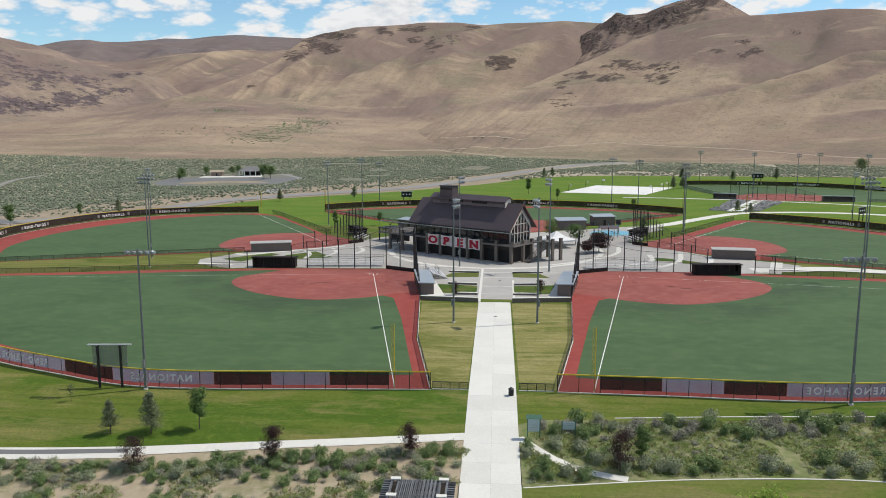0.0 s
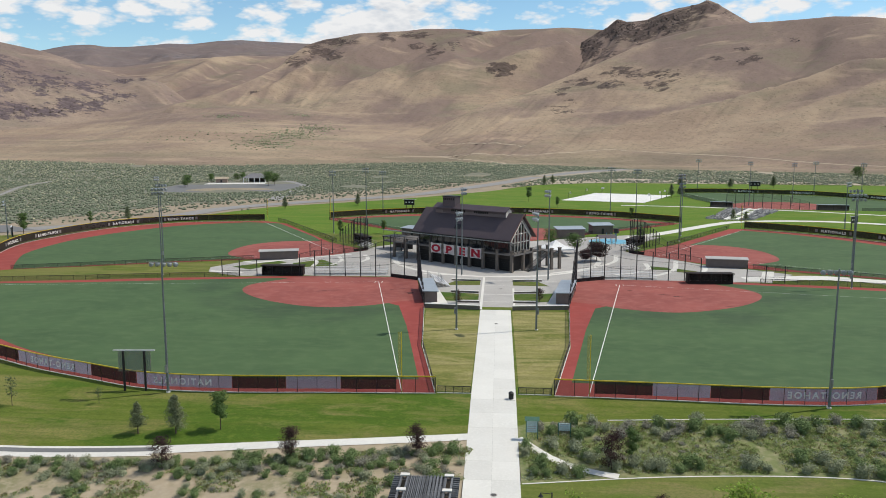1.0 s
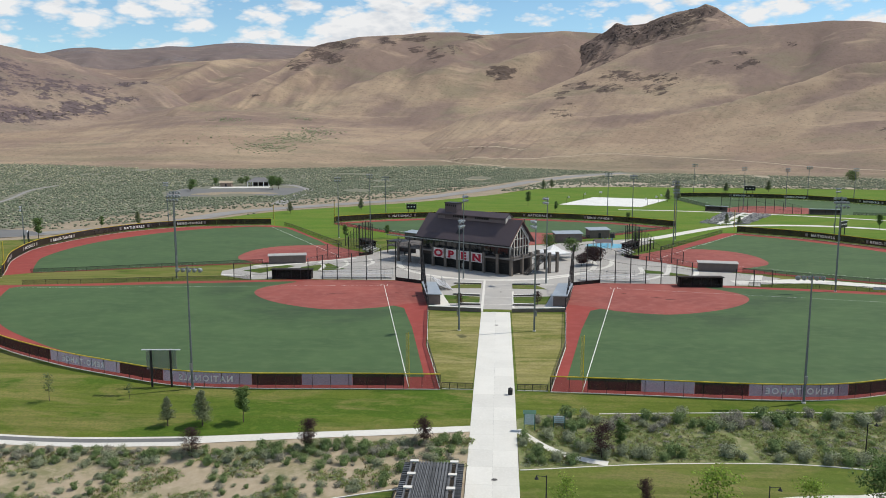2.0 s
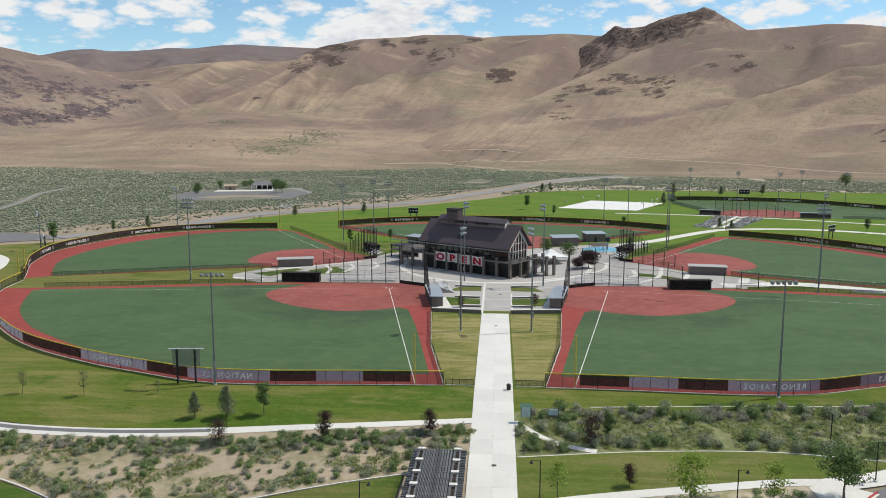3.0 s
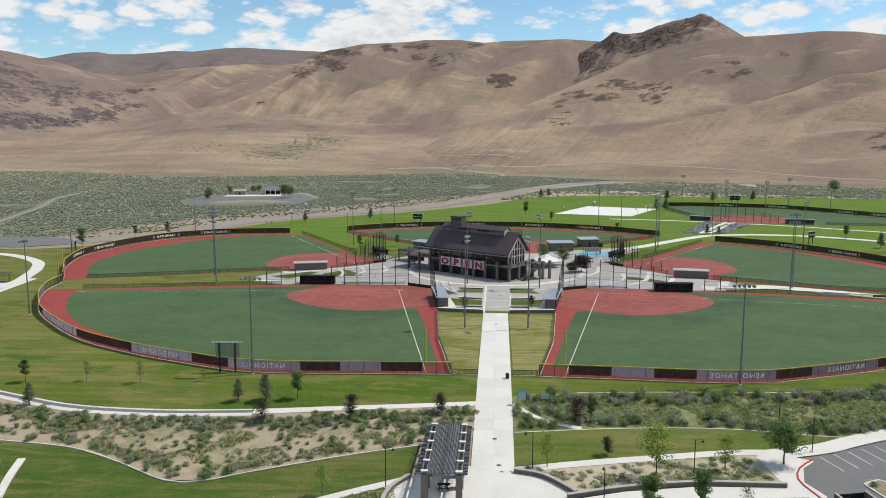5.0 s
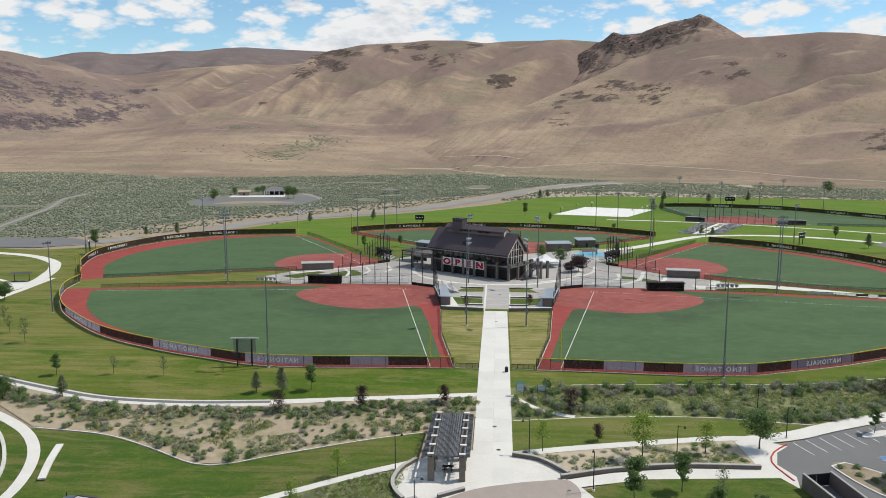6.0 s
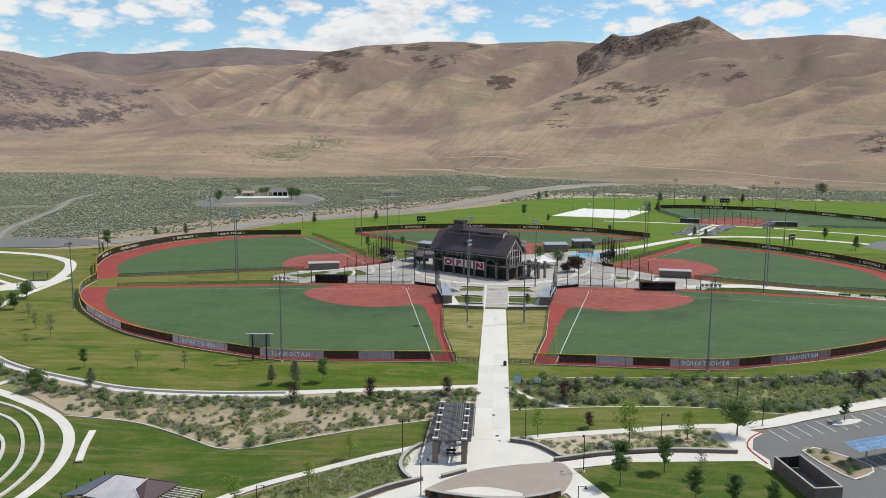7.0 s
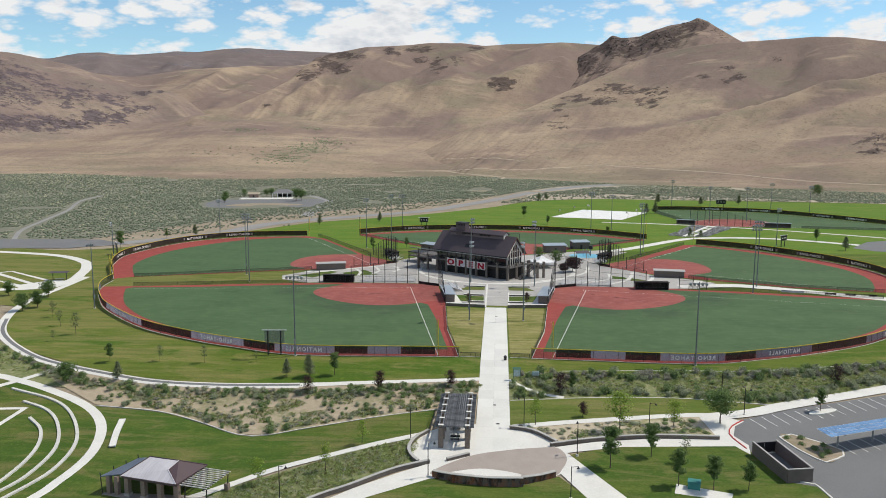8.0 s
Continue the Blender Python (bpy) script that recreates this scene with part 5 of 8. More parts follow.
def bleacher(a, b, rows, back, label, rail=True):
    a, b = Vector(a), Vector(b)
    L, ang = (b - a).length, math.degrees(math.atan2(b.y - a.y, b.x - a.x))
    th = thing("bleacher", label, "bleacher", (a.x, a.y, gz(a.x, a.y) + 0.02), ang, group="bleachers")
    y = lambda p, q: (min(p * back, q * back), max(p * back, q * back))
    for i in range(rows):
        part("seat_plank", boxes((0, L, *y(0.8 * i, 0.8 * i + 0.32), 0.42 + 0.3 * i, 0.48 + 0.3 * i)), ALU, th)
        part("foot_plank", boxes((0, L, *y(0.8 * i - 0.4, 0.8 * i - 0.08), 0.12 + 0.3 * i, 0.17 + 0.3 * i)), ALU, th)
    for i in range(int(L / 2.5) + 1):
        x = min(0.1 + 2.5 * i, L - 0.1)
        bm = bmesh.new()
        tube(bm, (x, -0.3 * back, 0.05), (x, (0.8 * rows) * back, 0.05), 0.04, n=4)
        tube(bm, (x, -0.3 * back, 0.1), (x, (0.8 * rows) * back, 0.3 * rows + 0.1), 0.04, n=4)
        tube(bm, (x, (0.8 * rows) * back, 0.05), (x, (0.8 * rows) * back, 0.3 * rows + (1.2 if rail else 0.2)), 0.04, n=4)
        part("frame", bm, STEEL, th)
    if rail:
        bm = bmesh.new()
        for z in (0.6, 1.15):
            tube(bm, (0, 0.8 * rows * back, 0.3 * rows + z), (L, 0.8 * rows * back, 0.3 * rows + z), 0.03, n=4)
        part("guard_rail", bm, STEEL, th)
    return th


def backstop(line, heights, label, group="backstops", net=NET, kick=True):
    """Tall posts with a net between them."""
    tr = Track(line, 1, False)
    th = thing("backstop", label, "backstop", group=group)
    n = len(line)
    for (x, y), h in zip(line, heights):
        part("post", post_mesh(h, 0.13, DARKSTEEL), None, th).location = (x, y, 0)
    for (p, q), (h0, h1) in zip(zip(line, line[1:]), zip(heights, heights[1:])):
        bm = bmesh.new()
        bm.faces.new([bm.verts.new(v) for v in ((p[0], p[1], 0.05), (q[0], q[1], 0.05), (q[0], q[1], h1), (p[0], p[1], h0))])
        part("net", bm, net, th)
        for k in (0.33, 0.66, 1.0):
            part("rail", rod((p[0], p[1], h0 * k), (q[0], q[1], h1 * k), 0.035, n=4), DARKSTEEL, th)
    if kick:
        part("pad", wall_along(tr, 0, tr.length, 0.0, 0.95, 0.0, 0.22), BLACK, th, "black padded wall")
    return th


def ways(p, q, n):
    return [(p[0] + (q[0] - p[0]) * i / n, p[1] + (q[1] - p[1]) * i / n) for i in range(n + 1)]


for fx in ((lambda p: p), (lambda p: (MID - p[0], p[1]))):
    s = 1 if fx((0, 0))[0] == 0 else -1
    pts = [fx(p) for p in ((-32.1, 200.6), (-28.2, 198.3), (-24.4, 196.2))]
    backstop(pts, [11.2] * 3, "tall backstop of dark posts and netting behind home plate")
    backstop([fx(p) for p in ways((-24.4, 196.2), (-19.9, 166), 6)], [11.2, 10.5, 9.5, 8, 6, 4.5, 3], "stepped side netting along the dugout", kick=False)
    backstop([fx(p) for p in ways((-32.1, 200.6), (-57, 200.4), 6)], [10.5, 9, 8, 7.6, 7.2, 7.0, 6.0], "side netting in front of the stands", kick=False)
    backstop([fx(p) for p in ways((-68.5, 199.4), (-78, 199), 2)], [4.5] * 3, "end netting beside the dugout", kick=False)
    if s == 1:
        dugout((-20.6, 169.2), (-23.2, 184.5), 3.4, -1, "block dugout with a pale blue-grey metal roof beside the field")
        dugout((-67.4, 199.9), (-56.2, 200.2), 3.0, 1, "dugout screened in black mesh beside the field", wall=BLACK, roof=BLACK)
        dugout((-65.3, 231.4), (-76.4, 228.4), 3.4, 1, "brown block dugout with a pale metal roof", roof=BEIGEROOF)
        bleacher((-53.5, 202.2), (-33.5, 203.2), 5, 1, "long five-row aluminium bleacher behind the netting")
        bleacher((-15.6, 187.6), (-18.2, 198.2), 5, 1, "aluminium bleacher with a guard rail on the plaza")
        bleacher((-20.3, 187.4), (-22.0, 195.0), 4, -1, "aluminium bleacher facing the field")
    else:
        dugout((15.8, 184.5), (13.2, 169.2), 3.4, -1, "block dugout with a pale blue-grey metal roof beside the field")
        dugout((45.4, 195.6), (56.8, 196.0), 3.0, 1, "dugout screened in black mesh beside the field", wall=BLACK, roof=BLACK)
        dugout((68.0, 223.4), (57.0, 225.0), 3.4, 1, "brown block dugout with a pale metal roof", roof=BEIGEROOF)
        bleacher((19.5, 202.5), (38.5, 201.2), 5, 1, "long five-row aluminium bleacher behind the netting")
    far = [fx(p) for p in ((-50, 243.6), (-48, 245.3), (-46, 247), (-47, 249.5), (-48, 252))]
    backstop(far, [10.5] * 5, "tall backstop of dark posts and netting behind home plate")
    backstop([fx(p) for p in ways((-48, 252), (-59, 266), 8)], [10.5, 10.5, 10, 9, 8, 7, 6, 5, 4], "stepped side netting along the dugout", kick=False)
    backstop([fx(p) for p in ways((-50, 243.6), (-62, 233.5), 4)], [9, 7, 5, 5, 4], "side netting in front of the seats", kick=False)
    dugout(fx((-54.6, 268)) if s == 1 else fx((-49.5, 259)), fx((-49.5, 259)) if s == 1 else fx((-54.6, 268)), 3.0, 1 if s == 1 else 1, "dugout screened in black mesh beside the far field", wall=BLACK, roof=BLACK)
    bleacher(*( (fx((-46.5, 250)), fx((-51, 257.5))) if s == -1 else (fx((-46.5, 250)), fx((-51, 257.5)))), 4, -1 if s == 1 else 1, "aluminium bleacher behind the far backstop")
    backstop([fx(p) for p in ways((-14, 270.5), (6, 270.5), 4)], [10] * 5, "tall backstop of dark posts and netting behind home plate") if s == 1 else None
backstop(ways((112, 404), (148, 391), 9), [9, 9, 9, 9, 9, 8, 7, 6, 5, 4], "tall backstop of dark posts and netting on the upper field", kick=False)
dugout((104, 404.5), (114, 400.5), 3.4, 1, "grey block dugout on the upper field")
dugout((152, 390.5), (166, 388.5), 3.4, 1, "grey block dugout on the upper field")

# ---- low fences, foul poles, scoreboards ----
LOW = "low black chain-link fence along the foul ground"
for pts, h in (([(-133.1, 187), (-112.4, 190.7), (-91.3, 195.4), (-73, 198)], 1.3), ([(-141, 204.2), (-120.5, 211), (-98.7, 219.2), (-77.8, 226.2)], 1.3), ([(125.7, 187), (105, 190.7), (83.9, 195.4), (64, 197.6)], 1.3), ([(131, 197.4), (101.4, 204.1), (76.8, 216), (69, 220)], 1.3),
               ([(-145.5, 197), (-147, 200)], 2.6), ([(-98, 327), (-92, 318.6), (-60, 264.6)], 1.5), ([(88, 312.6), (53.6, 262.4)], 1.5), ([(-30.4, 284.4), (-77, 332.6)], 1.4), ([(22.4, 284.4), (69, 324.6)], 1.4), ([(-17.2, 132.9), (-19.8, 164)], 1.3), ([(-12.7, 106.4), (-17.2, 132.9)], 1.3), ([(9.8, 132.9), (12.4, 164)], 1.3), ([(5.3, 106.4), (9.8, 132.9)], 1.3), ([(104, 470), (108, 440), (112, 404)], 2.0), ([(172, 388.6), (232, 380)], 1.4)):
    boards = [(2.1, 4.6, BLACK), (8.6, 11.8, BLACK), (14.6, 18.2, BLACK), (24.7, 32, BANNERGREY)] if pts[0] == (125.7, 187) else []
    fence(pts, LOW, height=h, cap=False, smooth=False, group="low fences", kerb=h < 1.35 and pts[0][1] < 135, panels=boards)
for pts in ([(-12.4, 106.3), (-7.3, 106.3)], [(-0.1, 106.3), (4.8, 106.3)]):
    fence(pts, "short black picket rail fence beside the walk", height=1.1, cap=False, smooth=False, group="low fences", spacing=1.4)
WING = see_through("yellow wing net", (0.6, 0.48, 0.10), 0.28)
for x, y, h in ((-17.7, 105.95, 9.5), (10.4, 105.95, 9.5), (-146.2, 196.6, 9.5), (-148.6, 203.6, 9.5), (-102.5, 326.7, 9.5), (93, 313.3, 9.5), (-77.5, 337.8, 9.5), (72.6, 329.8, 9.5)):
    th = thing("foul_pole", "thin yellow foul pole with a mesh wing at the outfield fence", "foul pole", (x, y, 0), group="foul poles")
    part("pole", rod((0, 0, 0), (0, 0, h), 0.06, n=8), YELLOW, th)
    part("wing", boxes((-0.5, -0.09, -0.02, 0.02, 2.8, h - 0.1)), WING, th)
BOARDBACK = material("scoreboard back", (0.16, 0.165, 0.16), (0.13, 0.135, 0.13), rough=0.6, metal=0.3)
BOARDNET = see_through("scoreboard mesh", (0.20, 0.205, 0.19), 0.42)
BOARDLIT = material("scoreboard face", (0.012, 0.012, 0.014), rough=0.5, bump=0)


def scoreboard(x, y, turn, w, z0, z1, posts, label):
    th = thing("scoreboard", label, "scoreboard", (x, y, gz(x, y)), turn, group="scoreboards")
    for px in posts:
        part("post", boxes((px - 0.14, px + 0.14, -0.14, 0.14, 0, z1)), DARKSTEEL, th)
    b = part("board", boxes((-w / 2, w / 2, 0.15, 0.4, z0, z1)), BOARDBACK if turn > 90 else BOARDNET, th)
    if turn < 90:
        part("top_bar", boxes((-w / 2 - 0.7, w / 2 + 0.7, 0.1, 0.45, z1, z1 + 0.12)), ALU, th)
        return th
    part("face", boxes((-w / 2 + 0.1, w / 2 - 0.1, 0.4, 0.43, z0 + 0.1, z1 - 0.1)), BOARDLIT, b)
    for k in (-0.3, 0.0, 0.3):
        part("digit_bar", boxes((k * w - 0.35, k * w + 0.35, 0.43, 0.44, (z0 + z1) / 2 - 0.25, (z0 + z1) / 2 + 0.25)), PALETEXT, b)
    part("top_bar", boxes((-w / 2 - 0.7, w / 2 + 0.7, 0.1, 0.45, z1, z1 + 0.12)), ALU, th)
    return th


scoreboard(-58.4, 104.2, 4, 4.9, 3.0, 6.2, (-1.6, 1.6), "metal scoreboard on two posts, seen from its back")
scoreboard(-46.4, 373, 180, 5, 3.0, 5.6, (-1.5, 1.5), "small black scoreboard beyond the outfield fence")
scoreboard(135.0, 311, 180 + 40, 5, 3.0, 5.6, (-1.5, 1.5), "small black scoreboard beyond the outfield fence")
scoreboard(159, 512, 180, 7, 3.0, 6.0, (-2, 2), "small black scoreboard beyond the outfield fence")
scoreboard(-173.0, 256.5, 180 - 60, 5, 3.0, 5.6, (-1.5, 1.5), "small black scoreboard beyond the outfield fence")
for x, y, h, f, rows, cnt in ((48.5, 366, 22, 0, 2, 4), (57.3, 348, 22, 0, 2, 4), (60.5, 276, 24, 0, 2, 3), (64.2, 290, 20, 180, 2, 3), (125.3, 520, 20, 0, 2, 4), (124.6, 409, 23, 180, 2, 3), (187.5, 490, 20, 0, 2, 4), (132.2, 312, 19, 40, 2, 4), (-152, 330, 19, -30, 2, 4), (-66, 289, 24, 0, 2, 3), (-57.2, 312, 24, 0, 2, 3), (-57.8, 363, 20, 0, 2, 4), (-174.5, 256, 15, -60, 2, 3), (-128.9, 151.0, 20.6, 240, 1, 3), (150, 420, 22, 0, 2, 3), (205, 466, 20, 0, 2, 4)):
    light_pole(x, y, h, f, rows, cnt)

# ---- walks and forecourt ----
PARKLAWN = lawn_material("thin park lawn", (0.100, 0.140, 0.024), (0.140, 0.155, 0.038), (0.205, 0.175, 0.075), 0.05)
RUSTSTONE = material("dark stone with rusty stain", (0.120, 0.100, 0.088), (0.040, 0.030, 0.028), (0.27, 0.095, 0.035), rough=0.9, scale=1.0, fine=0.9, bump=0.4, stretch=(1, 1, 0.5), ramp=(0.44, 0.54))
REDKERB = material("red kerb paint", (0.42, 0.05, 0.045), rough=0.7)
SLATWOOD = material("weathered grey slat", (0.125, 0.13, 0.14), (0.085, 0.09, 0.095), (0.19, 0.195, 0.205), rough=0.85, scale=1.0, fine=9, piece=0.4)
COLUMN = material("brown stone column", (0.20, 0.165, 0.135), (0.15, 0.12, 0.10), (0.25, 0.21, 0.175), rough=0.9, scale=2, fine=9, bump=0.3)


def slab_walk(name, x0, x1, y0, y1, across, length, label):
    """A straight walk of cast slabs with open joints."""
    base = setting(name, strip_bm(V2(*ways(((x0 + x1) / 2, y0), ((x0 + x1) / 2, y1), 40)), x1 - x0, 0.02), ROADGREY, label, "walk")
    ys = np.arange(y0, y1 - 0.1, length)
    w = (x1 - x0) / across
    for y in ys:
        ye = min(y + length, y1)
        for i in range(across):
            bm = bmesh.new()
            xa, xb, ya, yb = x0 + w * i + 0.006, x0 + w * (i + 1) - 0.006, y + 0.006, ye - 0.006
            t = [bm.verts.new((px, py, gz(px, py) + 0.05)) for px, py in ((xa, ya), (xb, ya), (xb, yb), (xa, yb))]
            b = [bm.verts.new((v.co.x, v.co.y, v.co.z - 0.04)) for v in t]
            bm.faces.new(t)
            for k in range(4):
                bm.faces.new((b[k], b[(k + 1) % 4], t[(k + 1) % 4], t[k]))
            part("slab", bm, SLABCON, base)
    return base


SLABCON = material("white walk concrete", (0.64, 0.625, 0.58), (0.60, 0.585, 0.54), (0.68, 0.665, 0.62), rough=0.85, scale=0.25, fine=3.0, bump=0.06, piece=0.05)
slab_walk("walk_main", -7.2, -0.5, 55.0, 162.6, 2, 4.9, "broad pale concrete walk leading to the clubhouse plaza")
MANHOLE = material("cast iron cover", (0.10, 0.095, 0.09), rough=0.7, metal=0.4)
for x, y in ((-3.6, 76), (-2.9, 66.5), (-3.6, 150), (-2.6, 186)):
    th = thing("manhole_cover", "round dark iron cover set in the walk", "cover", (x, y, gz(x, y) + 0.055))
    part("lid", rod((0, 0, 0), (0, 0, 0.02), 0.33, n=16), MANHOLE, th)
    part("rim", rod((0, 0, -0.01), (0, 0, 0.012), 0.42, n=16), PLAZA, th)
WALK_L = [(-7, 90.7), (-26, 87.7), (-47.4, 85.3), (-64, 84.3), (-80, 85.1), (-92, 88), (-109, 94), (-121, 101), (-132, 111), (-141, 122), (-148, 135), (-153.5, 150), (-156.3, 165), (-157.5, 185), (-159, 203)]
band("walk_left", offset(spline(WALK_L[:4]), -0.5), 2.0, CONCRETE, 0.05, "curving pale concrete park walk", "walk")
band("walk_left_wide", offset(spline(WALK_L[2:]), -0.25), 2.6, CONCRETE, 0.046, "curving pale concrete park walk", "walk")
band("walk_left_asphalt", offset(spline(WALK_L[2:11]), -0.55), 1.0, ASPHALT, 0.065, "asphalt strip along the middle of the walk", "walk")
ringl = spline([(-300, 262), (-260, 264), (-229.5, 260), (-199, 252.4), (-179, 238), (-169.5, 223), (-164.3, 209), (-160.8, 195), (-163.5, 182), (-176.5, 176.5), (-200, 170), (-240, 166), (-300, 165)])
band("walk_loop", ringl, 4.2, CONCRETE, 0.055, "pale concrete loop walk round a lawn", "walk")
sheet("play_pad", [(-187, 193), (-185, 190.5), (-171, 179.8), (-164.8, 178.5), (-158.9, 180.8), (-158.6, 193), (-165.5, 195.4), (-169, 193.5), (-172, 189), (-174.4, 185.6)], CONCRETE, 0.06, "pale concrete paving of a small shelter court", "paving")
band("play_edge", V2((-235, 176), (-193.8, 211.6), (-168.5, 194)), 1.7, CONCRETE, 0.058, "pale concrete edging of a play lawn", "paving")
band("play_edge", V2((-235, 236), (-195, 205.6), (-171.3, 187.8)), 1.9, CONCRETE, 0.062, "pale concrete edging of a play lawn", "paving")
sheet("lawn_front", [(-15.8, 72.6)] + [tuple(p) for p in spline([(-15.8, 72.6), (-30.2, 67.2), (-42, 63.3), (-48.1, 61), (-53.8, 61), (-63.9, 66.5), (-74.1, 71), (-88.6, 73)])][1:] + [(-97, 78), (-110, 84.3), (-124, 87), (-190, 84), (-210, 0), (-150, -60), (-70, -60), (-60, 0), (-55, 30), (-47.2, 42.4), (-31.7, 52.2), (-22, 57.2), (-16.5, 60.8)], LAWN, 0.02, "mown green lawn below the shrub bed", "lawn")
KERB_L = spline([(-15.0, 73.1), (-30.2, 67.6), (-42, 63.8), (-48.1, 61.4), (-53.8, 61.4), (-63.9, 67), (-74.1, 71.5), (-88.6, 73.5)])
setting("kerb_left", strip_bm(KERB_L, 0.20, 0.06, 0.10), CONCRETE, "pale concrete mowing kerb", "kerb")
band("walk_lower", spline([(-16.4, 61.2), (-31.9, 52.3), (-41.1, 47.3), (-47.2, 42.2), (-58, 31), (-66, 15)]), 1.7, CONCRETE, 0.05, "narrow pale path across the lawn", "walk")
sheet("forecourt", [(-7.6, 66), (-14, 64), (-16.4, 61.6), (-18.6, 58.1), (-19.2, 53.9), (-18.3, 50.5), (-15.5, 48), (-20, 44.5), (-27, 38.5), (-40, 26), (-36, 22), (-25.6, 34.6), (-14.6, 42.6), (-12, 43.5), (6.3, 44.6), (8, 46), (12, 37), (20, 20), (26, 22), (18.1, 38.3), (9.7, 54.4), (20, 57.6), (41, 59.4), (42.8, 56), (43.6, 60), (42, 64), (43.5, 68.5), (46, 71), (41, 74), (37.6, 72.4), (38.6, 64), (36, 62.1), (26, 61.6), (15.1, 59.4), (7.5, 56.6), (8.1, 58.2), (7.1, 59.6), (3.6, 63.2), (-0.5, 64.6), (-0.5, 66)], CONCRETE, 0.045, "pale concrete forecourt with joining walks", "paving")
sheet("paver_disc", spline([(-14.5, 44.7), (-8, 51.7), (-1.5, 54.6), (4.3, 56.1), (8, 56.4), (9.5, 52.5), (8.4, 48), (6.3, 45), (-1, 44.2), (-7.5, 43.8)], True, 1.0), PAVER, 0.062, "lens-shaped court of brown pavers", "paving")


sheet("paver_arc", spline([(-11.8, 44.5), (-7.8, 46.6), (-3.9, 46.9), (1.2, 45.2), (-1, 43.4), (-7, 43.2)], True, 0.8), CONCRETE, 0.075, "pale arc inlaid in the paver court", "paving")


def low_wall(line, h, label, w=0.45, wall=None, name="seat_wall", smooth=True, joint=1.6, group="forecourt seat walls"):
    tr = Track(line, 1.0, smooth)
    th = thing(name, label, "wall", group=group)
    wall = wall or STONEBLOCK
    n = max(1, round(tr.length / joint))
    for i in range(n):
        part("block", wall_along(tr, tr.length * i / n + 0.01, tr.length * (i + 1) / n - 0.01, -0.1, h - 0.1, 0, w), wall, th)
        part("cap_stone", wall_along(tr, tr.length * i / n + 0.008, tr.length * (i + 1) / n - 0.008, h - 0.1, h, 0, w + 0.14), CAPSTONE, th, "" if i else "pale grey cap stone")
    return th


CAPSTONE = material("pale cap stone", (0.40, 0.385, 0.36), (0.35, 0.335, 0.31), (0.45, 0.43, 0.40), rough=0.85, scale=0.8, fine=6, bump=0.1, piece=0.08)
low_wall([(-16.2, 61.6), (-18.4, 58.1), (-19.2, 53.9), (-18.3, 50.5), (-16.9, 48.4)], 0.7, "curved low stone seat wall with a pale cap")
low_wall([(-14.9, 48.6), (-20.5, 45.2), (-27.3, 39), (-32.2, 35.4), (-40, 28)], 0.75, "long low stone wall beside the ramp")
low_wall([(-0.6, 64.3), (3.6, 63), (7.1, 59.4), (8.1, 58)], 0.75, "curved low stone seat wall with a pale cap")
low_wall([(6.8, 56.9), (15.1, 59.8), (26, 62), (38.9, 62.3)], 0.75, "long low stone wall below a planted bed")
low_wall([(-11.9, 49.6), (-8, 52.1)], 0.65, "short freestanding stone bench wall", smooth=False, joint=1.2)
for a, b, h in (((-13.9, 43.6), (-10.2, 42.4), 1.25), ((-10.6, 41.9), (1.4, 41.3), 1.55), ((1.4, 42.4), (6.9, 45.0), 1.15)):
    low_wall([a, ((a[0] + b[0]) / 2 + 0.15, (a[1] + b[1]) / 2 - 0.045 * abs(b[0] - a[0])), b], h, "dark rust-stained stone sign wall at the lawn's edge", 0.6, RUSTSTONE, "sign_wall", True, 1.0, "sign walls")
sheet("lawn_centre", grow([(-14.4, 42.6), (-13, 41.9), (-10, 41), (1.4, 40.6), (7.2, 44.3), (11.7, 36.5), (19, 18), (30, -30), (-40, -30), (-45, 15), (-36, 22), (-25.6, 34.4)], 0.9), LAWN, 0.025, "mown green lawn in front of the sign walls", "lawn")
sheet("lawn_right", grow([(10.8, 52.8), (19.9, 56.5), (40.9, 58.6), (43, 54.5), (46.3, 44.5), (49.6, 44), (50.4, 39), (58, 15), (70, -30), (34, -30), (26, 22), (18.3, 38.3)], 1.9), LAWN, 0.025, "mown green lawn with young trees", "lawn")
sheet("lawn_strip", grow([(-0.5, 78.4), (17.5, 81.2), (35.5, 82.2), (49.1, 80.3), (56, 79.2), (46, 74.5), (38.5, 75.3), (22, 71.8), (10, 68.9), (-0.5, 66.2)], 0.5), PARKLAWN, 0.02, "thin lawn strip between shrubs and path", "lawn")
setting("kerb_right", strip_bm(spline([(-0.3, 78.8), (17.5, 81.6), (35.5, 82.6), (49.1, 80.9), (57, 80)]), 0.20, 0.06, 0.10), CONCRETE, "pale concrete mowing kerb", "kerb")
setting("kerb_lawn", strip_bm(spline([(12, 97.5), (25, 98.6), (40, 99.6), (60, 101.2), (92, 109)]), 0.20, 0.07, 0.10), CONCRETE, "pale concrete mowing kerb", "kerb")
band("walk_right", spline([(-0.5, 65.1), (10, 68), (21.9, 70.7), (34, 73.3), (41, 73.9)]), 1.9, CONCRETE, 0.05, "pale path across the lawn to the car park", "walk")
band("walk_lot", spline([(40, 73), (49, 75.8), (58, 80.4), (80, 90.2), (105, 102), (150, 122)]), 3.4, CONCRETE, 0.052, "pale walk along the car park", "walk")
band("walk_shrub", spline([(-0.5, 91.2), (3.2, 85.9), (7, 82.8), (11.2, 81.3)]), 1.3, CONCRETE, 0.05, "narrow pale path through the shrubs", "walk")

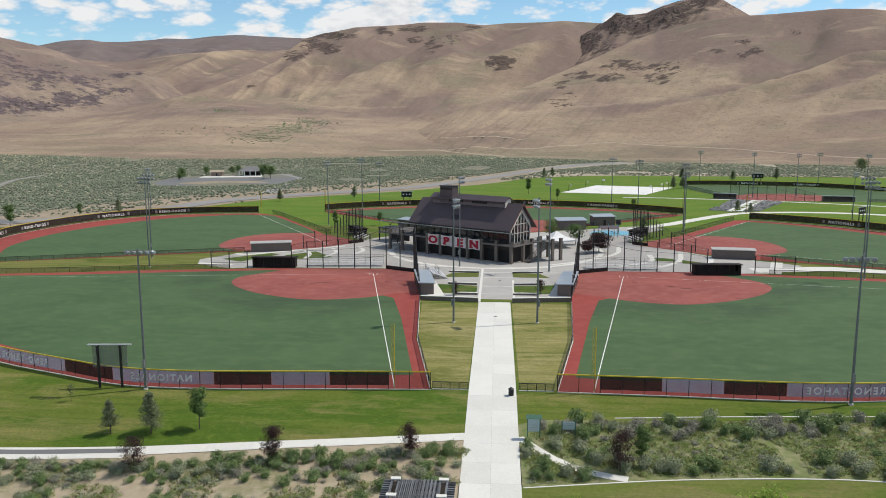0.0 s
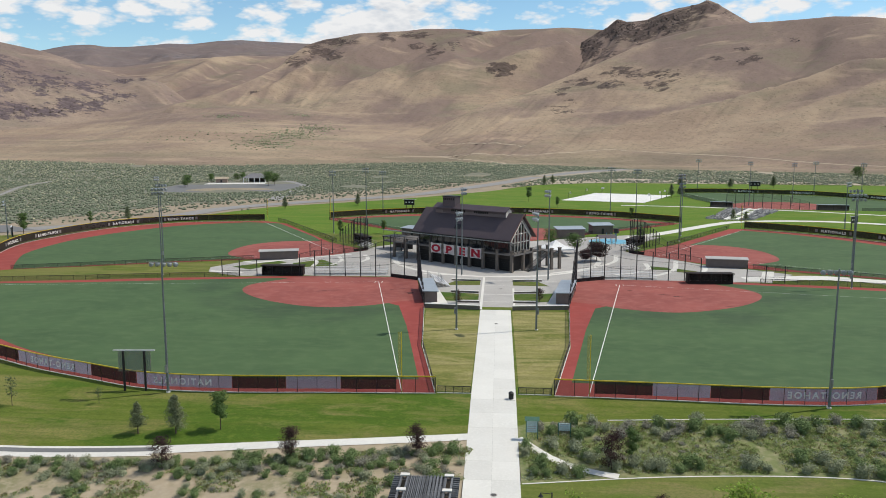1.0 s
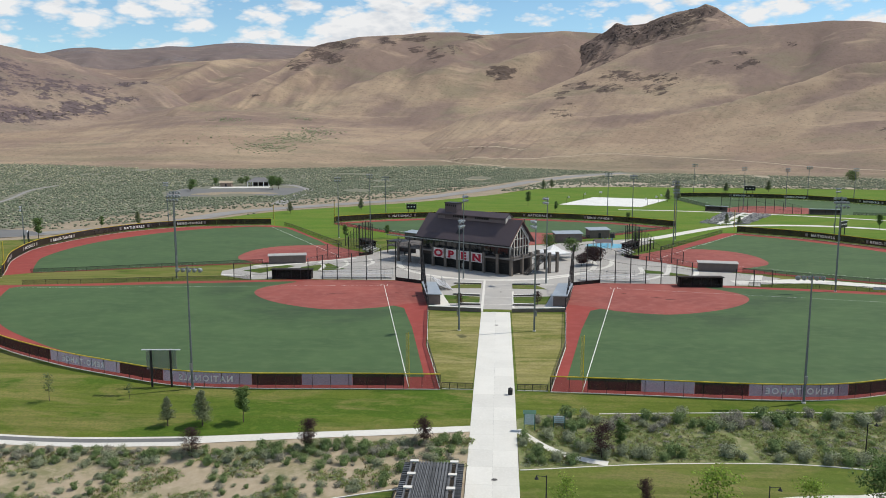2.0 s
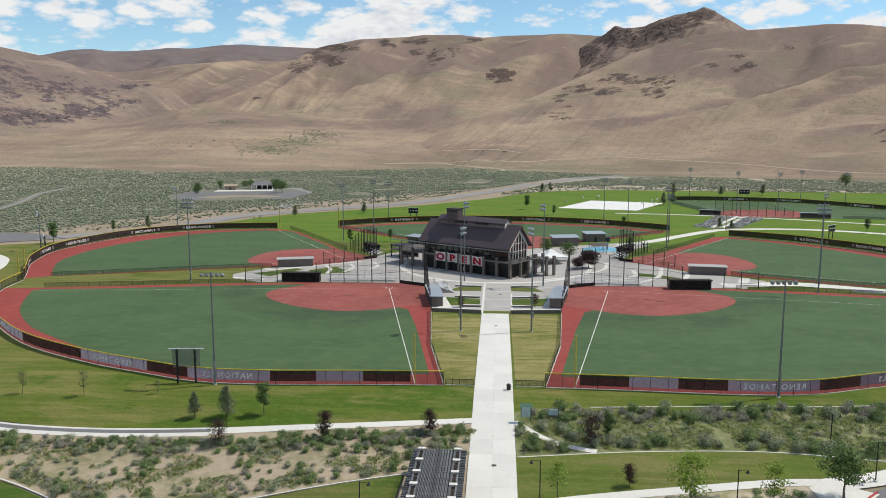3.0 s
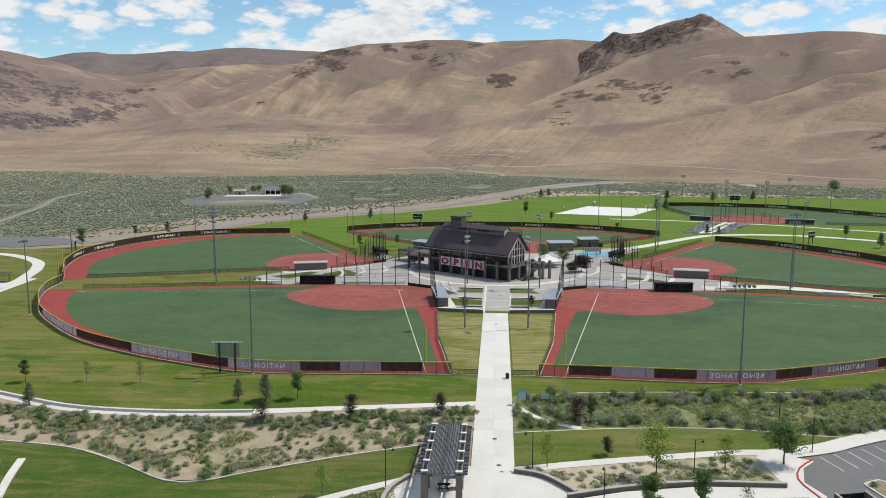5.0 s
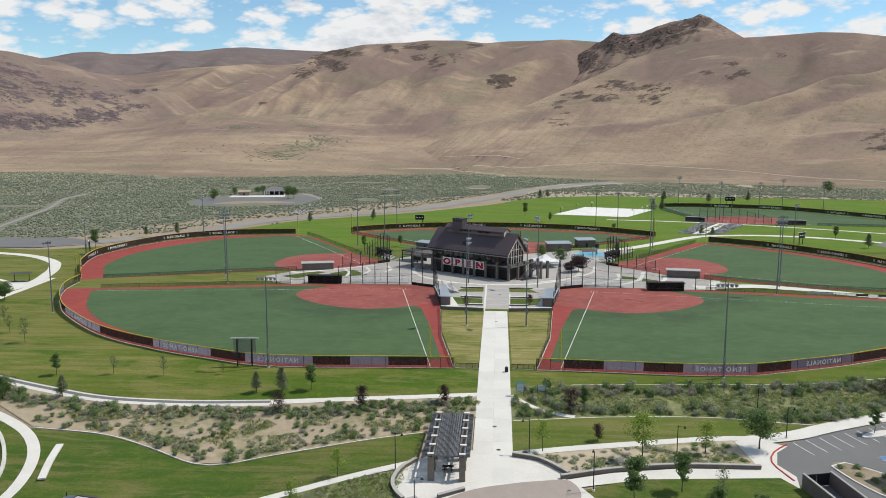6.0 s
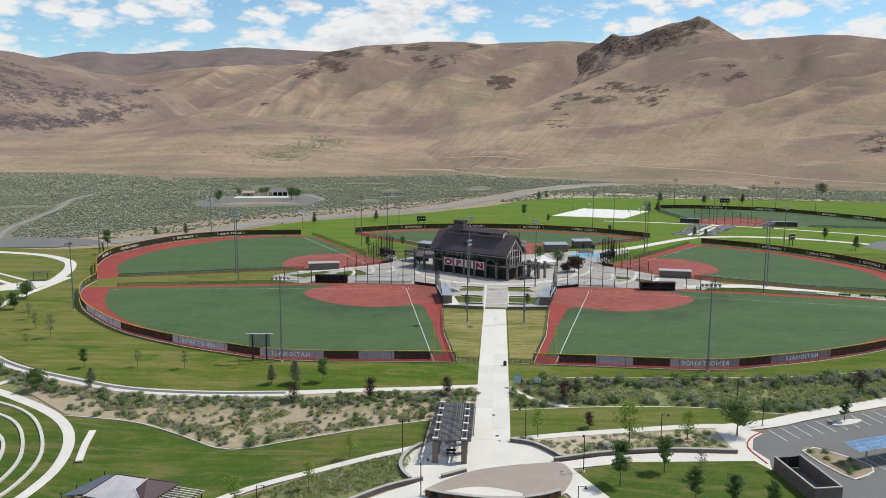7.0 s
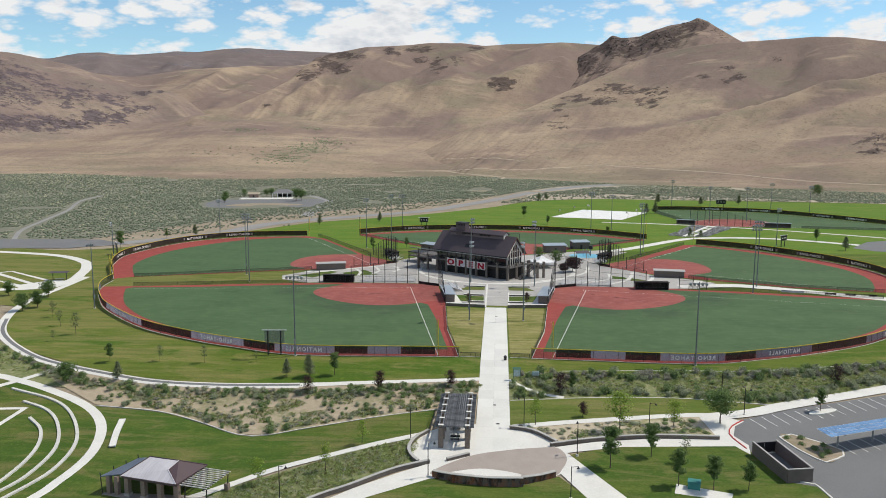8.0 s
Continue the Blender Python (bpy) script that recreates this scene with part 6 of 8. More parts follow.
# ---- car park ----
sheet("car_park", [(45, 71.5), (57.8, 78.2), (81.2, 87.7), (105, 99), (150, 118), (190, 70), (150, -30), (70, -30), (56, 20), (50.8, 40.6), (50.1, 44.5), (46.9, 45.5), (43.6, 56), (41.7, 63.8), (42.8, 67.4)], ASPHALT, 0.03, "grey asphalt car park with painted bays", "car park")
KERB_LOT = spline([(46, 71.6), (43, 68.6), (41.4, 64.8), (42.2, 60.5), (44.2, 54)])
setting("kerb_red", strip_bm(KERB_LOT[:8], 0.24, 0.15, 0.17), REDKERB, "red-painted concrete kerb", "kerb")
setting("kerb_lot", strip_bm(spline([(44.2, 54), (46.6, 46.5), (50.1, 45.2), (51, 40.6), (56, 20)]), 0.3, 0.16, 0.18), CONCRETE, "concrete car park kerb", "kerb")
ed, en = Vector((0.915, 0.405)), Vector((0.36, -0.933))
for i in range(26):
    p = Vector((47.5, 72.6)) + ed * 2.85 * i
    band("bay_line", [p, p + en * 5.0], 0.12, WHITE, 0.045, "white painted parking bay line", "line")
for i in range(22):
    p = Vector((57.5, 61.0)) + ed * 2.85 * i
    band("bay_line", [p, p + en * 5.0], 0.12, WHITE, 0.045, "white painted parking bay line", "line")
for cx, cy, rx, ry in ((63.5, 77.0, 3.6, 1.3), (84, 88 - 2.2, 3.6, 1.3), (75.5, 44.5, 4.4, 2.0)):
    bm = bmesh.new()
    t = [bm.verts.new((cx + rx * math.cos(a) * 0.92 + 0.2 * ry * math.sin(a), cy + ry * math.sin(a) + rx * 0.4 * math.cos(a), gz(cx, cy) + 0.2)) for a in np.linspace(0, 2 * math.pi, 20, endpoint=False)]
    b = [bm.verts.new((v.co.x, v.co.y, v.co.z - 0.3)) for v in t]
    bm.faces.new(t)
    for k in range(20):
        bm.faces.new((b[k], b[(k + 1) % 20], t[(k + 1) % 20], t[k]))
    setting("island", bm, CONCRETE if cy > 60 else PAVER, "raised kerbed island in the car park", "island")
sheet("island_bed", spline([(50.5, 63.9), (53.1, 65.3), (60, 58.8), (57.6, 55.2), (55.1, 53.7), (52, 59)], True, 1.0), DIRT, 0.16, "kerbed planting bed in the car park", "island")
setting("kerb_bed", strip_bm(spline([(50.5, 63.9), (53.1, 65.3), (60, 58.8), (57.6, 55.2), (55.1, 53.7), (52, 59), (50.5, 63.9)]), 0.3, 0.19, 0.2), CONCRETE, "pale kerb round a planting bed", "kerb")
SOLAR = material("blue solar cells", (0.13, 0.25, 0.43), (0.11, 0.22, 0.39), (0.17, 0.30, 0.48), rough=0.2, spec=0.6, scale=0.4, fine=3, bump=0, piece=0.15)
sol = thing("solar_canopy", "parking canopy of blue solar panels on steel posts", "solar canopy", (56.8, 60.6, gz(58, 59)), math.degrees(math.atan2(ed.y, ed.x)))
tilt = lambda y: 3.7 + 0.1 * y
for i in range(40):
    for j in range(3):
        x0, y0 = -1.4 + 1.06 * i, -3.6 + 1.16 * j
        part("solar_panel", prism([(y0 + 0.05, tilt(y0)), (y0 + 1.10, tilt(y0 + 1.1)), (y0 + 1.10, tilt(y0 + 1.1) + 0.05), (y0 + 0.05, tilt(y0) + 0.05)], x0 + 0.05, x0 + 1.0), SOLAR, sol)
for x in (2, 10.5, 19, 27.5, 36):
    part("post", rod((x, -1.9, 0), (x, -1.9, 3.3), 0.16, n=8), STEEL, sol)
    part("beam", rod((x, -3.6, tilt(-3.6) - 0.15), (x, -0.1, tilt(0) - 0.15), 0.10, n=6), STEEL, sol)
part("deck", prism([(-3.6, tilt(-3.6) - 0.03), (-0.1, tilt(-0.1) - 0.03), (-0.1, tilt(-0.1) + 0.01), (-3.6, tilt(-3.6) + 0.01)], -1.4, 41), ALU, sol, "pale metal frame between the panels")
for y in (-3.2, -0.6):
    part("purlin", rod((-0.2, y, tilt(y) - 0.06), (41, y, tilt(y) - 0.06), 0.05, n=5), STEEL, sol)


def bin_store():
    th = thing("bin_enclosure", "brown block waste bin enclosure with a pale cap", "enclosure")
    c = [(45.6, 45.6), (50.0, 46.4), (47.6, 57.4), (43.2, 56.4)]
    for i in range(4):
        if i == 2:
            continue
        tr = Track([c[i], c[(i + 1) % 4]], 1, False)
        part("wall", wall_along(tr, 0, tr.length, 0, 2.3, 0, 0.25), BLOCKWALL, th)
        part("cap", wall_along(tr, 0, tr.length, 2.3, 2.42, 0, 0.34), CAPSTONE, th, "pale cap")
    tr = Track([c[2], c[3]], 1, False)
    for a, b in ((0.05, tr.length / 2 - 0.03), (tr.length / 2 + 0.03, tr.length - 0.05)):
        part("gate", wall_along(tr, a, b, 0.15, 2.1, 0, 0.06), DARKSTEEL, th)
    return th


bin_store()
TEAL = material("teal plastic", (0.05, 0.22, 0.20), rough=0.5, bump=0)
th = thing("utility_box", "green metal utility box on the lawn", "utility box", (29.6, 42.6, gz(29.6, 42.6)), -15)
part("body", boxes((-1.0, 1.0, -0.7, 0.7, 0, 1.25)), TEAL, th)
part("lid", boxes((-1.06, 1.06, -0.76, 0.76, 1.25, 1.35)), TEAL, th)
sheet("utility_pad", [(26, 40.5), (34.5, 38.5), (35.5, 41), (27, 43.8)], CONCRETE, 0.05, "small concrete pad on the lawn", "paving")


# ---- pergola ----
def pergola():
    th = thing("pergola", "long pergola of dark slats on brown stone columns beside the walk", "pergola", (-10.95, 55.3, gz(-11, 63)))
    col = mesh_of("column", boxes((-0.46, 0.46, -0.46, 0.46, -0.8, 3.5)), COLUMN)
    cap = mesh_of("column_cap", boxes((-0.5, 0.5, -0.3, 0.3, 3.9, 4.02)), CONCRETE)
    n = 6
    for i in range(n):
        for sx in (-2.45, 2.45):
            c = part("column", col, None, th)
            c.location = (sx, 3.66 * i, 0)
            part("column_cap", cap, None, c)
    for sx in (-2.8, -2.1, 2.1, 2.8):
        part("beam", boxes((sx - 0.1, sx + 0.1, -0.6, 18.9, 3.5, 3.85)), SLATWOOD, th)
    slat = mesh_of("slat", boxes((-1.98, 1.98, -0.05, 0.05, 3.58, 3.7)), SLATWOOD)
    tail = mesh_of("rafter_tail", boxes((-0.4, 0.4, -0.06, 0.06, 3.6, 3.78)), SLATWOOD)
    for i in range(74):
        part("slat", slat, None, th).location = (0, -0.2 + 0.255 * i, 0)
    for i in range(38):
        for sx in (-3.25, 3.25):
            part("rafter_tail", tail, None, th).location = (sx, -0.3 + 0.5 * i, 0)
    lath = mesh_of("lath", boxes((-0.05, 0.05, -0.3, 18.6, 3.71, 3.79)), SLATWOOD)
    for i in range(21):
        o = part("lath", lath, None, th)
        o.matrix_basis = pose(-1.9 + 0.19 * i, 0, 0.004 * (i % 3), 0, 0, 0.22 * math.sin(3.1 * i))
    return th


pergola()
for y, k in ((58.5, 0), (63.5, 0), (68.5, 0)):
    th = thing("picnic_table", "dark metal picnic table under the pergola", "table", (-10.9, y, gz(-10.9, y) + 0.05))
    part("top", boxes((-0.9, 0.9, -0.38, 0.38, 0.70, 0.76)), DARKSTEEL, th)
    for sy in (-0.75, 0.75):
        part("bench", boxes((-0.9, 0.9, sy - 0.14, sy + 0.14, 0.42, 0.47)), DARKSTEEL, th)
    for sx in (-0.6, 0.6):
        part("leg", boxes((sx - 0.04, sx + 0.04, -0.7, 0.7, 0, 0.08), (sx - 0.04, sx + 0.04, -0.06, 0.06, 0, 0.7)), DARKSTEEL, th)


# ---- amphitheatre ----
STEPSTONE = material("pale step concrete", (0.55, 0.535, 0.49), (0.50, 0.485, 0.44), rough=0.85, scale=0.4, fine=4, bump=0.08, piece=0.05)
AMPH = ([(-97, 24), (-89.5, 34), (-88.2, 42.8), (-89.5, 52.3), (-93.4, 60.5), (-99.1, 66.2)], [(-93, 22), (-86.2, 36.2), (-84.9, 44), (-86.3, 53.7), (-91.8, 63.8), (-98, 70.5), (-105.3, 74.3)], [(-90, 18), (-83.2, 36.7), (-81.6, 45.5), (-83.8, 56.4), (-91.2, 68.2), (-99, 75.2), (-111.6, 80.3)])
for pts in AMPH:
    th = thing("seat_terrace", "curved pale concrete seat step in the lawn", "seat step", group="amphitheatre seat steps")
    tr = Track(pts)
    n = round(tr.length / 4)
    for i in range(n):
        part("step_block", wall_along(tr, tr.length * i / n + 0.01, tr.length * (i + 1) / n - 0.01, -0.1, 0.30, 0, 0.62), STEPSTONE, th)
band("walk_amphitheatre", spline([(-100, -10), (-86, 18), (-79.6, 34), (-78.5, 40), (-78, 45), (-78.1, 50.2), (-79.3, 55.8), (-81.6, 61.8), (-84.9, 67.2), (-89.3, 72), (-95, 76.1), (-100.9, 79.3), (-107.2, 82.4), (-113.4, 84.8), (-122, 87.5), (-150, 94)]), 2.0, CONCRETE, 0.05, "curved pale walk round the seat steps", "walk")
band("walk_cross", spline([(-118, 79), (-112.5, 84.5), (-108.8, 89.2), (-106.5, 93.5)]), 1.6, CONCRETE, 0.052, "short pale path joining two walks", "walk")
band("walk_amphitheatre_link", spline([(-79, 30), (-70, 31), (-60, 28)]), 3.0, CONCRETE, 0.048, "pale walk to the pavilion", "walk")
band("stage_edge", V2((-130, 68), (-103, 71)), 1.1, CONCRETE, 0.05, "pale concrete edge of a stage lawn", "paving")
band("stage_edge", V2((-103, 71.4), (-103.5, 58), (-108, 40)), 1.1, CONCRETE, 0.055, "pale concrete edge of a stage lawn", "paving")
th = thing("bench_slab", "curved pale concrete bench slab in the lawn", "bench")
tr = Track([(-79.3, 66.1), (-77.6, 60), (-75.4, 53.7)])
part("slab", wall_along(tr, 0, tr.length, 0.25, 0.5, 0, 1.2), CONCRETE, th)
part("plinth", wall_along(tr, 0.2, tr.length - 0.2, -0.1, 0.25, 0, 1.1), STONEBLOCK, th)


# ---- pavilion ----
PURPLEROOF = material("brown violet metal roof", (0.085, 0.058, 0.062), (0.075, 0.050, 0.054), (0.095, 0.066, 0.07), rough=0.45, metal=0.2, scale=0.5, fine=4, bump=0.03)
# sun and sky glare on the front slope, put into a pale streaked colour
GLAREROOF = material("metal roof with painted glare", (0.66, 0.62, 0.63), (0.56, 0.52, 0.53), (0.74, 0.71, 0.72), rough=0.32, metal=0.3, scale=0.5, fine=3, bump=0.03, stretch=(2.5, 0.15, 0.15))
BLUEROOF = material("blue grey metal roof", (0.12, 0.145, 0.19), rough=0.45, metal=0.3, scale=0.5, fine=4, bump=0.03)
TANBLOCK = material("tan block column", (0.26, 0.20, 0.165), (0.21, 0.16, 0.13), (0.30, 0.24, 0.20), rough=0.9, scale=2, fine=9, bump=0.25)


def slope(pts, thick=0.14):
    bm = bmesh.new()
    t = [bm.verts.new(p) for p in pts]
    b = [bm.verts.new((p[0], p[1], p[2] - thick)) for p in pts]
    bm.faces.new(t)
    bm.faces.new(b[::-1])
    for k in range(len(pts)):
        bm.faces.new((b[k], b[(k + 1) % len(pts)], t[(k + 1) % len(pts)], t[k]))
    bmesh.ops.recalc_face_normals(bm, faces=bm.faces[:])
    return bm


def pavilion():
    th = thing("picnic_pavilion", "open picnic pavilion with a hipped metal roof and block columns", "pavilion", (-58.7, 38.5, gz(-58.6, 36.2)), -13.6)
    e, w, d, top = 3.7, 5.3, 4.1, 5.5
    a, b, c, dd = (-w - 0.3, -d, e), (w - 0.1, -d, e), (w + 0.3, d, e), (-w + 0.1, d, e)
    left, right, knee = (-3.1, 0.5, top), (2.5, 0.6, top), (2.2, -1.95, 4.9)
    # front and crown carry the painted glare, the other slopes stay dark
    part("roof_front", slope([a, b, knee, left]), GLAREROOF, th, "metal roof slope with sun glare in its pale colour")
    part("roof_crown", slope([knee, right, left]), GLAREROOF, th, "metal roof slope with sun glare in its pale colour")
    part("roof_side", slope([b, c, right, knee]), PURPLEROOF, th)
    part("roof_back", slope([c, dd, left, right]), PURPLEROOF, th)
    part("roof_side", slope([dd, a, left]), PURPLEROOF, th)
    for p, q in ((b, knee), (knee, right), (right, left), (a, left), (right, c)):
        part("ridge_cap", rod((p[0], p[1], p[2] + 0.03), (q[0], q[1], q[2] + 0.03), 0.09, n=6), GLAREROOF if q in (right, knee) else PURPLEROOF, th)
    part("wing_roof", slope([(-w - 4.2, -d - 0.2, 3.15), (-w - 0.4, -d + 0.9, 3.62), (-w + 0.6, d + 0.2, 3.62), (-w - 3.0, d, 3.15)]), BLUEROOF, th, "blue-grey lower roof")
    for y in (-d, -1.3, 1.4, d):
        part("wing_prop", rod((-w - 4.0 + 0.13 * (y + d), y, 0), (-w - 4.3 + 0.13 * (y + d), y, 3.7), 0.08, n=6), DARKSTEEL, th)
    for x in (-4.8, -1.6, 1.6, 4.8):
        for y in (-3.3, 3.3):
            c = part("column", boxes((x - 0.4, x + 0.4, y - 0.4, y + 0.4, 0, 3.6)), TANBLOCK, th)
            part("footing", boxes((x - 0.5, x + 0.5, y - 0.5, y + 0.5, 0, 0.5)), CAPSTONE, c)
    part("fascia", boxes((-w, w, -d - 0.06, -d, 3.35, 3.72), (w, w + 0.06, -d, d, 3.35, 3.72)), PURPLEROOF, th)
    for x in (-w - 3.0, -w - 1.4):
        part("wing_column", boxes((x - 0.35, x + 0.35, -3.9, -3.2, 0, 3.2)), TANBLOCK, th)
    for i in range(11):
        part("trellis_slat", boxes((w + 0.1, w + 5.2, -3.4 + 0.68 * i, -3.28 + 0.68 * i, 3.3, 3.45)), TIMBER, th)
    for x in (w + 0.6, w + 4.6):
        part("trellis_beam", boxes((x - 0.08, x + 0.08, -3.6, 3.8, 3.05, 3.3)), DARKSTEEL, th)
        for y in (-3.0, 3.2):
            part("trellis_post", rod((x, y, 0), (x + 0.3, y, 3.1), 0.09, n=6), DARKSTEEL, th)
    for x in (w + 4.6,):
        for y in (-3.0, 3.2):
            part("column", boxes((x - 0.35, x + 0.35, y - 0.35, y + 0.35, 0, 1.4)), TANBLOCK, th)
    part("floor", boxes((-w - 4, w + 5.4, -4.4, 4.4, -0.4, 0.06)), PAVER, th)
    part("counter_wall", boxes((-3.4, 3.6, 2.2, 2.5, 0.06, 2.4)), DARKWALL, th)
    return th


pavilion()


# ---- lamps, signs, bins ----
def park_lamp(x, y, h, turn, arm=1):
    th = thing("park_lamp", "black park lamp post with a hanging lantern arm", "lamp post", (x, y, gz(x, y)), turn, group="park lamps")
    part("post", rod((0, 0, 0), (0, 0, h), 0.085, 0.065, 8), DARKSTEEL, th)
    part("base", rod((0, 0, 0), (0, 0, 0.3), 0.28, 0.25, 10), CONCRETE, th, "round concrete footing")
    a = part("arm", rod((0, 0, h - 0.15), (1.15, 0, h - 0.05), 0.035, n=5), DARKSTEEL, th)
    bm = rod((1.1, 0, h - 0.2), (1.1, 0, h - 0.05), 0.08, 0.05, 8)
    tube(bm, (1.1, 0, h - 0.45), (1.1, 0, h - 0.2), 0.27, 0.09, 10)
    part("lantern", bm, DARKSTEEL, a)
    return th


for x, y, h, t in ((-19.3, 58.1, 6.3, 0), (-14.7, 43.4, 6.4, 0), (11.4, 53.3, 6.2, 90), (2.2, 65.6, 6.0, 180), (26.3, 65.2, 5.7, 0), (8.9, 37.4, 5.6, 10), (-38.3, 35.6, 5.8, 10), (45.3, 85.0, 5.0, 0), (71.2, 90.6, 5.8, 0), (-2.0 + 49, 74.5, 5.6, 0)):
    park_lamp(x, y, h, t)
SIGNGREEN = material("green sign roof", (0.09, 0.19, 0.13), rough=0.6)
SIGNPALE = material("faded sign panel", (0.46, 0.58, 0.58), (0.40, 0.51, 0.52), rough=0.5, scale=2, fine=8, bump=0)
for x, y, w, h, hut in ((1.3, 91.2, 1.5, 2.6, True), (5.6, 92.0, 1.6, 2.0, False)):
    th = thing("notice_board", "pale blue-green park notice board on posts" if hut else "low dark-framed park notice board", "sign", (x, y, gz(x, y)))
    for sx in (-w / 2, w / 2):
        part("post", boxes((sx - 0.06, sx + 0.06, -0.06, 0.06, 0, h)), SIGNGREEN, th)
    b = part("panel", boxes((-w / 2, w / 2, -0.05, 0.05, 0.9, h - 0.15)), SIGNPALE, th)
    for k in range(3):
        part("text_bar", boxes((-w / 2 + 0.15, w / 2 - 0.2, -0.06, -0.05, 1.1 + 0.3 * k, 1.16 + 0.3 * k)), PLAZA, b)
    if hut:
        part("roof", prism([(-0.4, h), (0.0, h + 0.45), (0.4, h)], -w / 2 - 0.2, w / 2 + 0.2), SIGNGREEN, th)
for x, y in ((-1.25, 104.2),):
    th = thing("litter_bin", "black litter bin at the edge of the walk", "litter bin", (x, y, gz(x, y) + 0.05))
    part("drum", rod((0, 0, 0), (0, 0, 0.95), 0.36, 0.38, 12), DARKSTEEL, th)
    part("lid", rod((0, 0, 0.95), (0, 0, 1.15), 0.40, 0.16, 12), DARKSTEEL, th)
    part("pad", boxes((-0.9, 0.6, -0.6, 0.6, -0.08, 0.01)), CONCRETE, th)

# ---- behind the clubhouse ----
TENTCLOTH = material("white tent cloth", (0.74, 0.74, 0.73), rough=0.6, scale=0.6, fine=3)
th = thing("tent", "white peaked event tent beside the clubhouse", "tent", (14.6, 241, 0), 20)
pk = [(-4.6, -4.6, 2.5), (4.6, -4.6, 2.5), (4.6, 4.6, 2.5), (-4.6, 4.6, 2.5)]
bm = bmesh.new()
mid = [bm.verts.new((x * 0.45, y * 0.45, 3.4)) for x, y, _ in pk]
low = [bm.verts.new(p) for p in pk]
val = [bm.verts.new((x, y, 2.1)) for x, y, _ in pk]
tip = bm.verts.new((0, 0, 4.9))
for k in range(4):
    j = (k + 1) % 4
    bm.faces.new((low[k], low[j], mid[j], mid[k]))
    bm.faces.new((mid[k], mid[j], tip))
    bm.faces.new((val[k], val[j], low[j], low[k]))
part("canopy", bm, TENTCLOTH, th)
for x, y, _ in pk:
    part("pole", rod((x * 0.97, y * 0.97, 0), (x * 0.97, y * 0.97, 2.5), 0.06, n=6), ALU, th)
part("side_wall", boxes((-4.4, 4.4, 4.4, 4.45, 0, 2.3)), TENTCLOTH, th)


def shed(x, y, w, d, h, turn, label):
    th = thing("storage_building", label, "building", (x, y, 0), turn, group="small block buildings")
    part("wall", boxes((-w / 2, w / 2, -d / 2, d / 2, 0, h)), BLOCKWALL, th)
    part("roof", prism([(-d / 2 - 0.4, h), (d / 2 + 0.4, h + 0.5), (d / 2 + 0.4, h + 0.65), (-d / 2 - 0.4, h + 0.15)], -w / 2 - 0.4, w / 2 + 0.4), DUGROOF, th, "pale metal roof")
    part("door", boxes((-0.5, 0.5, -d / 2 - 0.04, -d / 2, 0, 2.1)), DARKSTEEL, th)
    return th


shed(22.6, 283, 10, 5, 3.3, 10, "brown block dugout building with a pale metal roof")
shed(35.5, 296, 8, 5, 3.2, 12, "brown block building with a pale metal roof")
shed(-34, 282, 10, 4, 3.0, -35, "brown block building with a pale metal roof")
POOL = material("blue splash pad", (0.14, 0.42, 0.56), (0.10, 0.36, 0.50), (0.22, 0.48, 0.60), rough=0.35, scale=0.4, fine=3, bump=0.05)
sheet("splash_pad", [(36 + 7.5 * math.cos(a), 273 + 6.5 * math.sin(a)) for a in np.linspace(0, 2 * math.pi, 30, endpoint=False)], POOL, 0.05, "round blue splash pad of a water playground", "splash pad")
th = thing("play_structure", "water play tower with a brown barrel and arches", "play equipment", (38, 273, 0.05))
part("tower", rod((0, 0, 0), (0, 0, 3.0), 0.25, n=8), STEEL, th)
part("barrel", rod((0, 0, 3.0), (0, 0, 4.6), 1.0, 0.85, 12), DARKWALL, th)
for k in range(3):
    part("arch", rod((-3 + 1.5 * k, 2.5, 0), (-3 + 1.5 * k, 2.5, 2.8), 0.08, n=6), POOL, th)
th = thing("shade_shelter", "brown timber shade shelter by the splash pad", "shelter", (33, 262, 0), 10)
part("roof", prism([(-2.2, 3.0), (0, 4.0), (2.2, 3.0), (0, 3.8)], -3, 3), ROOF, th)
for x in (-2.7, 2.7):
    for y in (-1.8, 1.8):
        part("post", boxes((x - 0.12, x + 0.12, y - 0.12, y + 0.12, 0, 3.1)), TIMBER, th)
th = thing("terrace_shelter", "dark flat-roofed shelter beside the clubhouse", "shelter", (-36.5, 251, 0), -39)
part("roof", boxes((-4.5, 4.5, -3, 3, 4.0, 4.3)), DARKSTEEL, th)
part("wall", boxes((-4.2, 4.2, 2.5, 2.7, 0, 4.0)), DARKWALL, th)
for x in (-4.2, 4.2):
    part("post", boxes((x - 0.15, x + 0.15, -2.8, -2.5, 0, 4.0)), DARKSTEEL, th)

# ---- far paths, court, road ----
band("walk_far_right", spline([(62, 203.5), (72, 205), (84, 206.5), (100, 200), (124, 188), (150, 176), (200, 150)]), 6.0, CONCRETE, 0.05, "broad pale walk between two fields", "walk")
band("walk_far", spline([(44, 283), (60, 298), (75, 315), (89, 330), (100, 338), (124.6, 342), (150, 336), (185.4, 312), (230, 280)]), 5.0, CONCRETE, 0.05, "pale walk curving behind the far field", "walk")
band("walk_upper", spline([(60, 409), (85, 405), (105, 399.5), (118, 395), (150, 381), (190, 356), (240, 320)]), 3.0, CONCRETE, 0.05, "pale walk below the upper field", "walk")
TANROOF = material("sandy metal roof", (0.40, 0.33, 0.24), rough=0.6, bump=0.02)
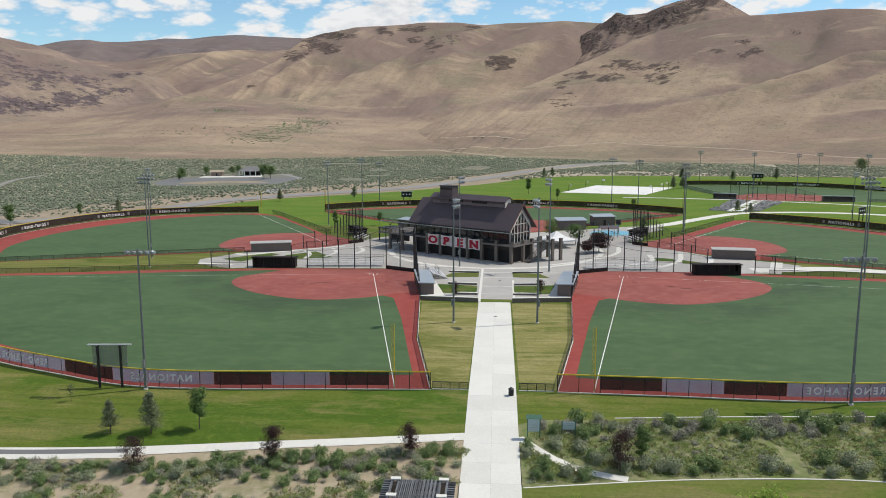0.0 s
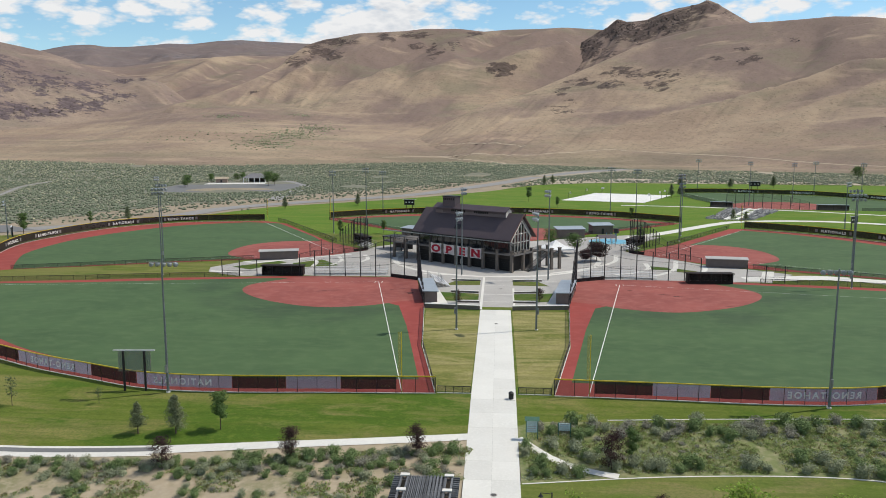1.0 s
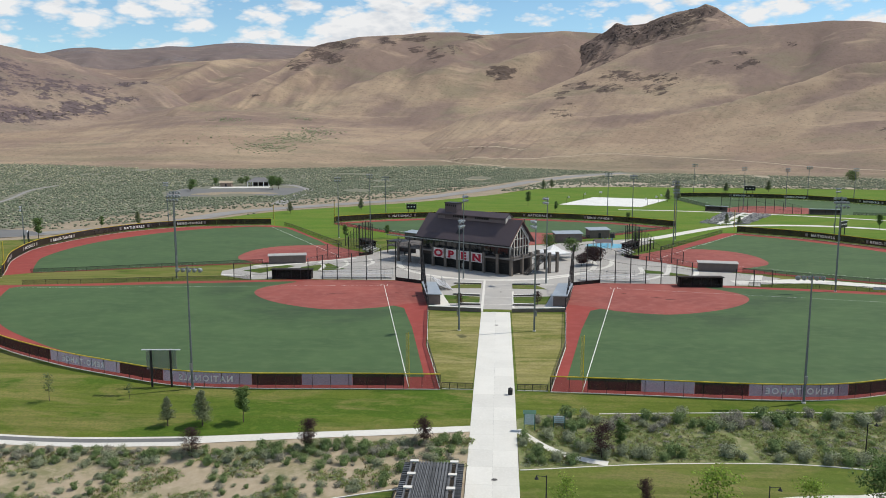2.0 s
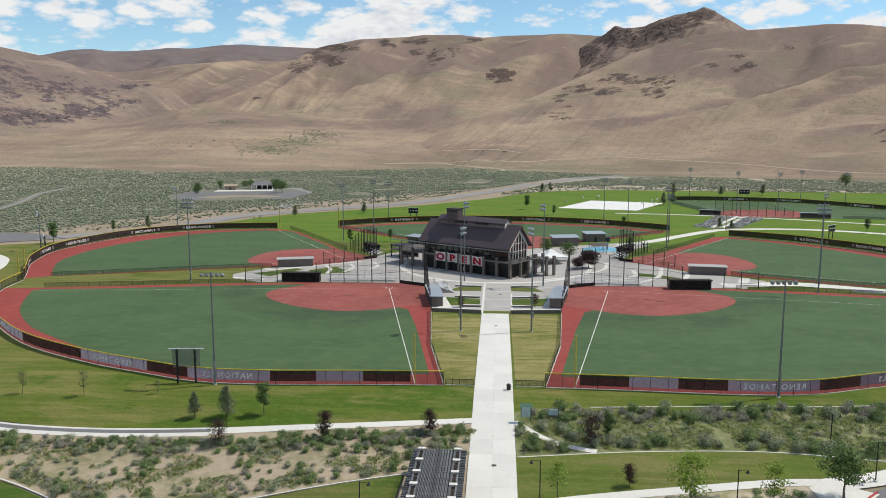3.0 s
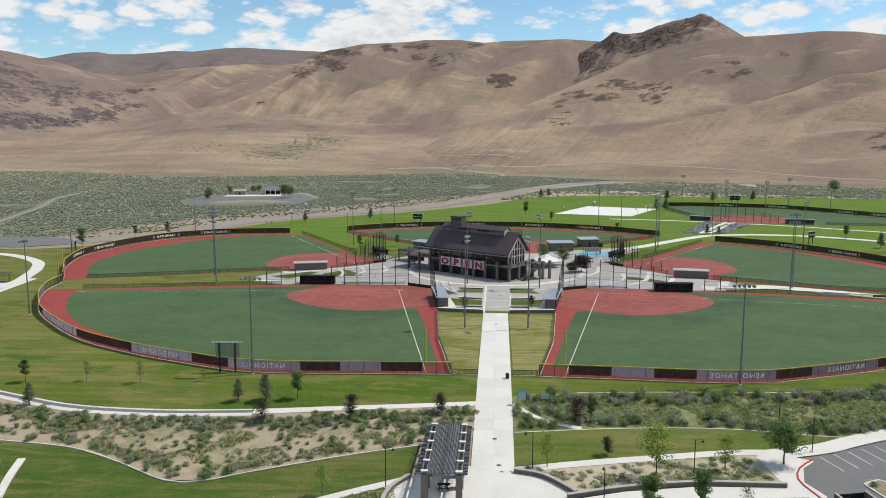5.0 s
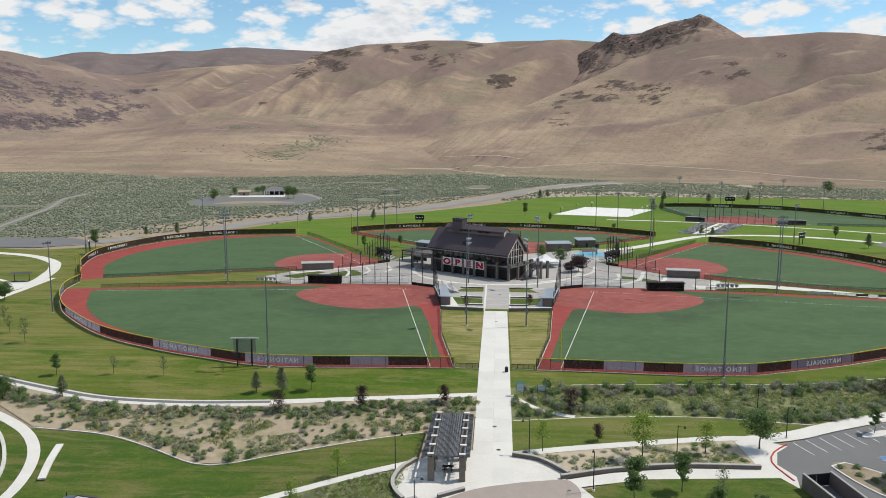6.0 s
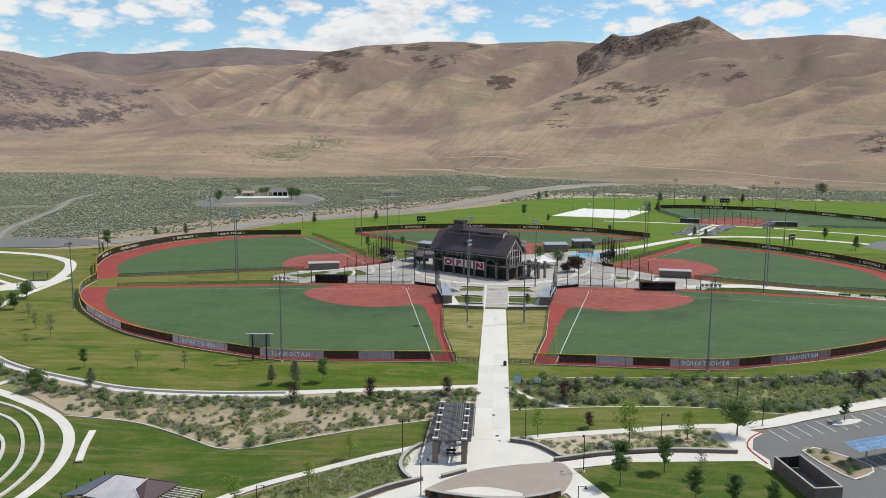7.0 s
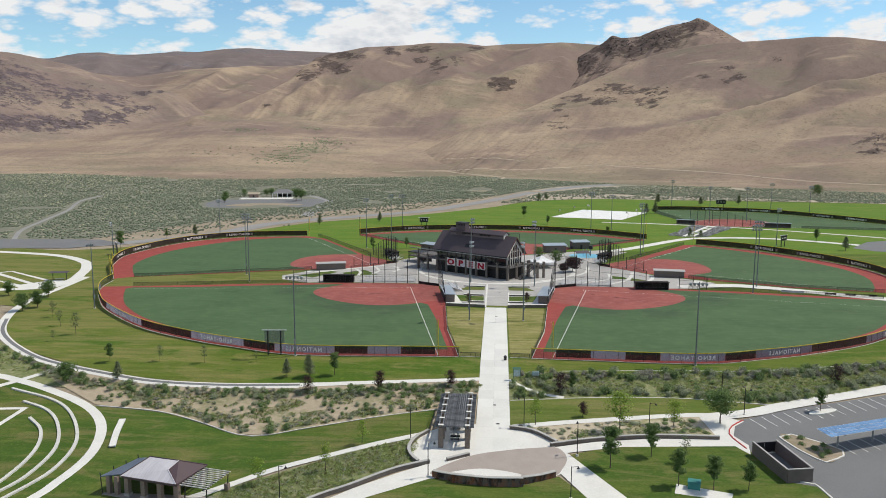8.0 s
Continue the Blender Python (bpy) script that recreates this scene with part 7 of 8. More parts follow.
GREYROOF = material("grey shingle roof", (0.20, 0.195, 0.20), (0.17, 0.165, 0.17), (0.23, 0.225, 0.23), rough=0.9, scale=0.4, fine=3)
sheet("lot_upper", [(167, 309), (173, 299), (205, 292), (250, 300), (262, 335), (215, 346), (184, 332)], ASPHALT, 0.06, "asphalt lot beyond the far field", "car park")
COURT = material("white court surface", (0.74, 0.73, 0.70), rough=0.7, scale=0.2, fine=2, bump=0.03)
sheet("ball_court", [(30.8, 436.7), (74.4, 424.2), (99, 473), (56.1, 488.7)], COURT, 0.06, "bright pale concrete basketball court", "court")
for x, y, t in ((37, 446, 110), (49, 471, 110), (60, 484, 150), (88, 452, -70), (93, 463, -70), (79, 436, -70)):
    th = thing("basketball_hoop", "basketball hoop with a white backboard at the court", "hoop", (x, y, 0.06), t, group="basketball hoops")
    part("pole", rod((0, 1.2, 0), (0, 1.2, 3.2), 0.09, n=6), DARKSTEEL, th)
    part("arm", rod((0, 1.2, 3.2), (0, 0.1, 3.4), 0.07, n=6), DARKSTEEL, th)
    b = part("backboard", boxes((-0.9, 0.9, 0, 0.06, 2.9, 4.0)), WHITE, th)
    part("rim", rod((0, -0.3, 3.05), (0, -0.3, 3.08), 0.23, n=10), REDKERB, b)
band("road_far", spline([(-420, 205), (-330, 245), (-270, 272), (-232, 281), (-205, 283), (-182, 299), (-163, 321), (-150, 347), (-140, 378), (-122, 402), (-92, 431), (-56, 466), (-30, 515), (0, 580), (24, 640), (60, 690), (110, 722)]), 12, ROADGREY, 0.06, "weathered grey road along the edge of the park", "road")
sheet("lot_edge", [(-420, 262), (-330, 292), (-262, 300), (-205, 304), (-186, 291), (-205, 274), (-240, 270), (-330, 240), (-420, 205)], ASPHALT, 0.08, "asphalt turning area beside the far road", "road")
band("road_link", spline([(-171, 592), (-156, 577), (-140, 545), (-133.5, 500), (-132, 458), (-128, 425)]), 8, ROADGREY, 0.055, "grey drive to the far car park", "road")
band("track_far", spline([(-240, 285), (-266, 335), (-282, 385), (-302, 449), (-330, 518), (-338, 567)]), 2.6, ROADGREY, 0.07, "pale dirt track through the sagebrush", "track")
sheet("lot_far", spline([(-226, 508), (-227, 541), (-211, 543), (-171, 552), (-150, 555), (-141, 538), (-140, 500), (-146, 484), (-177, 500), (-197, 477), (-215, 482)], True, 4), ASPHALT, 0.07, "small asphalt car park in the sagebrush", "car park")
sheet("lot_pad", [(-213, 546), (-171, 554.5), (-174, 569), (-215, 562)], CONCRETE, 0.09, "pale concrete apron by the far shelter", "paving")
sheet("lot_island", spline([(-205, 492), (-190, 487), (-180, 500), (-160, 497), (-150, 505), (-170, 515), (-195, 510)], True, 3), DIRT, 0.10, "scrubby island in the far car park", "island")
th = thing("restroom_building", "small tan restroom building at the far car park", "building", (-206.5, 566, 0), 10)
part("wall", boxes((-4, 4, -3, 3, 0, 3)), TANBLOCK, th)
part("roof", prism([(-3.8, 3), (0, 4.3), (3.8, 3)], -4.8, 4.8), TANROOF, th, "sandy metal roof")
part("door", boxes((-0.6, 0.6, -3.06, -3.0, 0, 2.1)), DARKSTEEL, th)
th = thing("far_shelter", "grey hip-roofed picnic shelter at the far car park", "shelter", (-184, 575, 0), 5)
bm = bmesh.new()
eave = [bm.verts.new(p) for p in ((-9, -6, 3.2), (9, -6, 3.2), (9, 6, 3.2), (-9, 6, 3.2))]
peak = [bm.verts.new(p) for p in ((-3.5, 0, 6.4), (3.5, 0, 6.4))]
for f in ((eave[0], eave[1], peak[1], peak[0]), (eave[1], eave[2], peak[1]), (eave[2], eave[3], peak[0], peak[1]), (eave[3], eave[0], peak[0]), (eave[3], eave[2], eave[1], eave[0])):
    bm.faces.new(f)
part("roof", bm, GREYROOF, th)
for x in (-8, -4, 0, 4, 8):
    for y in (-5, 5):
        part("post", boxes((x - 0.25, x + 0.25, y - 0.25, y + 0.25, 0, 3.2)), PALETEXT, th)
part("back_wall", boxes((-6, 6, 4.0, 4.3, 0, 2.6)), DARKWALL, th)
th = thing("park_shelter", "dark-roofed bench shelter beside the loop walk", "shelter", (-165.5, 196, 0), 10)
part("roof", prism([(-1.8, 2.9), (0, 3.3), (1.8, 2.9), (0, 3.1)], -3.4, 3.4), ROOF, th)
for x in (-2.4, 2.4):
    part("post", rod((x, 0, 0), (x, 0, 3.1), 0.12, n=6), DARKSTEEL, th)
part("bench", boxes((-1.5, 1.5, -0.3, 0.2, 0.4, 0.5)), ALU, th)

# ---- plain beyond the park ----
SCRUB = material("sagebrush plain", (0.185, 0.180, 0.130), (0.138, 0.146, 0.100), (0.26, 0.235, 0.175), rough=0.95, scale=0.02, fine=0.25, bump=0.4, depth=0.2)
TRACKDUST = material("trodden dusty track", (0.44, 0.355, 0.265), (0.38, 0.30, 0.22), (0.48, 0.395, 0.30), rough=0.95, scale=0.03, fine=0.3, bump=0.2, depth=0.2)
SANDSTRIP = material("pale sandy ground", (0.40, 0.335, 0.265), (0.30, 0.265, 0.185), (0.47, 0.40, 0.325), rough=0.95, scale=0.03, fine=0.3, bump=0.3, depth=0.2)


def ring_sheet(name, az0, az1, near, far, mat, dz, label):
    """A stretch of open land between two distances, by bearing from the walk's end."""
    azs = np.arange(az0, az1 + 0.01, 1.0)
    bm, rows = bmesh.new(), []
    for az in azs:
        a, b = near(az), far(az)
        rows.append([])
        for k in range(13):
            r = a + (b - a) * k / 12
            x, y = EYE_X + r * math.sin(radians(az)), EYE_Y + r * math.cos(radians(az))
            rows[-1].append(bm.verts.new((x, y, gz(x, y) + dz)))
    for p, q in zip(rows, rows[1:]):
        for k in range(12):
            bm.faces.new((p[k], q[k], q[k + 1], p[k + 1]))
    bmesh.ops.recalc_face_normals(bm, faces=bm.faces[:])
    if sum(f.normal.z for f in bm.faces) < 0:
        bmesh.ops.reverse_faces(bm, faces=bm.faces[:])
    return setting(name, bm, mat, label, "open land")


def edge_r(az):
    return float(np.interp(az, (-60, -33, -23, -4, 3, 10, 25, 60), (960, 960, 940, 905, 850, 815, 805, 805)))


ring_sheet("scrubland", -60, 60, lambda az: float(np.interp(az, (-60, -40, -31.6, -27.4, -23.2, -18.8, -13, -7.4, -0.6, 4, 60), (340, 380, 434, 446, 480, 514, 550, 600, 688, 790, 1e3))), lambda az: max(edge_r(az), float(np.interp(az, (0, 4, 60), (0, 800.5, 1000.5)))), SCRUB, 0.0, "plain of grey-green sagebrush")
ring_sheet("grassland", -60, 60, edge_r, lambda az: 1150, HILL, 0.03, "dry tan grass plain below the hills")
ring_sheet("sandy_strip", 2, 60, lambda az: 540, edge_r, SANDSTRIP, -0.05, "strip of pale sandy ground behind the park")
from mathutils.bvhtree import BVHTree
SLOPES = BVHTree.FromPolygons(HILL_V, HILL_F)


def slope_z(x, y):
    """The height of the open land: the plain or the hillside over it."""
    hit = SLOPES.ray_cast(Vector((x, y, 900)), Vector((0, 0, -1)))[0]
    return max(gz(x, y) + 0.03, hit.z if hit else -99)


def hill_track(pts, w, label):
    line = spline(pts, False, 6)
    bm, rows = bmesh.new(), []
    for c in zip(*[offset(line, o * w) for o in (-0.5, -0.25, 0, 0.25, 0.5)]):
        rows.append([bm.verts.new((p.x, p.y, slope_z(p.x, p.y) + (0.35 if 0 < i < 4 else 0.05))) for i, p in enumerate(c)])
    for r, q in zip(rows, rows[1:]):
        for i in range(4):
            bm.faces.new((r[i], r[i + 1], q[i + 1], q[i]))
    return setting("hill_track", bm, TRACKDUST, label, "track")


for pts, w in (([(-125, 818), (-68, 832), (11, 830), (60, 838), (108, 849), (136, 837), (187, 810), (233, 784), (299, 731), (362, 701), (430, 670)], 2.6), ([(-68, 834), (-33, 804), (-4, 793), (2, 782), (-11, 759)], 3.0), ([(-73, 908), (-48, 898), (-12, 881), (27, 877)], 3)):
    hill_track(pts, w, "pale dirt track across the dry grass")

# ---- plants ----
rnd = random.Random(7)
SAGE = lets_light(material("sagebrush leaves", (0.300, 0.322, 0.205), (0.228, 0.258, 0.152), (0.38, 0.40, 0.275), rough=0.9, scale=0.5, fine=2, bump=0, island=0.2), 0.2)
GREENBUSH = lets_light(material("green shrub leaves", (0.185, 0.250, 0.095), (0.130, 0.195, 0.070), (0.25, 0.30, 0.135), rough=0.85, scale=0.5, fine=2, bump=0, island=0.2), 0.2)
GREYBUSH = lets_light(material("grey shrub twigs", (0.285, 0.275, 0.215), (0.22, 0.215, 0.165), (0.36, 0.345, 0.28), rough=0.9, scale=0.5, fine=2, bump=0, island=0.2), 0.2)
TUFT = lets_light(material("dry grass tufts", (0.29, 0.255, 0.125), (0.20, 0.205, 0.08), (0.39, 0.34, 0.20), rough=0.95, scale=0.1, fine=1, bump=0, island=0.35), 0.55)
LEAF = lets_light(material("tree leaves", (0.120, 0.190, 0.055), (0.080, 0.145, 0.040), (0.18, 0.25, 0.085), rough=0.75, scale=0.6, fine=3, bump=0, island=0.3), 0.3)
PINE = lets_light(material("pine needles", (0.185, 0.215, 0.110), (0.135, 0.165, 0.082), (0.27, 0.29, 0.18), rough=0.85, scale=0.6, fine=3, bump=0, island=0.3), 0.3)
LIME = lets_light(material("yellow green leaves", (0.230, 0.330, 0.050), (0.17, 0.27, 0.040), (0.30, 0.39, 0.08), rough=0.75, scale=0.6, fine=3, bump=0, island=0.35), 0.5)
PLUM = lets_light(material("dark red leaves", (0.068, 0.036, 0.036), (0.045, 0.025, 0.025), (0.105, 0.060, 0.054), rough=0.75, scale=0.6, fine=3, bump=0, island=0.4), 0.45)
PALELEAF = lets_light(material("pale sparse leaves", (0.155, 0.195, 0.095), (0.115, 0.155, 0.07), (0.21, 0.245, 0.13), rough=0.8, scale=0.6, fine=3, bump=0, island=0.35), 0.5)
TUFTGREEN = lets_light(material("green tufts", (0.270, 0.330, 0.115), (0.200, 0.265, 0.085), (0.36, 0.40, 0.17), rough=0.95, scale=0.2, fine=1.5, bump=0, island=0.35), 0.5)
SLOPEBRUSH = material("pale green slope brush", (0.235, 0.255, 0.150), (0.19, 0.205, 0.115), (0.29, 0.30, 0.19), rough=0.95, scale=0.02, fine=0.3, bump=0, island=0.3)
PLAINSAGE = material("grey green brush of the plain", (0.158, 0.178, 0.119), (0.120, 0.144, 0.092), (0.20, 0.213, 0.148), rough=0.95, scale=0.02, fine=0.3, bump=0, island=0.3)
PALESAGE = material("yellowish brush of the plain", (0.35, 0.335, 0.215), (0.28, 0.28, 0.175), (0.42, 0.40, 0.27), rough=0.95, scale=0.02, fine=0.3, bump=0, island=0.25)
BARK = material("grey brown bark", (0.11, 0.085, 0.065), (0.08, 0.06, 0.045), (0.15, 0.12, 0.095), rough=0.95, scale=2, fine=14, bump=0.4)


def leaf_quads(centres, size, rng):
    """Small leaves that face outwards, each turned a little its own way. centres: place, scale, outward direction."""
    vs, fs = [], []
    for c, k, d in centres:
        nrm = (d + Vector((rng.gauss(0, 0.5), rng.gauss(0, 0.5), rng.gauss(0, 0.5)))).normalized()
        a = nrm.cross(Vector((rng.gauss(0, 1), rng.gauss(0, 1), rng.gauss(0, 1)))).normalized()
        b = nrm.cross(a)
        L, W = size * k * rng.uniform(0.7, 1.35), size * k * rng.uniform(0.35, 0.6)
        o = len(vs)
        vs += [c - a * L * 0.5, c + b * W, c + a * L * 0.5, c - b * W]
        fs.append((o, o + 1, o + 2, o + 3))
    return vs, fs


def raw_mesh(name, vs, fs, mats, slots=None):
    me = bpy.data.meshes.new(name)
    me.from_pydata([tuple(v) for v in vs], [], fs)
    for m in mats:
        me.materials.append(m)
    if slots:
        me.polygons.foreach_set("material_index", slots)
    return me


def shrub_mesh(seed, mat, n=640, w=0.75, h=0.95, size=0.102, upright=0.4):
    rng = random.Random(seed)
    lobes = [(Vector((rng.uniform(-w, w) * 0.55, rng.uniform(-w, w) * 0.55, h * rng.uniform(0.35, 0.62))), rng.uniform(0.45, 0.75)) for _ in range(6)]
    pts = []
    for _ in range(n):
        c, r = rng.choice(lobes)
        d = Vector((rng.gauss(0, 1), rng.gauss(0, 1), rng.gauss(0, 1) + upright)).normalized() * r * rng.uniform(0.4, 1.08)
        p = c + Vector((d.x * w, d.y * w, d.z * h * 0.7))
        pts.append((Vector((p.x, p.y, max(0.04, p.z))), 1.0, (d.normalized() + Vector((p.x, p.y, p.z)) * 0.6 + Vector((0, 0, 0.5))).normalized()))
    vs, fs = leaf_quads(pts, size, rng)
    # a dense dark heart, so that the ground does not show through
    o = len(vs)
    ring = 7
    for k in range(3):
        for i in range(ring):
            a = 2 * math.pi * i / ring
            rr = (0.46, 0.48, 0.26)[k] * w * rng.uniform(0.85, 1.15)
            vs.append(Vector((rr * math.cos(a), rr * math.sin(a), (0.0, 0.34, 0.58)[k] * h)))
    vs.append(Vector((0, 0, h * 0.66)))
    for k in range(2):
        for i in range(ring):
            j = (i + 1) % ring
            fs.append((o + k * ring + i, o + k * ring + j, o + (k + 1) * ring + j, o + (k + 1) * ring + i))
    for i in range(ring):
        fs.append((o + 2 * ring + i, o + 2 * ring + (i + 1) % ring, o + 3 * ring))
    return raw_mesh("shrub", vs, fs, [mat])


SHRUBS = {"sage": [shrub_mesh(s, SAGE) for s in (1, 2, 3)], "green": [shrub_mesh(s, GREENBUSH, 640, 0.8, 1.0, 0.105, 0.9) for s in (4, 5, 6)], "grey": [shrub_mesh(s, GREYBUSH, 560, 0.7, 0.9, 0.098, 0.5) for s in (7, 8)]}
SHRUB_LABEL = {"sage": "rounded grey-green sagebrush in sandy soil", "green": "leafy green shrub in the planting bed", "grey": "dry grey-brown twiggy shrub in sandy soil"}


LOOSE_V, LOOSE_F, LOOSE_M = [], [], []


def shrub(kind, x, y, w, h, small=False):
    me = rnd.choice(SHRUBS[kind])
    m = pose(x, y, gz(x, y) - 0.05, 0, 0, rnd.uniform(0, 360)) @ Matrix.Diagonal((w, w, h, 1))
    if small:
        o = len(LOOSE_V)
        LOOSE_V.extend(m @ v.co for v in me.vertices)
        LOOSE_F.extend(tuple(o + i for i in p.vertices) for p in me.polygons)
        LOOSE_M.extend([("sage", "green", "grey").index(kind)] * len(me.polygons))
        return None
    ob = new("shrub", me)
    ob.matrix_basis = m
    return tagged(ob, SHRUB_LABEL[kind], "shrub", "shrubs in the beds")


def inside(p, poly):
    x, y, c = p[0], p[1], False
    for (x0, y0), (x1, y1) in zip(poly, poly[1:] + poly[:1]):
        if (y0 > y) != (y1 > y) and x < (x1 - x0) * (y - y0) / (y1 - y0) + x0:
            c = not c
    return c


def scatter(poly, n, gap, tries=40):
    xs, ys = [p[0] for p in poly], [p[1] for p in poly]
    out = []
    for _ in range(n * tries):
        p = (rnd.uniform(min(xs), max(xs)), rnd.uniform(min(ys), max(ys)))
        if inside(p, poly) and all((p[0] - q[0]) ** 2 + (p[1] - q[1]) ** 2 > gap * gap for q in out):
            out.append(p)
            if len(out) >= n:
                break
    return out


BED_L = [tuple(p) for p in offset(spline(WALK_L[:8], False, 8), 2.6)] + [(-104, 86), (-97, 80.5), (-89, 75.5), (-74.1, 72.6), (-63.9, 68.2), (-53.8, 62.6), (-48.1, 62.6), (-42, 65), (-30.2, 68.7), (-15.3, 74.2), (-8.4, 75.5)]
BED_R = [(0.6, 93.5), (6, 96), (20, 97), (40, 98.6), (62, 100.4), (92, 108), (125, 113), (118, 110), (80, 92.5), (62, 84), (55, 81.2), (49, 81.9), (35.5, 83.6), (17.5, 82.6), (13, 82), (4, 86.5)]
BED_R2 = [(0.3, 90), (2.6, 85.3), (8, 81.3), (0.3, 80)]
BED_S = [(1, 66.2), (10, 68.2 - 2), (21.9, 69.2), (35.5, 71.6), (37.6, 64.5), (26, 63.4), (15.1, 61.2), (8, 59.6), (3.6, 64)]
BED_LOW = [(-17.5, 59.4), (-31.6, 51), (-46.3, 41), (-56, 30), (-42, 29), (-33, 36.6), (-27.3, 40.2), (-20.5, 46.6), (-18.8, 50)]
BED_FAR_L = [(-109, 88), (-112, 94.5), (-124, 101.5), (-138, 113), (-150, 127), (-160, 146), (-178, 146), (-190, 92), (-150, 96), (-118, 89.5)]
BEDSOIL = material("planting bed soil", (0.355, 0.290, 0.202), (0.205, 0.195, 0.100), (0.425, 0.355, 0.258), rough=0.95, scale=0.12, fine=0.9, bump=0.5, depth=0.1, ramp=(0.36, 0.50))
SANDSOIL = material("pale sandy bed", (0.43, 0.365, 0.262), (0.27, 0.25, 0.13), (0.50, 0.43, 0.32), rough=0.95, scale=0.16, fine=0.9, bump=0.4, depth=0.1, ramp=(0.34, 0.46))
GREENSOIL = material("overgrown bed soil", (0.190, 0.205, 0.085), (0.125, 0.160, 0.050), (0.32, 0.280, 0.175), rough=0.95, scale=0.14, fine=0.8, bump=0.5, depth=0.1, ramp=(0.38, 0.6))
for nm, poly, m in (("bed_left", [tuple(p) for p in offset(spline(WALK_L[:8], False, 8), 0.2)] + [(-104, 84.5), (-97, 79.6), (-89, 74), (-74.1, 71.6), (-63.9, 67.1), (-53.8, 61.5), (-48.1, 61.5), (-42, 63.9), (-30.2, 67.7), (-15.3, 73.2), (-7.4, 75)], BEDSOIL), ("bed_right", [(-0.5, 96), (6, 97), (20, 98.2), (40, 99.4), (62, 101.2), (92, 109), (125, 114.5), (118, 110), (80, 91.8), (58, 81.8), (55, 80.4), (49, 81.1), (35.5, 82.8), (17.5, 81.8), (-0.4, 79)], GREENSOIL),
                    ("bed_slope", [(-0.5, 64.9), (10, 67.2), (21.9, 69.8), (38.3, 73.6), (39.8, 64), (39.8, 62.4), (26, 62.4), (15.1, 60.2), (7.2, 57.6), (8.5, 58.4), (3.8, 63.6)], SANDSOIL), ("bed_lower", [(-16.4, 60.5), (-31.6, 51.6), (-46.8, 41.4), (-60, 28), (-44, 25), (-33, 35.6), (-27.3, 39.4), (-20.5, 45.6), (-17.2, 48.6), (-19.4, 54)], GREENSOIL), ("bed_far", [(-96, 81), (-104, 92), (-112, 96), (-125, 103.5), (-139, 115), (-152, 130), (-160, 152), (-240, 152), (-240, 92), (-150, 92), (-118, 87), (-108, 83)], GREENSOIL)):
    sheet(nm, poly, m, -0.01, "planting bed of sandy soil and low growth", "bed")
# taller shrubs stand along the walk and the kerb, low ones between
EDGE_L = spline(WALK_L[:8], False, 6)
for x, y in scatter(BED_L, 300, 1.25):
    away = min((Vector((x, y)) - Vector(q)).length for q in EDGE_L)
    low = min((Vector((x, y)) - p).length for p in KERB_L)
    k = rnd.random()
    if away > 6.5 and low > 5 and noise.noise((x / 7, y / 7, 3.0)) < 0.10:
        continue
    kind = "green" if (away < 6.5 and k < 0.5) or k < 0.25 else ("sage" if k < 0.75 else "grey")
    s = rnd.uniform(0.7, 1.4) * (1.12 if away < 6.5 else 0.8)
    shrub(kind, x, y, s, s * rnd.uniform(0.7, 1.05) * (1.2 if kind == "green" else 0.9), s < 1.1)
for x, y in scatter([(-8, 87.5), (-45, 82.6), (-45, 78.5), (-22, 78), (-8, 77)], 60, 1.3):
    s = rnd.uniform(0.8, 1.5)
    shrub(rnd.choice(("green", "green", "sage", "grey")), x, y, s, s * rnd.uniform(0.7, 1.0), s < 1.2)
for x, y in scatter([(-45, 83), (-64, 82), (-92, 85), (-110, 91), (-108, 87), (-90, 81), (-64, 78.4), (-45, 79.6)], 60, 1.3):
    s = rnd.uniform(0.8, 1.5)
    shrub(rnd.choice(("sage", "green", "sage", "grey")), x, y, s, s * rnd.uniform(0.7, 1.0), s < 1.2)
for p in KERB_L[1::2]:
    if rnd.random() < 0.8:
        s = rnd.uniform(0.8, 1.7)
        shrub(rnd.choice(("green", "sage", "sage")), p.x + rnd.uniform(-0.6, 0.6), p.y + rnd.uniform(0.9, 1.9), s, s * rnd.uniform(0.9, 1.3))
TOP_R = spline([(0.6, 93.5), (6, 96), (20, 97), (40, 98.6), (62, 100.4), (92, 108), (125, 113)], False, 4)
LOW_R = spline([(4, 86.5), (13, 82), (17.5, 82.6), (35.5, 83.6), (49, 81.9), (55, 81.2), (62, 84), (80, 92.5), (118, 110)], False, 4)
for x, y in scatter(BED_R, 300, 1.25):
    top, low = (min((Vector((x, y)) - p).length for p in q) for q in (TOP_R, LOW_R))
    k = rnd.random()
    if top > 5.0 and low > 3.6:
        if k > 0.42:
            continue
        s = rnd.uniform(0.6, 1.1)
        shrub("green" if k < 0.24 else "grey", x, y, s, s * 0.7, True)
        continue
    kind = ("sage" if k < 0.45 else ("grey" if k < 0.75 else "green")) if top < 5.0 else ("sage" if k < 0.7 else "green")
    s = rnd.uniform(1.0, 1.9)
    shrub(kind, x, y, s, s * rnd.uniform(0.85, 1.15))
for x, y in scatter(BED_R2, 9, 1.4) + scatter(BED_FAR_L, 70, 1.9):
    s = rnd.uniform(0.9, 1.5)
    shrub(rnd.choice(("green", "green", "sage")), x, y, s, s * 1.1, x < -135)
for x, y in scatter(BED_S, 46, 1.5):
    s = rnd.uniform(0.8, 1.5)
    shrub(rnd.choice(("green", "sage", "grey")), x, y, s, s * 0.35, True)
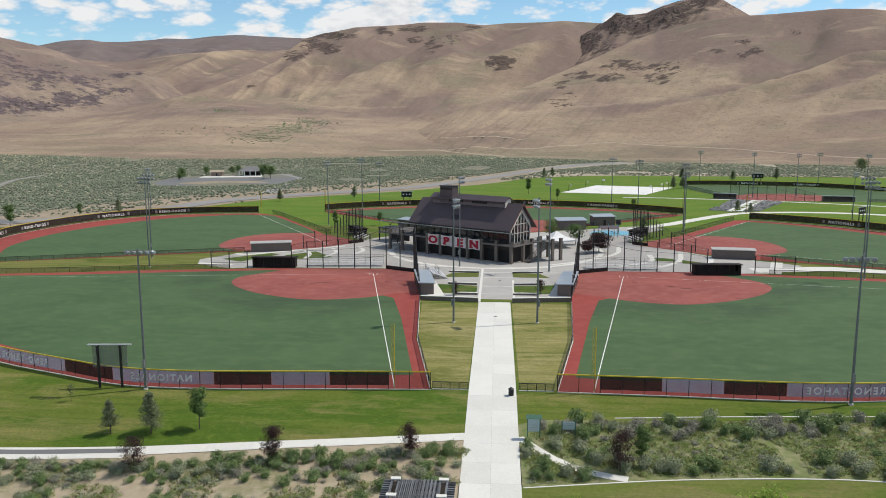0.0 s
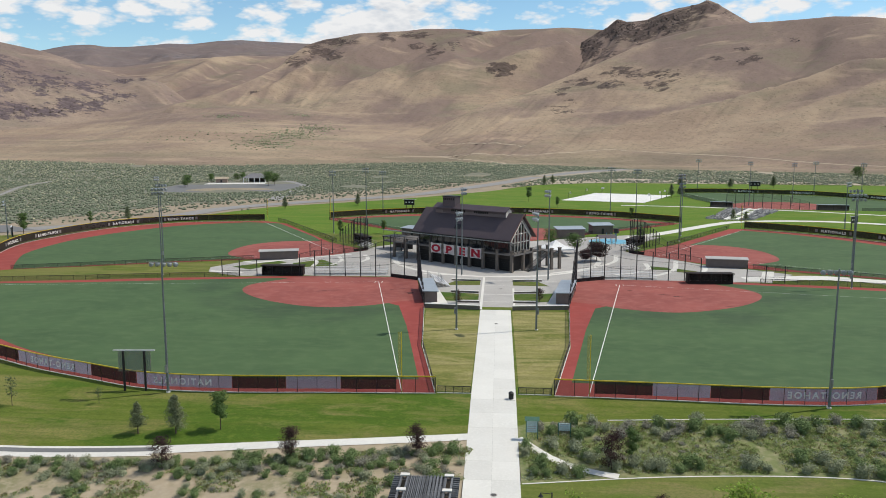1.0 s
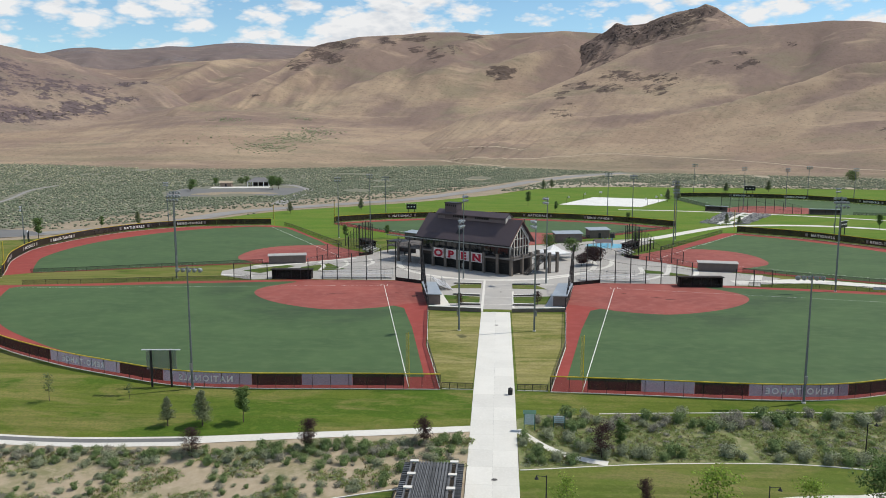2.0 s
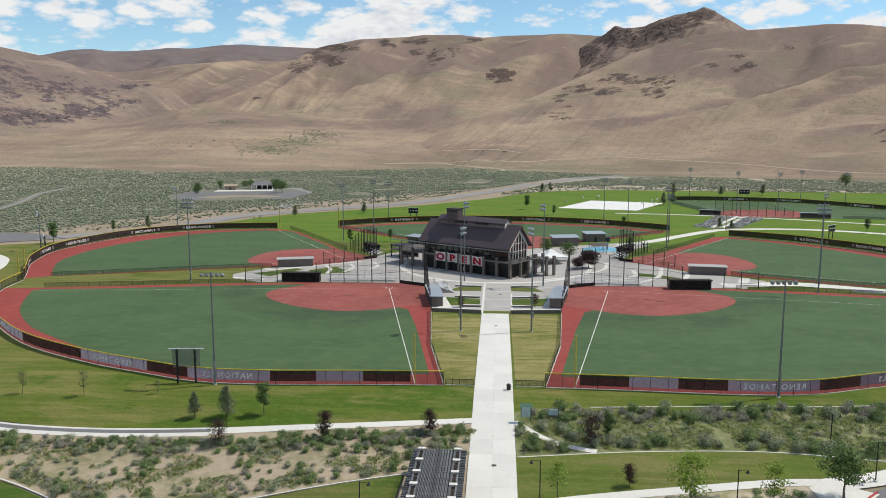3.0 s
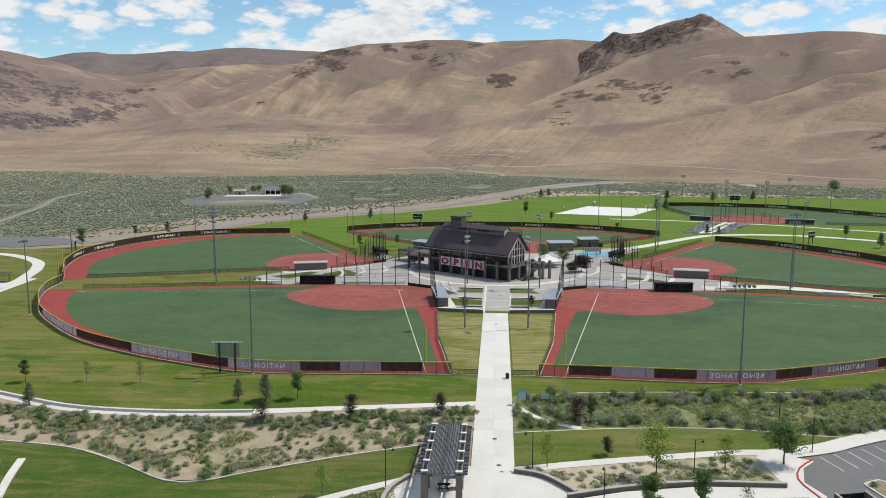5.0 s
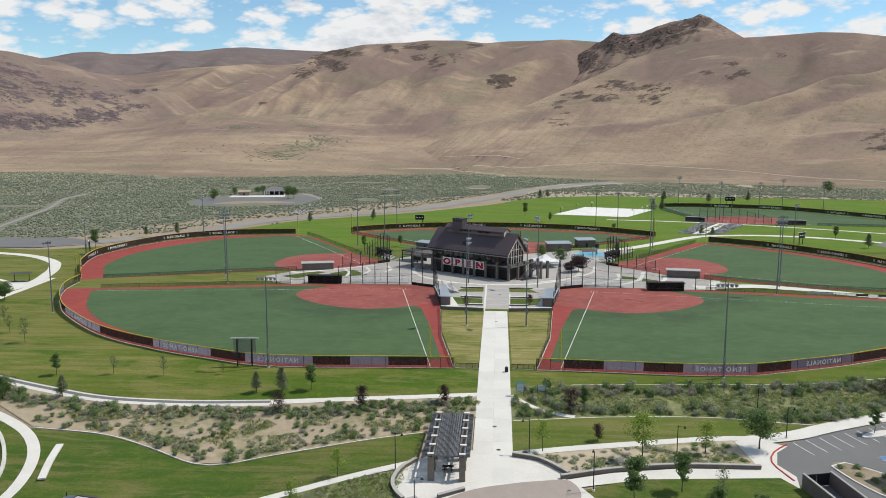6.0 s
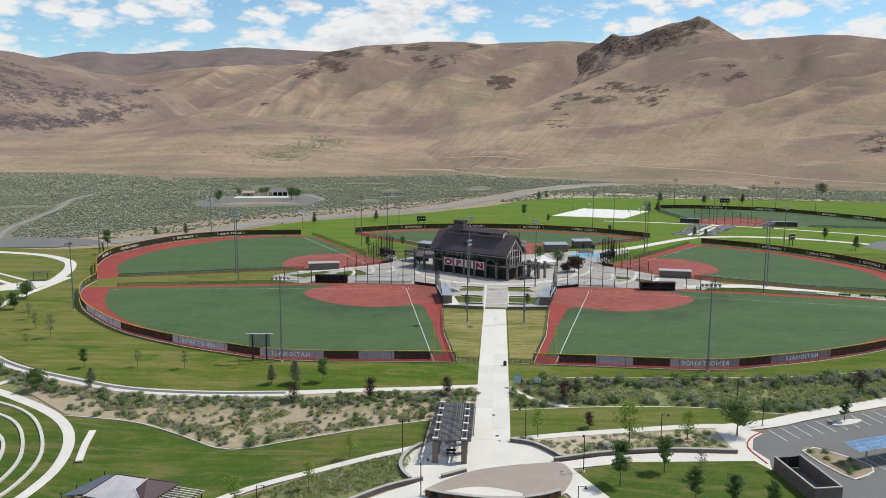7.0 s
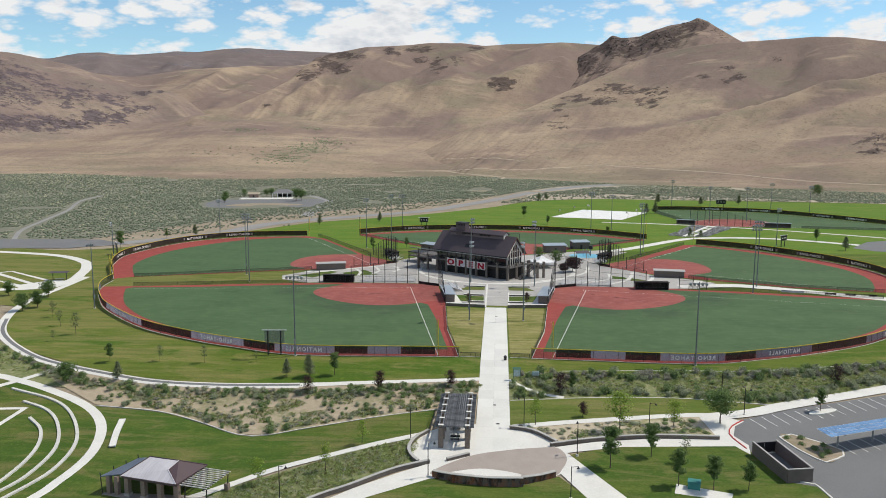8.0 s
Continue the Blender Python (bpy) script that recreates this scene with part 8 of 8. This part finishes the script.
for x, y in [(51.6, 63.2), (53.4, 60.6), (54.2, 63.2), (55, 58.6), (56.8, 57.4), (57.2, 60.2), (55.2, 55.8)]:
    s = rnd.uniform(0.8, 1.1)
    shrub("green", x, y, s, s)


ob = new("low_shrubs", raw_mesh("low_shrubs", LOOSE_V, LOOSE_F, [SAGE, GREENBUSH, GREYBUSH], LOOSE_M))
tagged(ob, "small grey-green and dry shrubs scattered over the beds", "shrubs", kind="stuff")


def tuft_field(name, polys, label, size=(0.35, 0.8), green=0.5, thin=-1.0):
    """Countless small plants and grass clumps: low spiky domes in one mesh."""
    vs, fs, slots = [], [], []
    for poly, n in polys:
        for x, y in scatter(poly, n, 0.0, 6):
            if noise.noise((x / 5.5, y / 4.5, 7.0)) < thin:
                continue
            r, h = rnd.uniform(*size), rnd.uniform(0.2, 0.6) * rnd.uniform(0.6, 1.25)
            g, o, m = gz(x, y) - 0.02, len(vs), 6
            slot = 0 if rnd.random() < green else (1 if rnd.random() < 0.6 else 2)
            if slot == 1:
                for b in range(14):
                    a, d, l = rnd.uniform(0, 6.283), r * 0.6 * rnd.random(), rnd.uniform(0.03, 0.06)
                    cx, cy = x + d * math.cos(a), y + d * math.sin(a)
                    o = len(vs)
                    vs += [(cx - l * math.sin(a), cy + l * math.cos(a), g), (cx + l * math.sin(a), cy - l * math.cos(a), g), (cx + rnd.gauss(0, 0.12), cy + rnd.gauss(0, 0.12), g + h * 0.8)]
                    fs.append((o, o + 1, o + 2))
                    slots.append(slot)
                continue
            for b in range(24):
                a, d = rnd.uniform(0, 6.283), r * math.sqrt(rnd.random())
                c = Vector((x + d * math.cos(a), y + d * math.sin(a), g + h * 0.75 * (1 - 0.6 * (d / r) ** 2) * rnd.uniform(0.4, 1.0)))
                nrm = Vector((rnd.gauss(0, 0.5) + 0.5 * math.cos(a), rnd.gauss(0, 0.5) + 0.5 * math.sin(a), 1.0)).normalized()
                p = nrm.cross(Vector((rnd.gauss(0, 1), rnd.gauss(0, 1), 0.2))).normalized() * rnd.uniform(0.08, 0.17)
                q = nrm.cross(p) * 0.5
                o = len(vs)
                vs += [c - p, c + q, c + p, c - q]
                fs.append((o, o + 1, o + 2, o + 3))
                slots.append(slot)
    ob = new(name, raw_mesh(name, vs, fs, [TUFTGREEN, TUFT, SAGE], slots))
    return tagged(ob, label, "ground cover", kind="stuff")


tuft_field("ground_cover", [(BED_R, 4800), (BED_R2, 200), (BED_LOW, 1700), (BED_FAR_L, 2200)], "low green and dry ground cover plants in the beds", (0.35, 0.8), 0.55, -0.5)
tuft_field("ground_cover", [(BED_L, 5200), (BED_S, 600)], "clumps of low plants in the sandy beds", (0.35, 0.85), 0.45, 0.03)


FAR_ROAD = [(-232, 281), (-205, 283), (-182, 299), (-163, 321), (-150, 347), (-140, 378), (-122, 402), (-92, 431), (-56, 466), (-30, 515), (0, 580), (28, 655), (80, 706), (190, 742), (420, 700)]
FAR_TRACK = [(-240, 285), (-266, 335), (-282, 385), (-302, 449), (-330, 518), (-338, 567)]


def sagebrush_plain():
    vs, fs, slots = [], [], []
    near = lambda az: float(np.interp(az, (-40, -31.6, -27.4, -23.2, -18.8, -13, -7.4, -0.6, 4, 9, 34), (382, 438, 450, 484, 519, 555, 604, 692, 690, 672, 668)))
    for _ in range(96000):
        az = rnd.uniform(-36, 34)
        a, b = near(az) - 70, edge_r(az)
        if a >= b:
            continue
        r = math.sqrt(rnd.uniform(a * a, b * b))
        if r < a + 70 and rnd.random() < 0.72:
            continue
        x, y = EYE_X + r * math.sin(radians(az)), EYE_Y + r * math.cos(radians(az))
        if az > 3 and rnd.random() < (0.80 if r < 720 else 0.25):
            continue
        if near_line(x, y, FAR_ROAD)[0] < 13 or near_line(x, y, FAR_TRACK)[0] < 4 or inside((x, y), [(-420, 200), (-420, 266), (-262, 303), (-203, 307), (-183, 291), (-166, 302), (-141, 346), (-118, 388), (-92, 411), (-57, 441), (-11, 497), (23, 556), (73, 584), (120, 582), (300, 562), (300, 100), (-240, 100)]) or inside((x, y), [(-232, 508), (-230, 553), (-200, 592), (-160, 588), (-138, 545), (-140, 488), (-189, 466), (-216, 474)]) or noise.noise((x / 40, y / 40, 2.0)) > 0.50:
            continue
        w, h = rnd.uniform(0.4, 0.95), rnd.uniform(0.4, 0.9)
        g, o = gz(x, y), len(vs)
        sp = rnd.uniform(0, 6.28)
        for k, (rr, zz) in enumerate(((1.0, 0.0), (0.95, 0.55))):
            for i in range(5):
                t = sp + i * 1.2566 + 0.5 * k
                q = rr * w * rnd.uniform(0.8, 1.2)
                vs.append((x + q * math.cos(t), y + q * math.sin(t), g + zz * h * rnd.uniform(0.8, 1.25)))
        vs.append((x, y, g + h))
        for i in range(5):
            j = (i + 1) % 5
            fs += [(o + i, o + j, o + 5 + i), (o + j, o + 5 + j, o + 5 + i), (o + 5 + i, o + 5 + j, o + 10)]
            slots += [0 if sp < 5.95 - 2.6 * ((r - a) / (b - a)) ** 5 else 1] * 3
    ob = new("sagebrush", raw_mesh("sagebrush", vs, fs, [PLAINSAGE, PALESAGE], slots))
    return tagged(ob, "grey-green sagebrush dotted over the plain", "sagebrush", kind="stuff")


sagebrush_plain()


def slope_bushes():
    """Single bushes and green thickets on the slopes and the dry plain."""
    rng = random.Random(41)
    vs, fs, slots = [], [], []
    spots = []
    # thickets: bearing, distance, spread in degrees and metres, how many
    for az0, r0, wa, wr, count in ((-15.2, 1010, 0.9, 22, 260), (-13.6, 1080, 0.9, 26, 260), (-12.2, 1150, 0.8, 26, 200), (-17.9, 1250, 0.6, 14, 110), (-20.6, 1700, 0.8, 60, 70), (-13.0, 1290, 0.4, 9, 50), (-19, 1060, 2.2, 30, 60)):
        for _ in range(count):
            spots.append((rng.gauss(az0, wa), rng.gauss(r0, wr), rng.uniform(0.5, 1.25)))
    for _ in range(1500):
        spots.append((rng.uniform(-34, 34), math.sqrt(rng.uniform(790 ** 2, 1500 ** 2)), rng.uniform(0.25, 0.5)))
    for az, r, w in spots:
        x, y = EYE_X + r * math.sin(radians(az)), EYE_Y + r * math.cos(radians(az))
        g = slope_z(x, y)
        o, sp = len(vs), rng.uniform(0, 6.28)
        for k, (rr, zz) in enumerate(((1.0, -0.2), (0.9, 0.5))):
            for i in range(5):
                t = sp + i * 1.2566 + 0.5 * k
                q = rr * w * rng.uniform(0.75, 1.25)
                vs.append((x + q * math.cos(t), y + q * math.sin(t), g + zz * w * rng.uniform(0.8, 1.2)))
        vs.append((x, y, g + w * 0.85))
        for i in range(5):
            j = (i + 1) % 5
            fs += [(o + i, o + j, o + 5 + i), (o + j, o + 5 + j, o + 5 + i), (o + 5 + i, o + 5 + j, o + 10)]
            slots += [0 if sp < 5.6 else 1] * 3
    ob = new("hill_brush", raw_mesh("hill_brush", vs, fs, [SLOPEBRUSH, PLAINSAGE], slots))
    return tagged(ob, "scattered green brush on the dry slopes", "brush", kind="stuff")


slope_bushes()


def tree_parts(seed, height, crown_w, trunk, leaf_n, leaf, base=0.28, kind="round", lean=0.0):
    """The meshes of a tree: a tapered trunk with limbs, and a crown of many small leaves in clumps."""
    rng = random.Random(seed)
    bm = bmesh.new()
    pts = [Vector((0, 0, -0.1))]
    steps = 5
    for i in range(1, steps + 1):
        pts.append(Vector((lean * i / steps + rng.gauss(0, 0.04) * height / 6, rng.gauss(0, 0.04) * height / 6, height * 0.86 * i / steps)))
    for i in range(steps):
        tube(bm, pts[i], pts[i + 1], trunk * (1 - i / (steps + 0.5)), trunk * (1 - (i + 1) / (steps + 0.5)), 7, False)
    ends = []
    limbs = 13 if kind != "cone" else 24
    for i in range(limbs):
        f = base + (0.93 - base) * (i + 0.5) / limbs
        k = min(int(f / 0.86 * steps), steps - 1)
        p = pts[k].lerp(pts[k + 1], f / 0.86 * steps - k) if f < 0.86 else pts[-1]
        a = i * 2.4 + rng.uniform(-0.5, 0.5)
        g = (f - base) / (1 - base)
        reach = crown_w * ((1.0 - 0.94 * g) * 0.85 if kind == "cone" else math.sin(math.pi * min(0.97, 0.25 + 0.72 * g)) ** 0.8) * rng.uniform(0.65, 1.15)
        up = (0.1 if kind == "cone" else 0.55) * reach + rng.uniform(0, 0.3)
        q = p + Vector((math.cos(a) * reach, math.sin(a) * reach, up))
        tube(bm, p, q, trunk * 0.32 * (1.1 - g), trunk * 0.08, 5, False)
        taper = 1.15 - 0.85 * g if kind == "cone" else 1.0
        ends += [(q, taper), (p.lerp(q, 0.65), 0.85 * taper), (p.lerp(q, 0.4), 0.5 * taper)]
    ends.append((pts[-1] + Vector((0, 0, height * 0.08)), 0.8 if kind != "cone" else 0.25))
    tr = mesh_of("trunk", bm, BARK, True)
    cs = []
    mid = Vector((lean * 0.5, 0, height * (0.55 if kind != "cone" else 0.4)))
    for _ in range(leaf_n):
        c, k = rng.choice(ends)
        s = (0.46 * crown_w * k + 0.12) * (0.8 if kind == "cone" else 1.0)
        d = Vector((rng.gauss(0, 1), rng.gauss(0, 1), rng.gauss(0, 1) + 0.25)).normalized()
        p = c + Vector((d.x, d.y, d.z * 0.72)) * s * rng.uniform(0.35, 1.0) ** 0.5
        cs.append((p, 1.0, (d * 0.6 + (p - mid).normalized() * 0.5 + Vector((0, 0, 0.6))).normalized()))
    vs, fs = leaf_quads(cs, leaf, rng)
    return tr, vs, fs


def tree(kind_name, variants, label, group, spots):
    """Trees of one kind. spots: x, y and height of each."""
    for i, (x, y, h) in enumerate(spots):
        tr, cr, h0 = variants[i % len(variants)]
        th = thing("tree", label, "tree", (x, y, gz(x, y)), (i * 77) % 360, group=group)
        th.scale = (h / h0,) * 3
        part("trunk", tr, None, th)
        part("crown", cr, None, th)


def variants(mat, specs):
    out = []
    for seed, height, cw, trunk, n, leaf, base, kind in specs:
        tr, vs, fs = tree_parts(seed, height, cw, trunk, n, leaf, base, kind)
        out.append((tr, raw_mesh("crown", vs, fs, [mat]), height))
    return out


V_LEAFY = variants(LEAF, [(11, 6, 1.15, 0.09, 4600, 0.17, 0.3, "round"), (12, 6, 1.05, 0.09, 4200, 0.17, 0.28, "round")])
V_PINE = variants(PINE, [(21, 5.4, 1.75, 0.11, 5200, 0.16, 0.16, "cone"), (22, 5.4, 1.6, 0.11, 4600, 0.16, 0.18, "cone")])
V_LIME = variants(LIME, [(31, 6.5, 1.9, 0.10, 1000, 0.26, 0.25, "round"), (32, 5, 1.2, 0.08, 450, 0.22, 0.3, "round")])
V_PLUM = variants(PLUM, [(41, 4.2, 1.3, 0.10, 3400, 0.13, 0.12, "round"), (42, 4.2, 1.4, 0.10, 2600, 0.13, 0.12, "round")])
V_SPARSE = variants(PALELEAF, [(51, 4.6, 0.9, 0.06, 260, 0.20, 0.3, "round"), (52, 5.0, 1.0, 0.06, 340, 0.20, 0.28, "round")])
V_ROUND = variants(LEAF, [(81, 4.6, 1.9, 0.12, 2800, 0.26, 0.2, "round"), (82, 4.6, 1.7, 0.12, 2500, 0.26, 0.2, "round")])
V_PLUMBROAD = variants(PLUM, [(71, 5.0, 3.0, 0.16, 6500, 0.30, 0.22, "round")])
V_BROAD = variants(LEAF, [(61, 6.4, 2.7, 0.16, 3000, 0.27, 0.25, "round")])
tree("p", V_PINE, "young pine tree on the lawn", "lawn trees", [(-46.4, 90.2, 5.6), (-51.5, 89.9, 4.6), (-89.8, 86.0, 4.6)])
tree("l", V_LEAFY, "young leafy tree with a slim trunk on the lawn", "lawn trees", [(-40.7, 91.6, 5.4), (-96.8, 96.4, 4.8), (16.7, 49, 7.6), (13.2, 84.8, 4.6), (24.7, 54, 6.2), (27.2, 43.2, 6.6), (32.6, 42, 6.0), (63.1, 77.4, 5.0), (77, 44.8, 4.6), (86, 86.4, 4.6), (38.4, 42.4, 5.0)])
tree("r", V_ROUND, "round leafy tree beside the curving walk", "lawn trees", [(-148.9, 145.4, 5.2), (-147, 150.4, 5.0), (-152.6, 166, 5.2), (-167.1, 167.3, 4.6), (-101, 84, 4.4)])
tree("s", V_SPARSE, "spindly young tree with few pale leaves", "lawn trees", [(-85, 97.8, 4.2), (-73.8, 97.4, 4.6), (-127, 128, 5.0), (-117.8, 119.4, 6.4), (-135.4, 138.7, 5.0), (30.1, 52.1, 5.0), (-61.5, 99, 2.6), (-120, 112, 3.2)])
tree("y", V_LIME, "yellow-green tree in the planting bed", "bed trees", [(20.6, 64.6, 7.8), (4.5, 66.6, 5.4), (31.5, 67.5, 5.4), (-28.2, 56, 4.6), (-43.5, 41, 4.6), (-32.8, 45.2, 4.8)])
tree("d", V_PLUM, "dark red-leaved tree among the shrubs", "bed trees", [(-13.4, 85.7, 3.8), (-44.6, 81.4, 4.0), (-29, 83.5, 4.2), (10.6, 83.2, 4.6), (14.2, 71.2, 3.0), (72.5, 93, 4.6)])
tree("e", V_PLUM, "small dark red-leaved tree in a plaza planter", "plaza trees", [(-12.6, 169, 3.0), (6.2, 171.5, 3.2)])
tree("b", V_BROAD, "broad leafy shade tree by the car park", "bed trees", [(41.0, 69.8, 6.4)])
tree("f", V_LEAFY, "leafy tree beyond the ball fields", "far trees", [(-179.6, 273.7, 8.5), (-172.9, 310, 5.5), (12.9, 427, 8), (26, 394, 5.5), (55, 345, 5), (-62, 282, 6), (-47, 290, 5), (45.5, 268, 6), (158, 330, 6.5)])
tree("g", V_PINE, "dark conifer beyond the ball fields", "far trees", [(-163, 323, 6.5), (-108.8, 378, 6.5), (-75.9, 398, 6.5), (28.7, 560, 7), (34.8, 566, 7), (95.9, 459, 8), (103.2, 467, 8), (97.5, 341, 5.5), (103.8, 344, 4), (160, 300, 7), (120, 545, 8), (180, 540, 8), (150, 534, 7)])
tree("m", V_BROAD, "dark round tree in the open land beyond the park", "far trees", [(268, 618, 10), (-217, 527, 7.5), (-163, 535, 9.5), (-160, 541, 8), (-216, 570, 6), (-199, 577, 6), (-196, 582, 6.5), (-214, 515, 5)])
tree("h", V_PLUMBROAD, "dark red-leaved broad tree on the plaza", "plaza trees", [(26.3, 231, 4.8), (22.5, 228, 3.2)])
tree("k", V_BROAD, "broad green tree on the plaza", "plaza trees", [(21, 246, 6.0), (14, 256, 6.0), (27, 240, 4.4)])


def riprap():
    """Broken rock on the bank beside the steps."""
    vs, fs = [], []
    for poly in ([(88, 349), (94, 344.5), (119, 391.5), (111.5, 396.5)], [(101, 343), (108, 346), (131.5, 386), (124, 391)]):
        for x, y in scatter(poly, 420, 0.0, 8):
            s, o = rnd.uniform(0.4, 0.95), len(vs)
            for dx, dy, dz in ((-1, -0.8, 0), (1, -0.9, 0), (0.9, 1, 0), (-0.9, 0.8, 0), (-0.6, -0.5, 1), (0.6, -0.4, 0.9), (0.4, 0.6, 1.1), (-0.5, 0.5, 0.8)):
                vs.append((x + s * dx * rnd.uniform(0.6, 1.1), y + s * dy * rnd.uniform(0.6, 1.1), 0.05 + s * dz * 0.8))
            for f in ((4, 5, 6, 7), (0, 1, 5, 4), (1, 2, 6, 5), (2, 3, 7, 6), (3, 0, 4, 7)):
                fs.append(tuple(o + k for k in f))
    ob = new("rock_bank", raw_mesh("rock_bank", vs, fs, [ROCKGREY]))
    return tagged(ob, "bank of broken grey rock beside the steps", "rocks", kind="stuff")


ROCKGREY = material("broken grey rock", (0.27, 0.265, 0.255), (0.21, 0.205, 0.20), (0.33, 0.32, 0.31), rough=0.9, scale=0.3, fine=2, bump=0.2, island=0.3)
riprap()
th = thing("bank_steps", "pale concrete steps up the rock bank", "steps")
for k in range(2):
    tr = Track([(94.5 + 5.0 * k, 343), (120.5 + 5.0 * k, 393)], 2, False)
    part("side_ramp", wall_along(tr, 0, tr.length, 0, 0.5, 0, 1.6), CONCRETE, th)
tr = Track([(97, 343), (123, 393)], 1, False)
for i in range(6):
    d = 2 + i * 9.6
    part("landing", wall_along(tr, d, d + 2.4, 0, 0.35, 0, 3.6), CONCRETE, th)
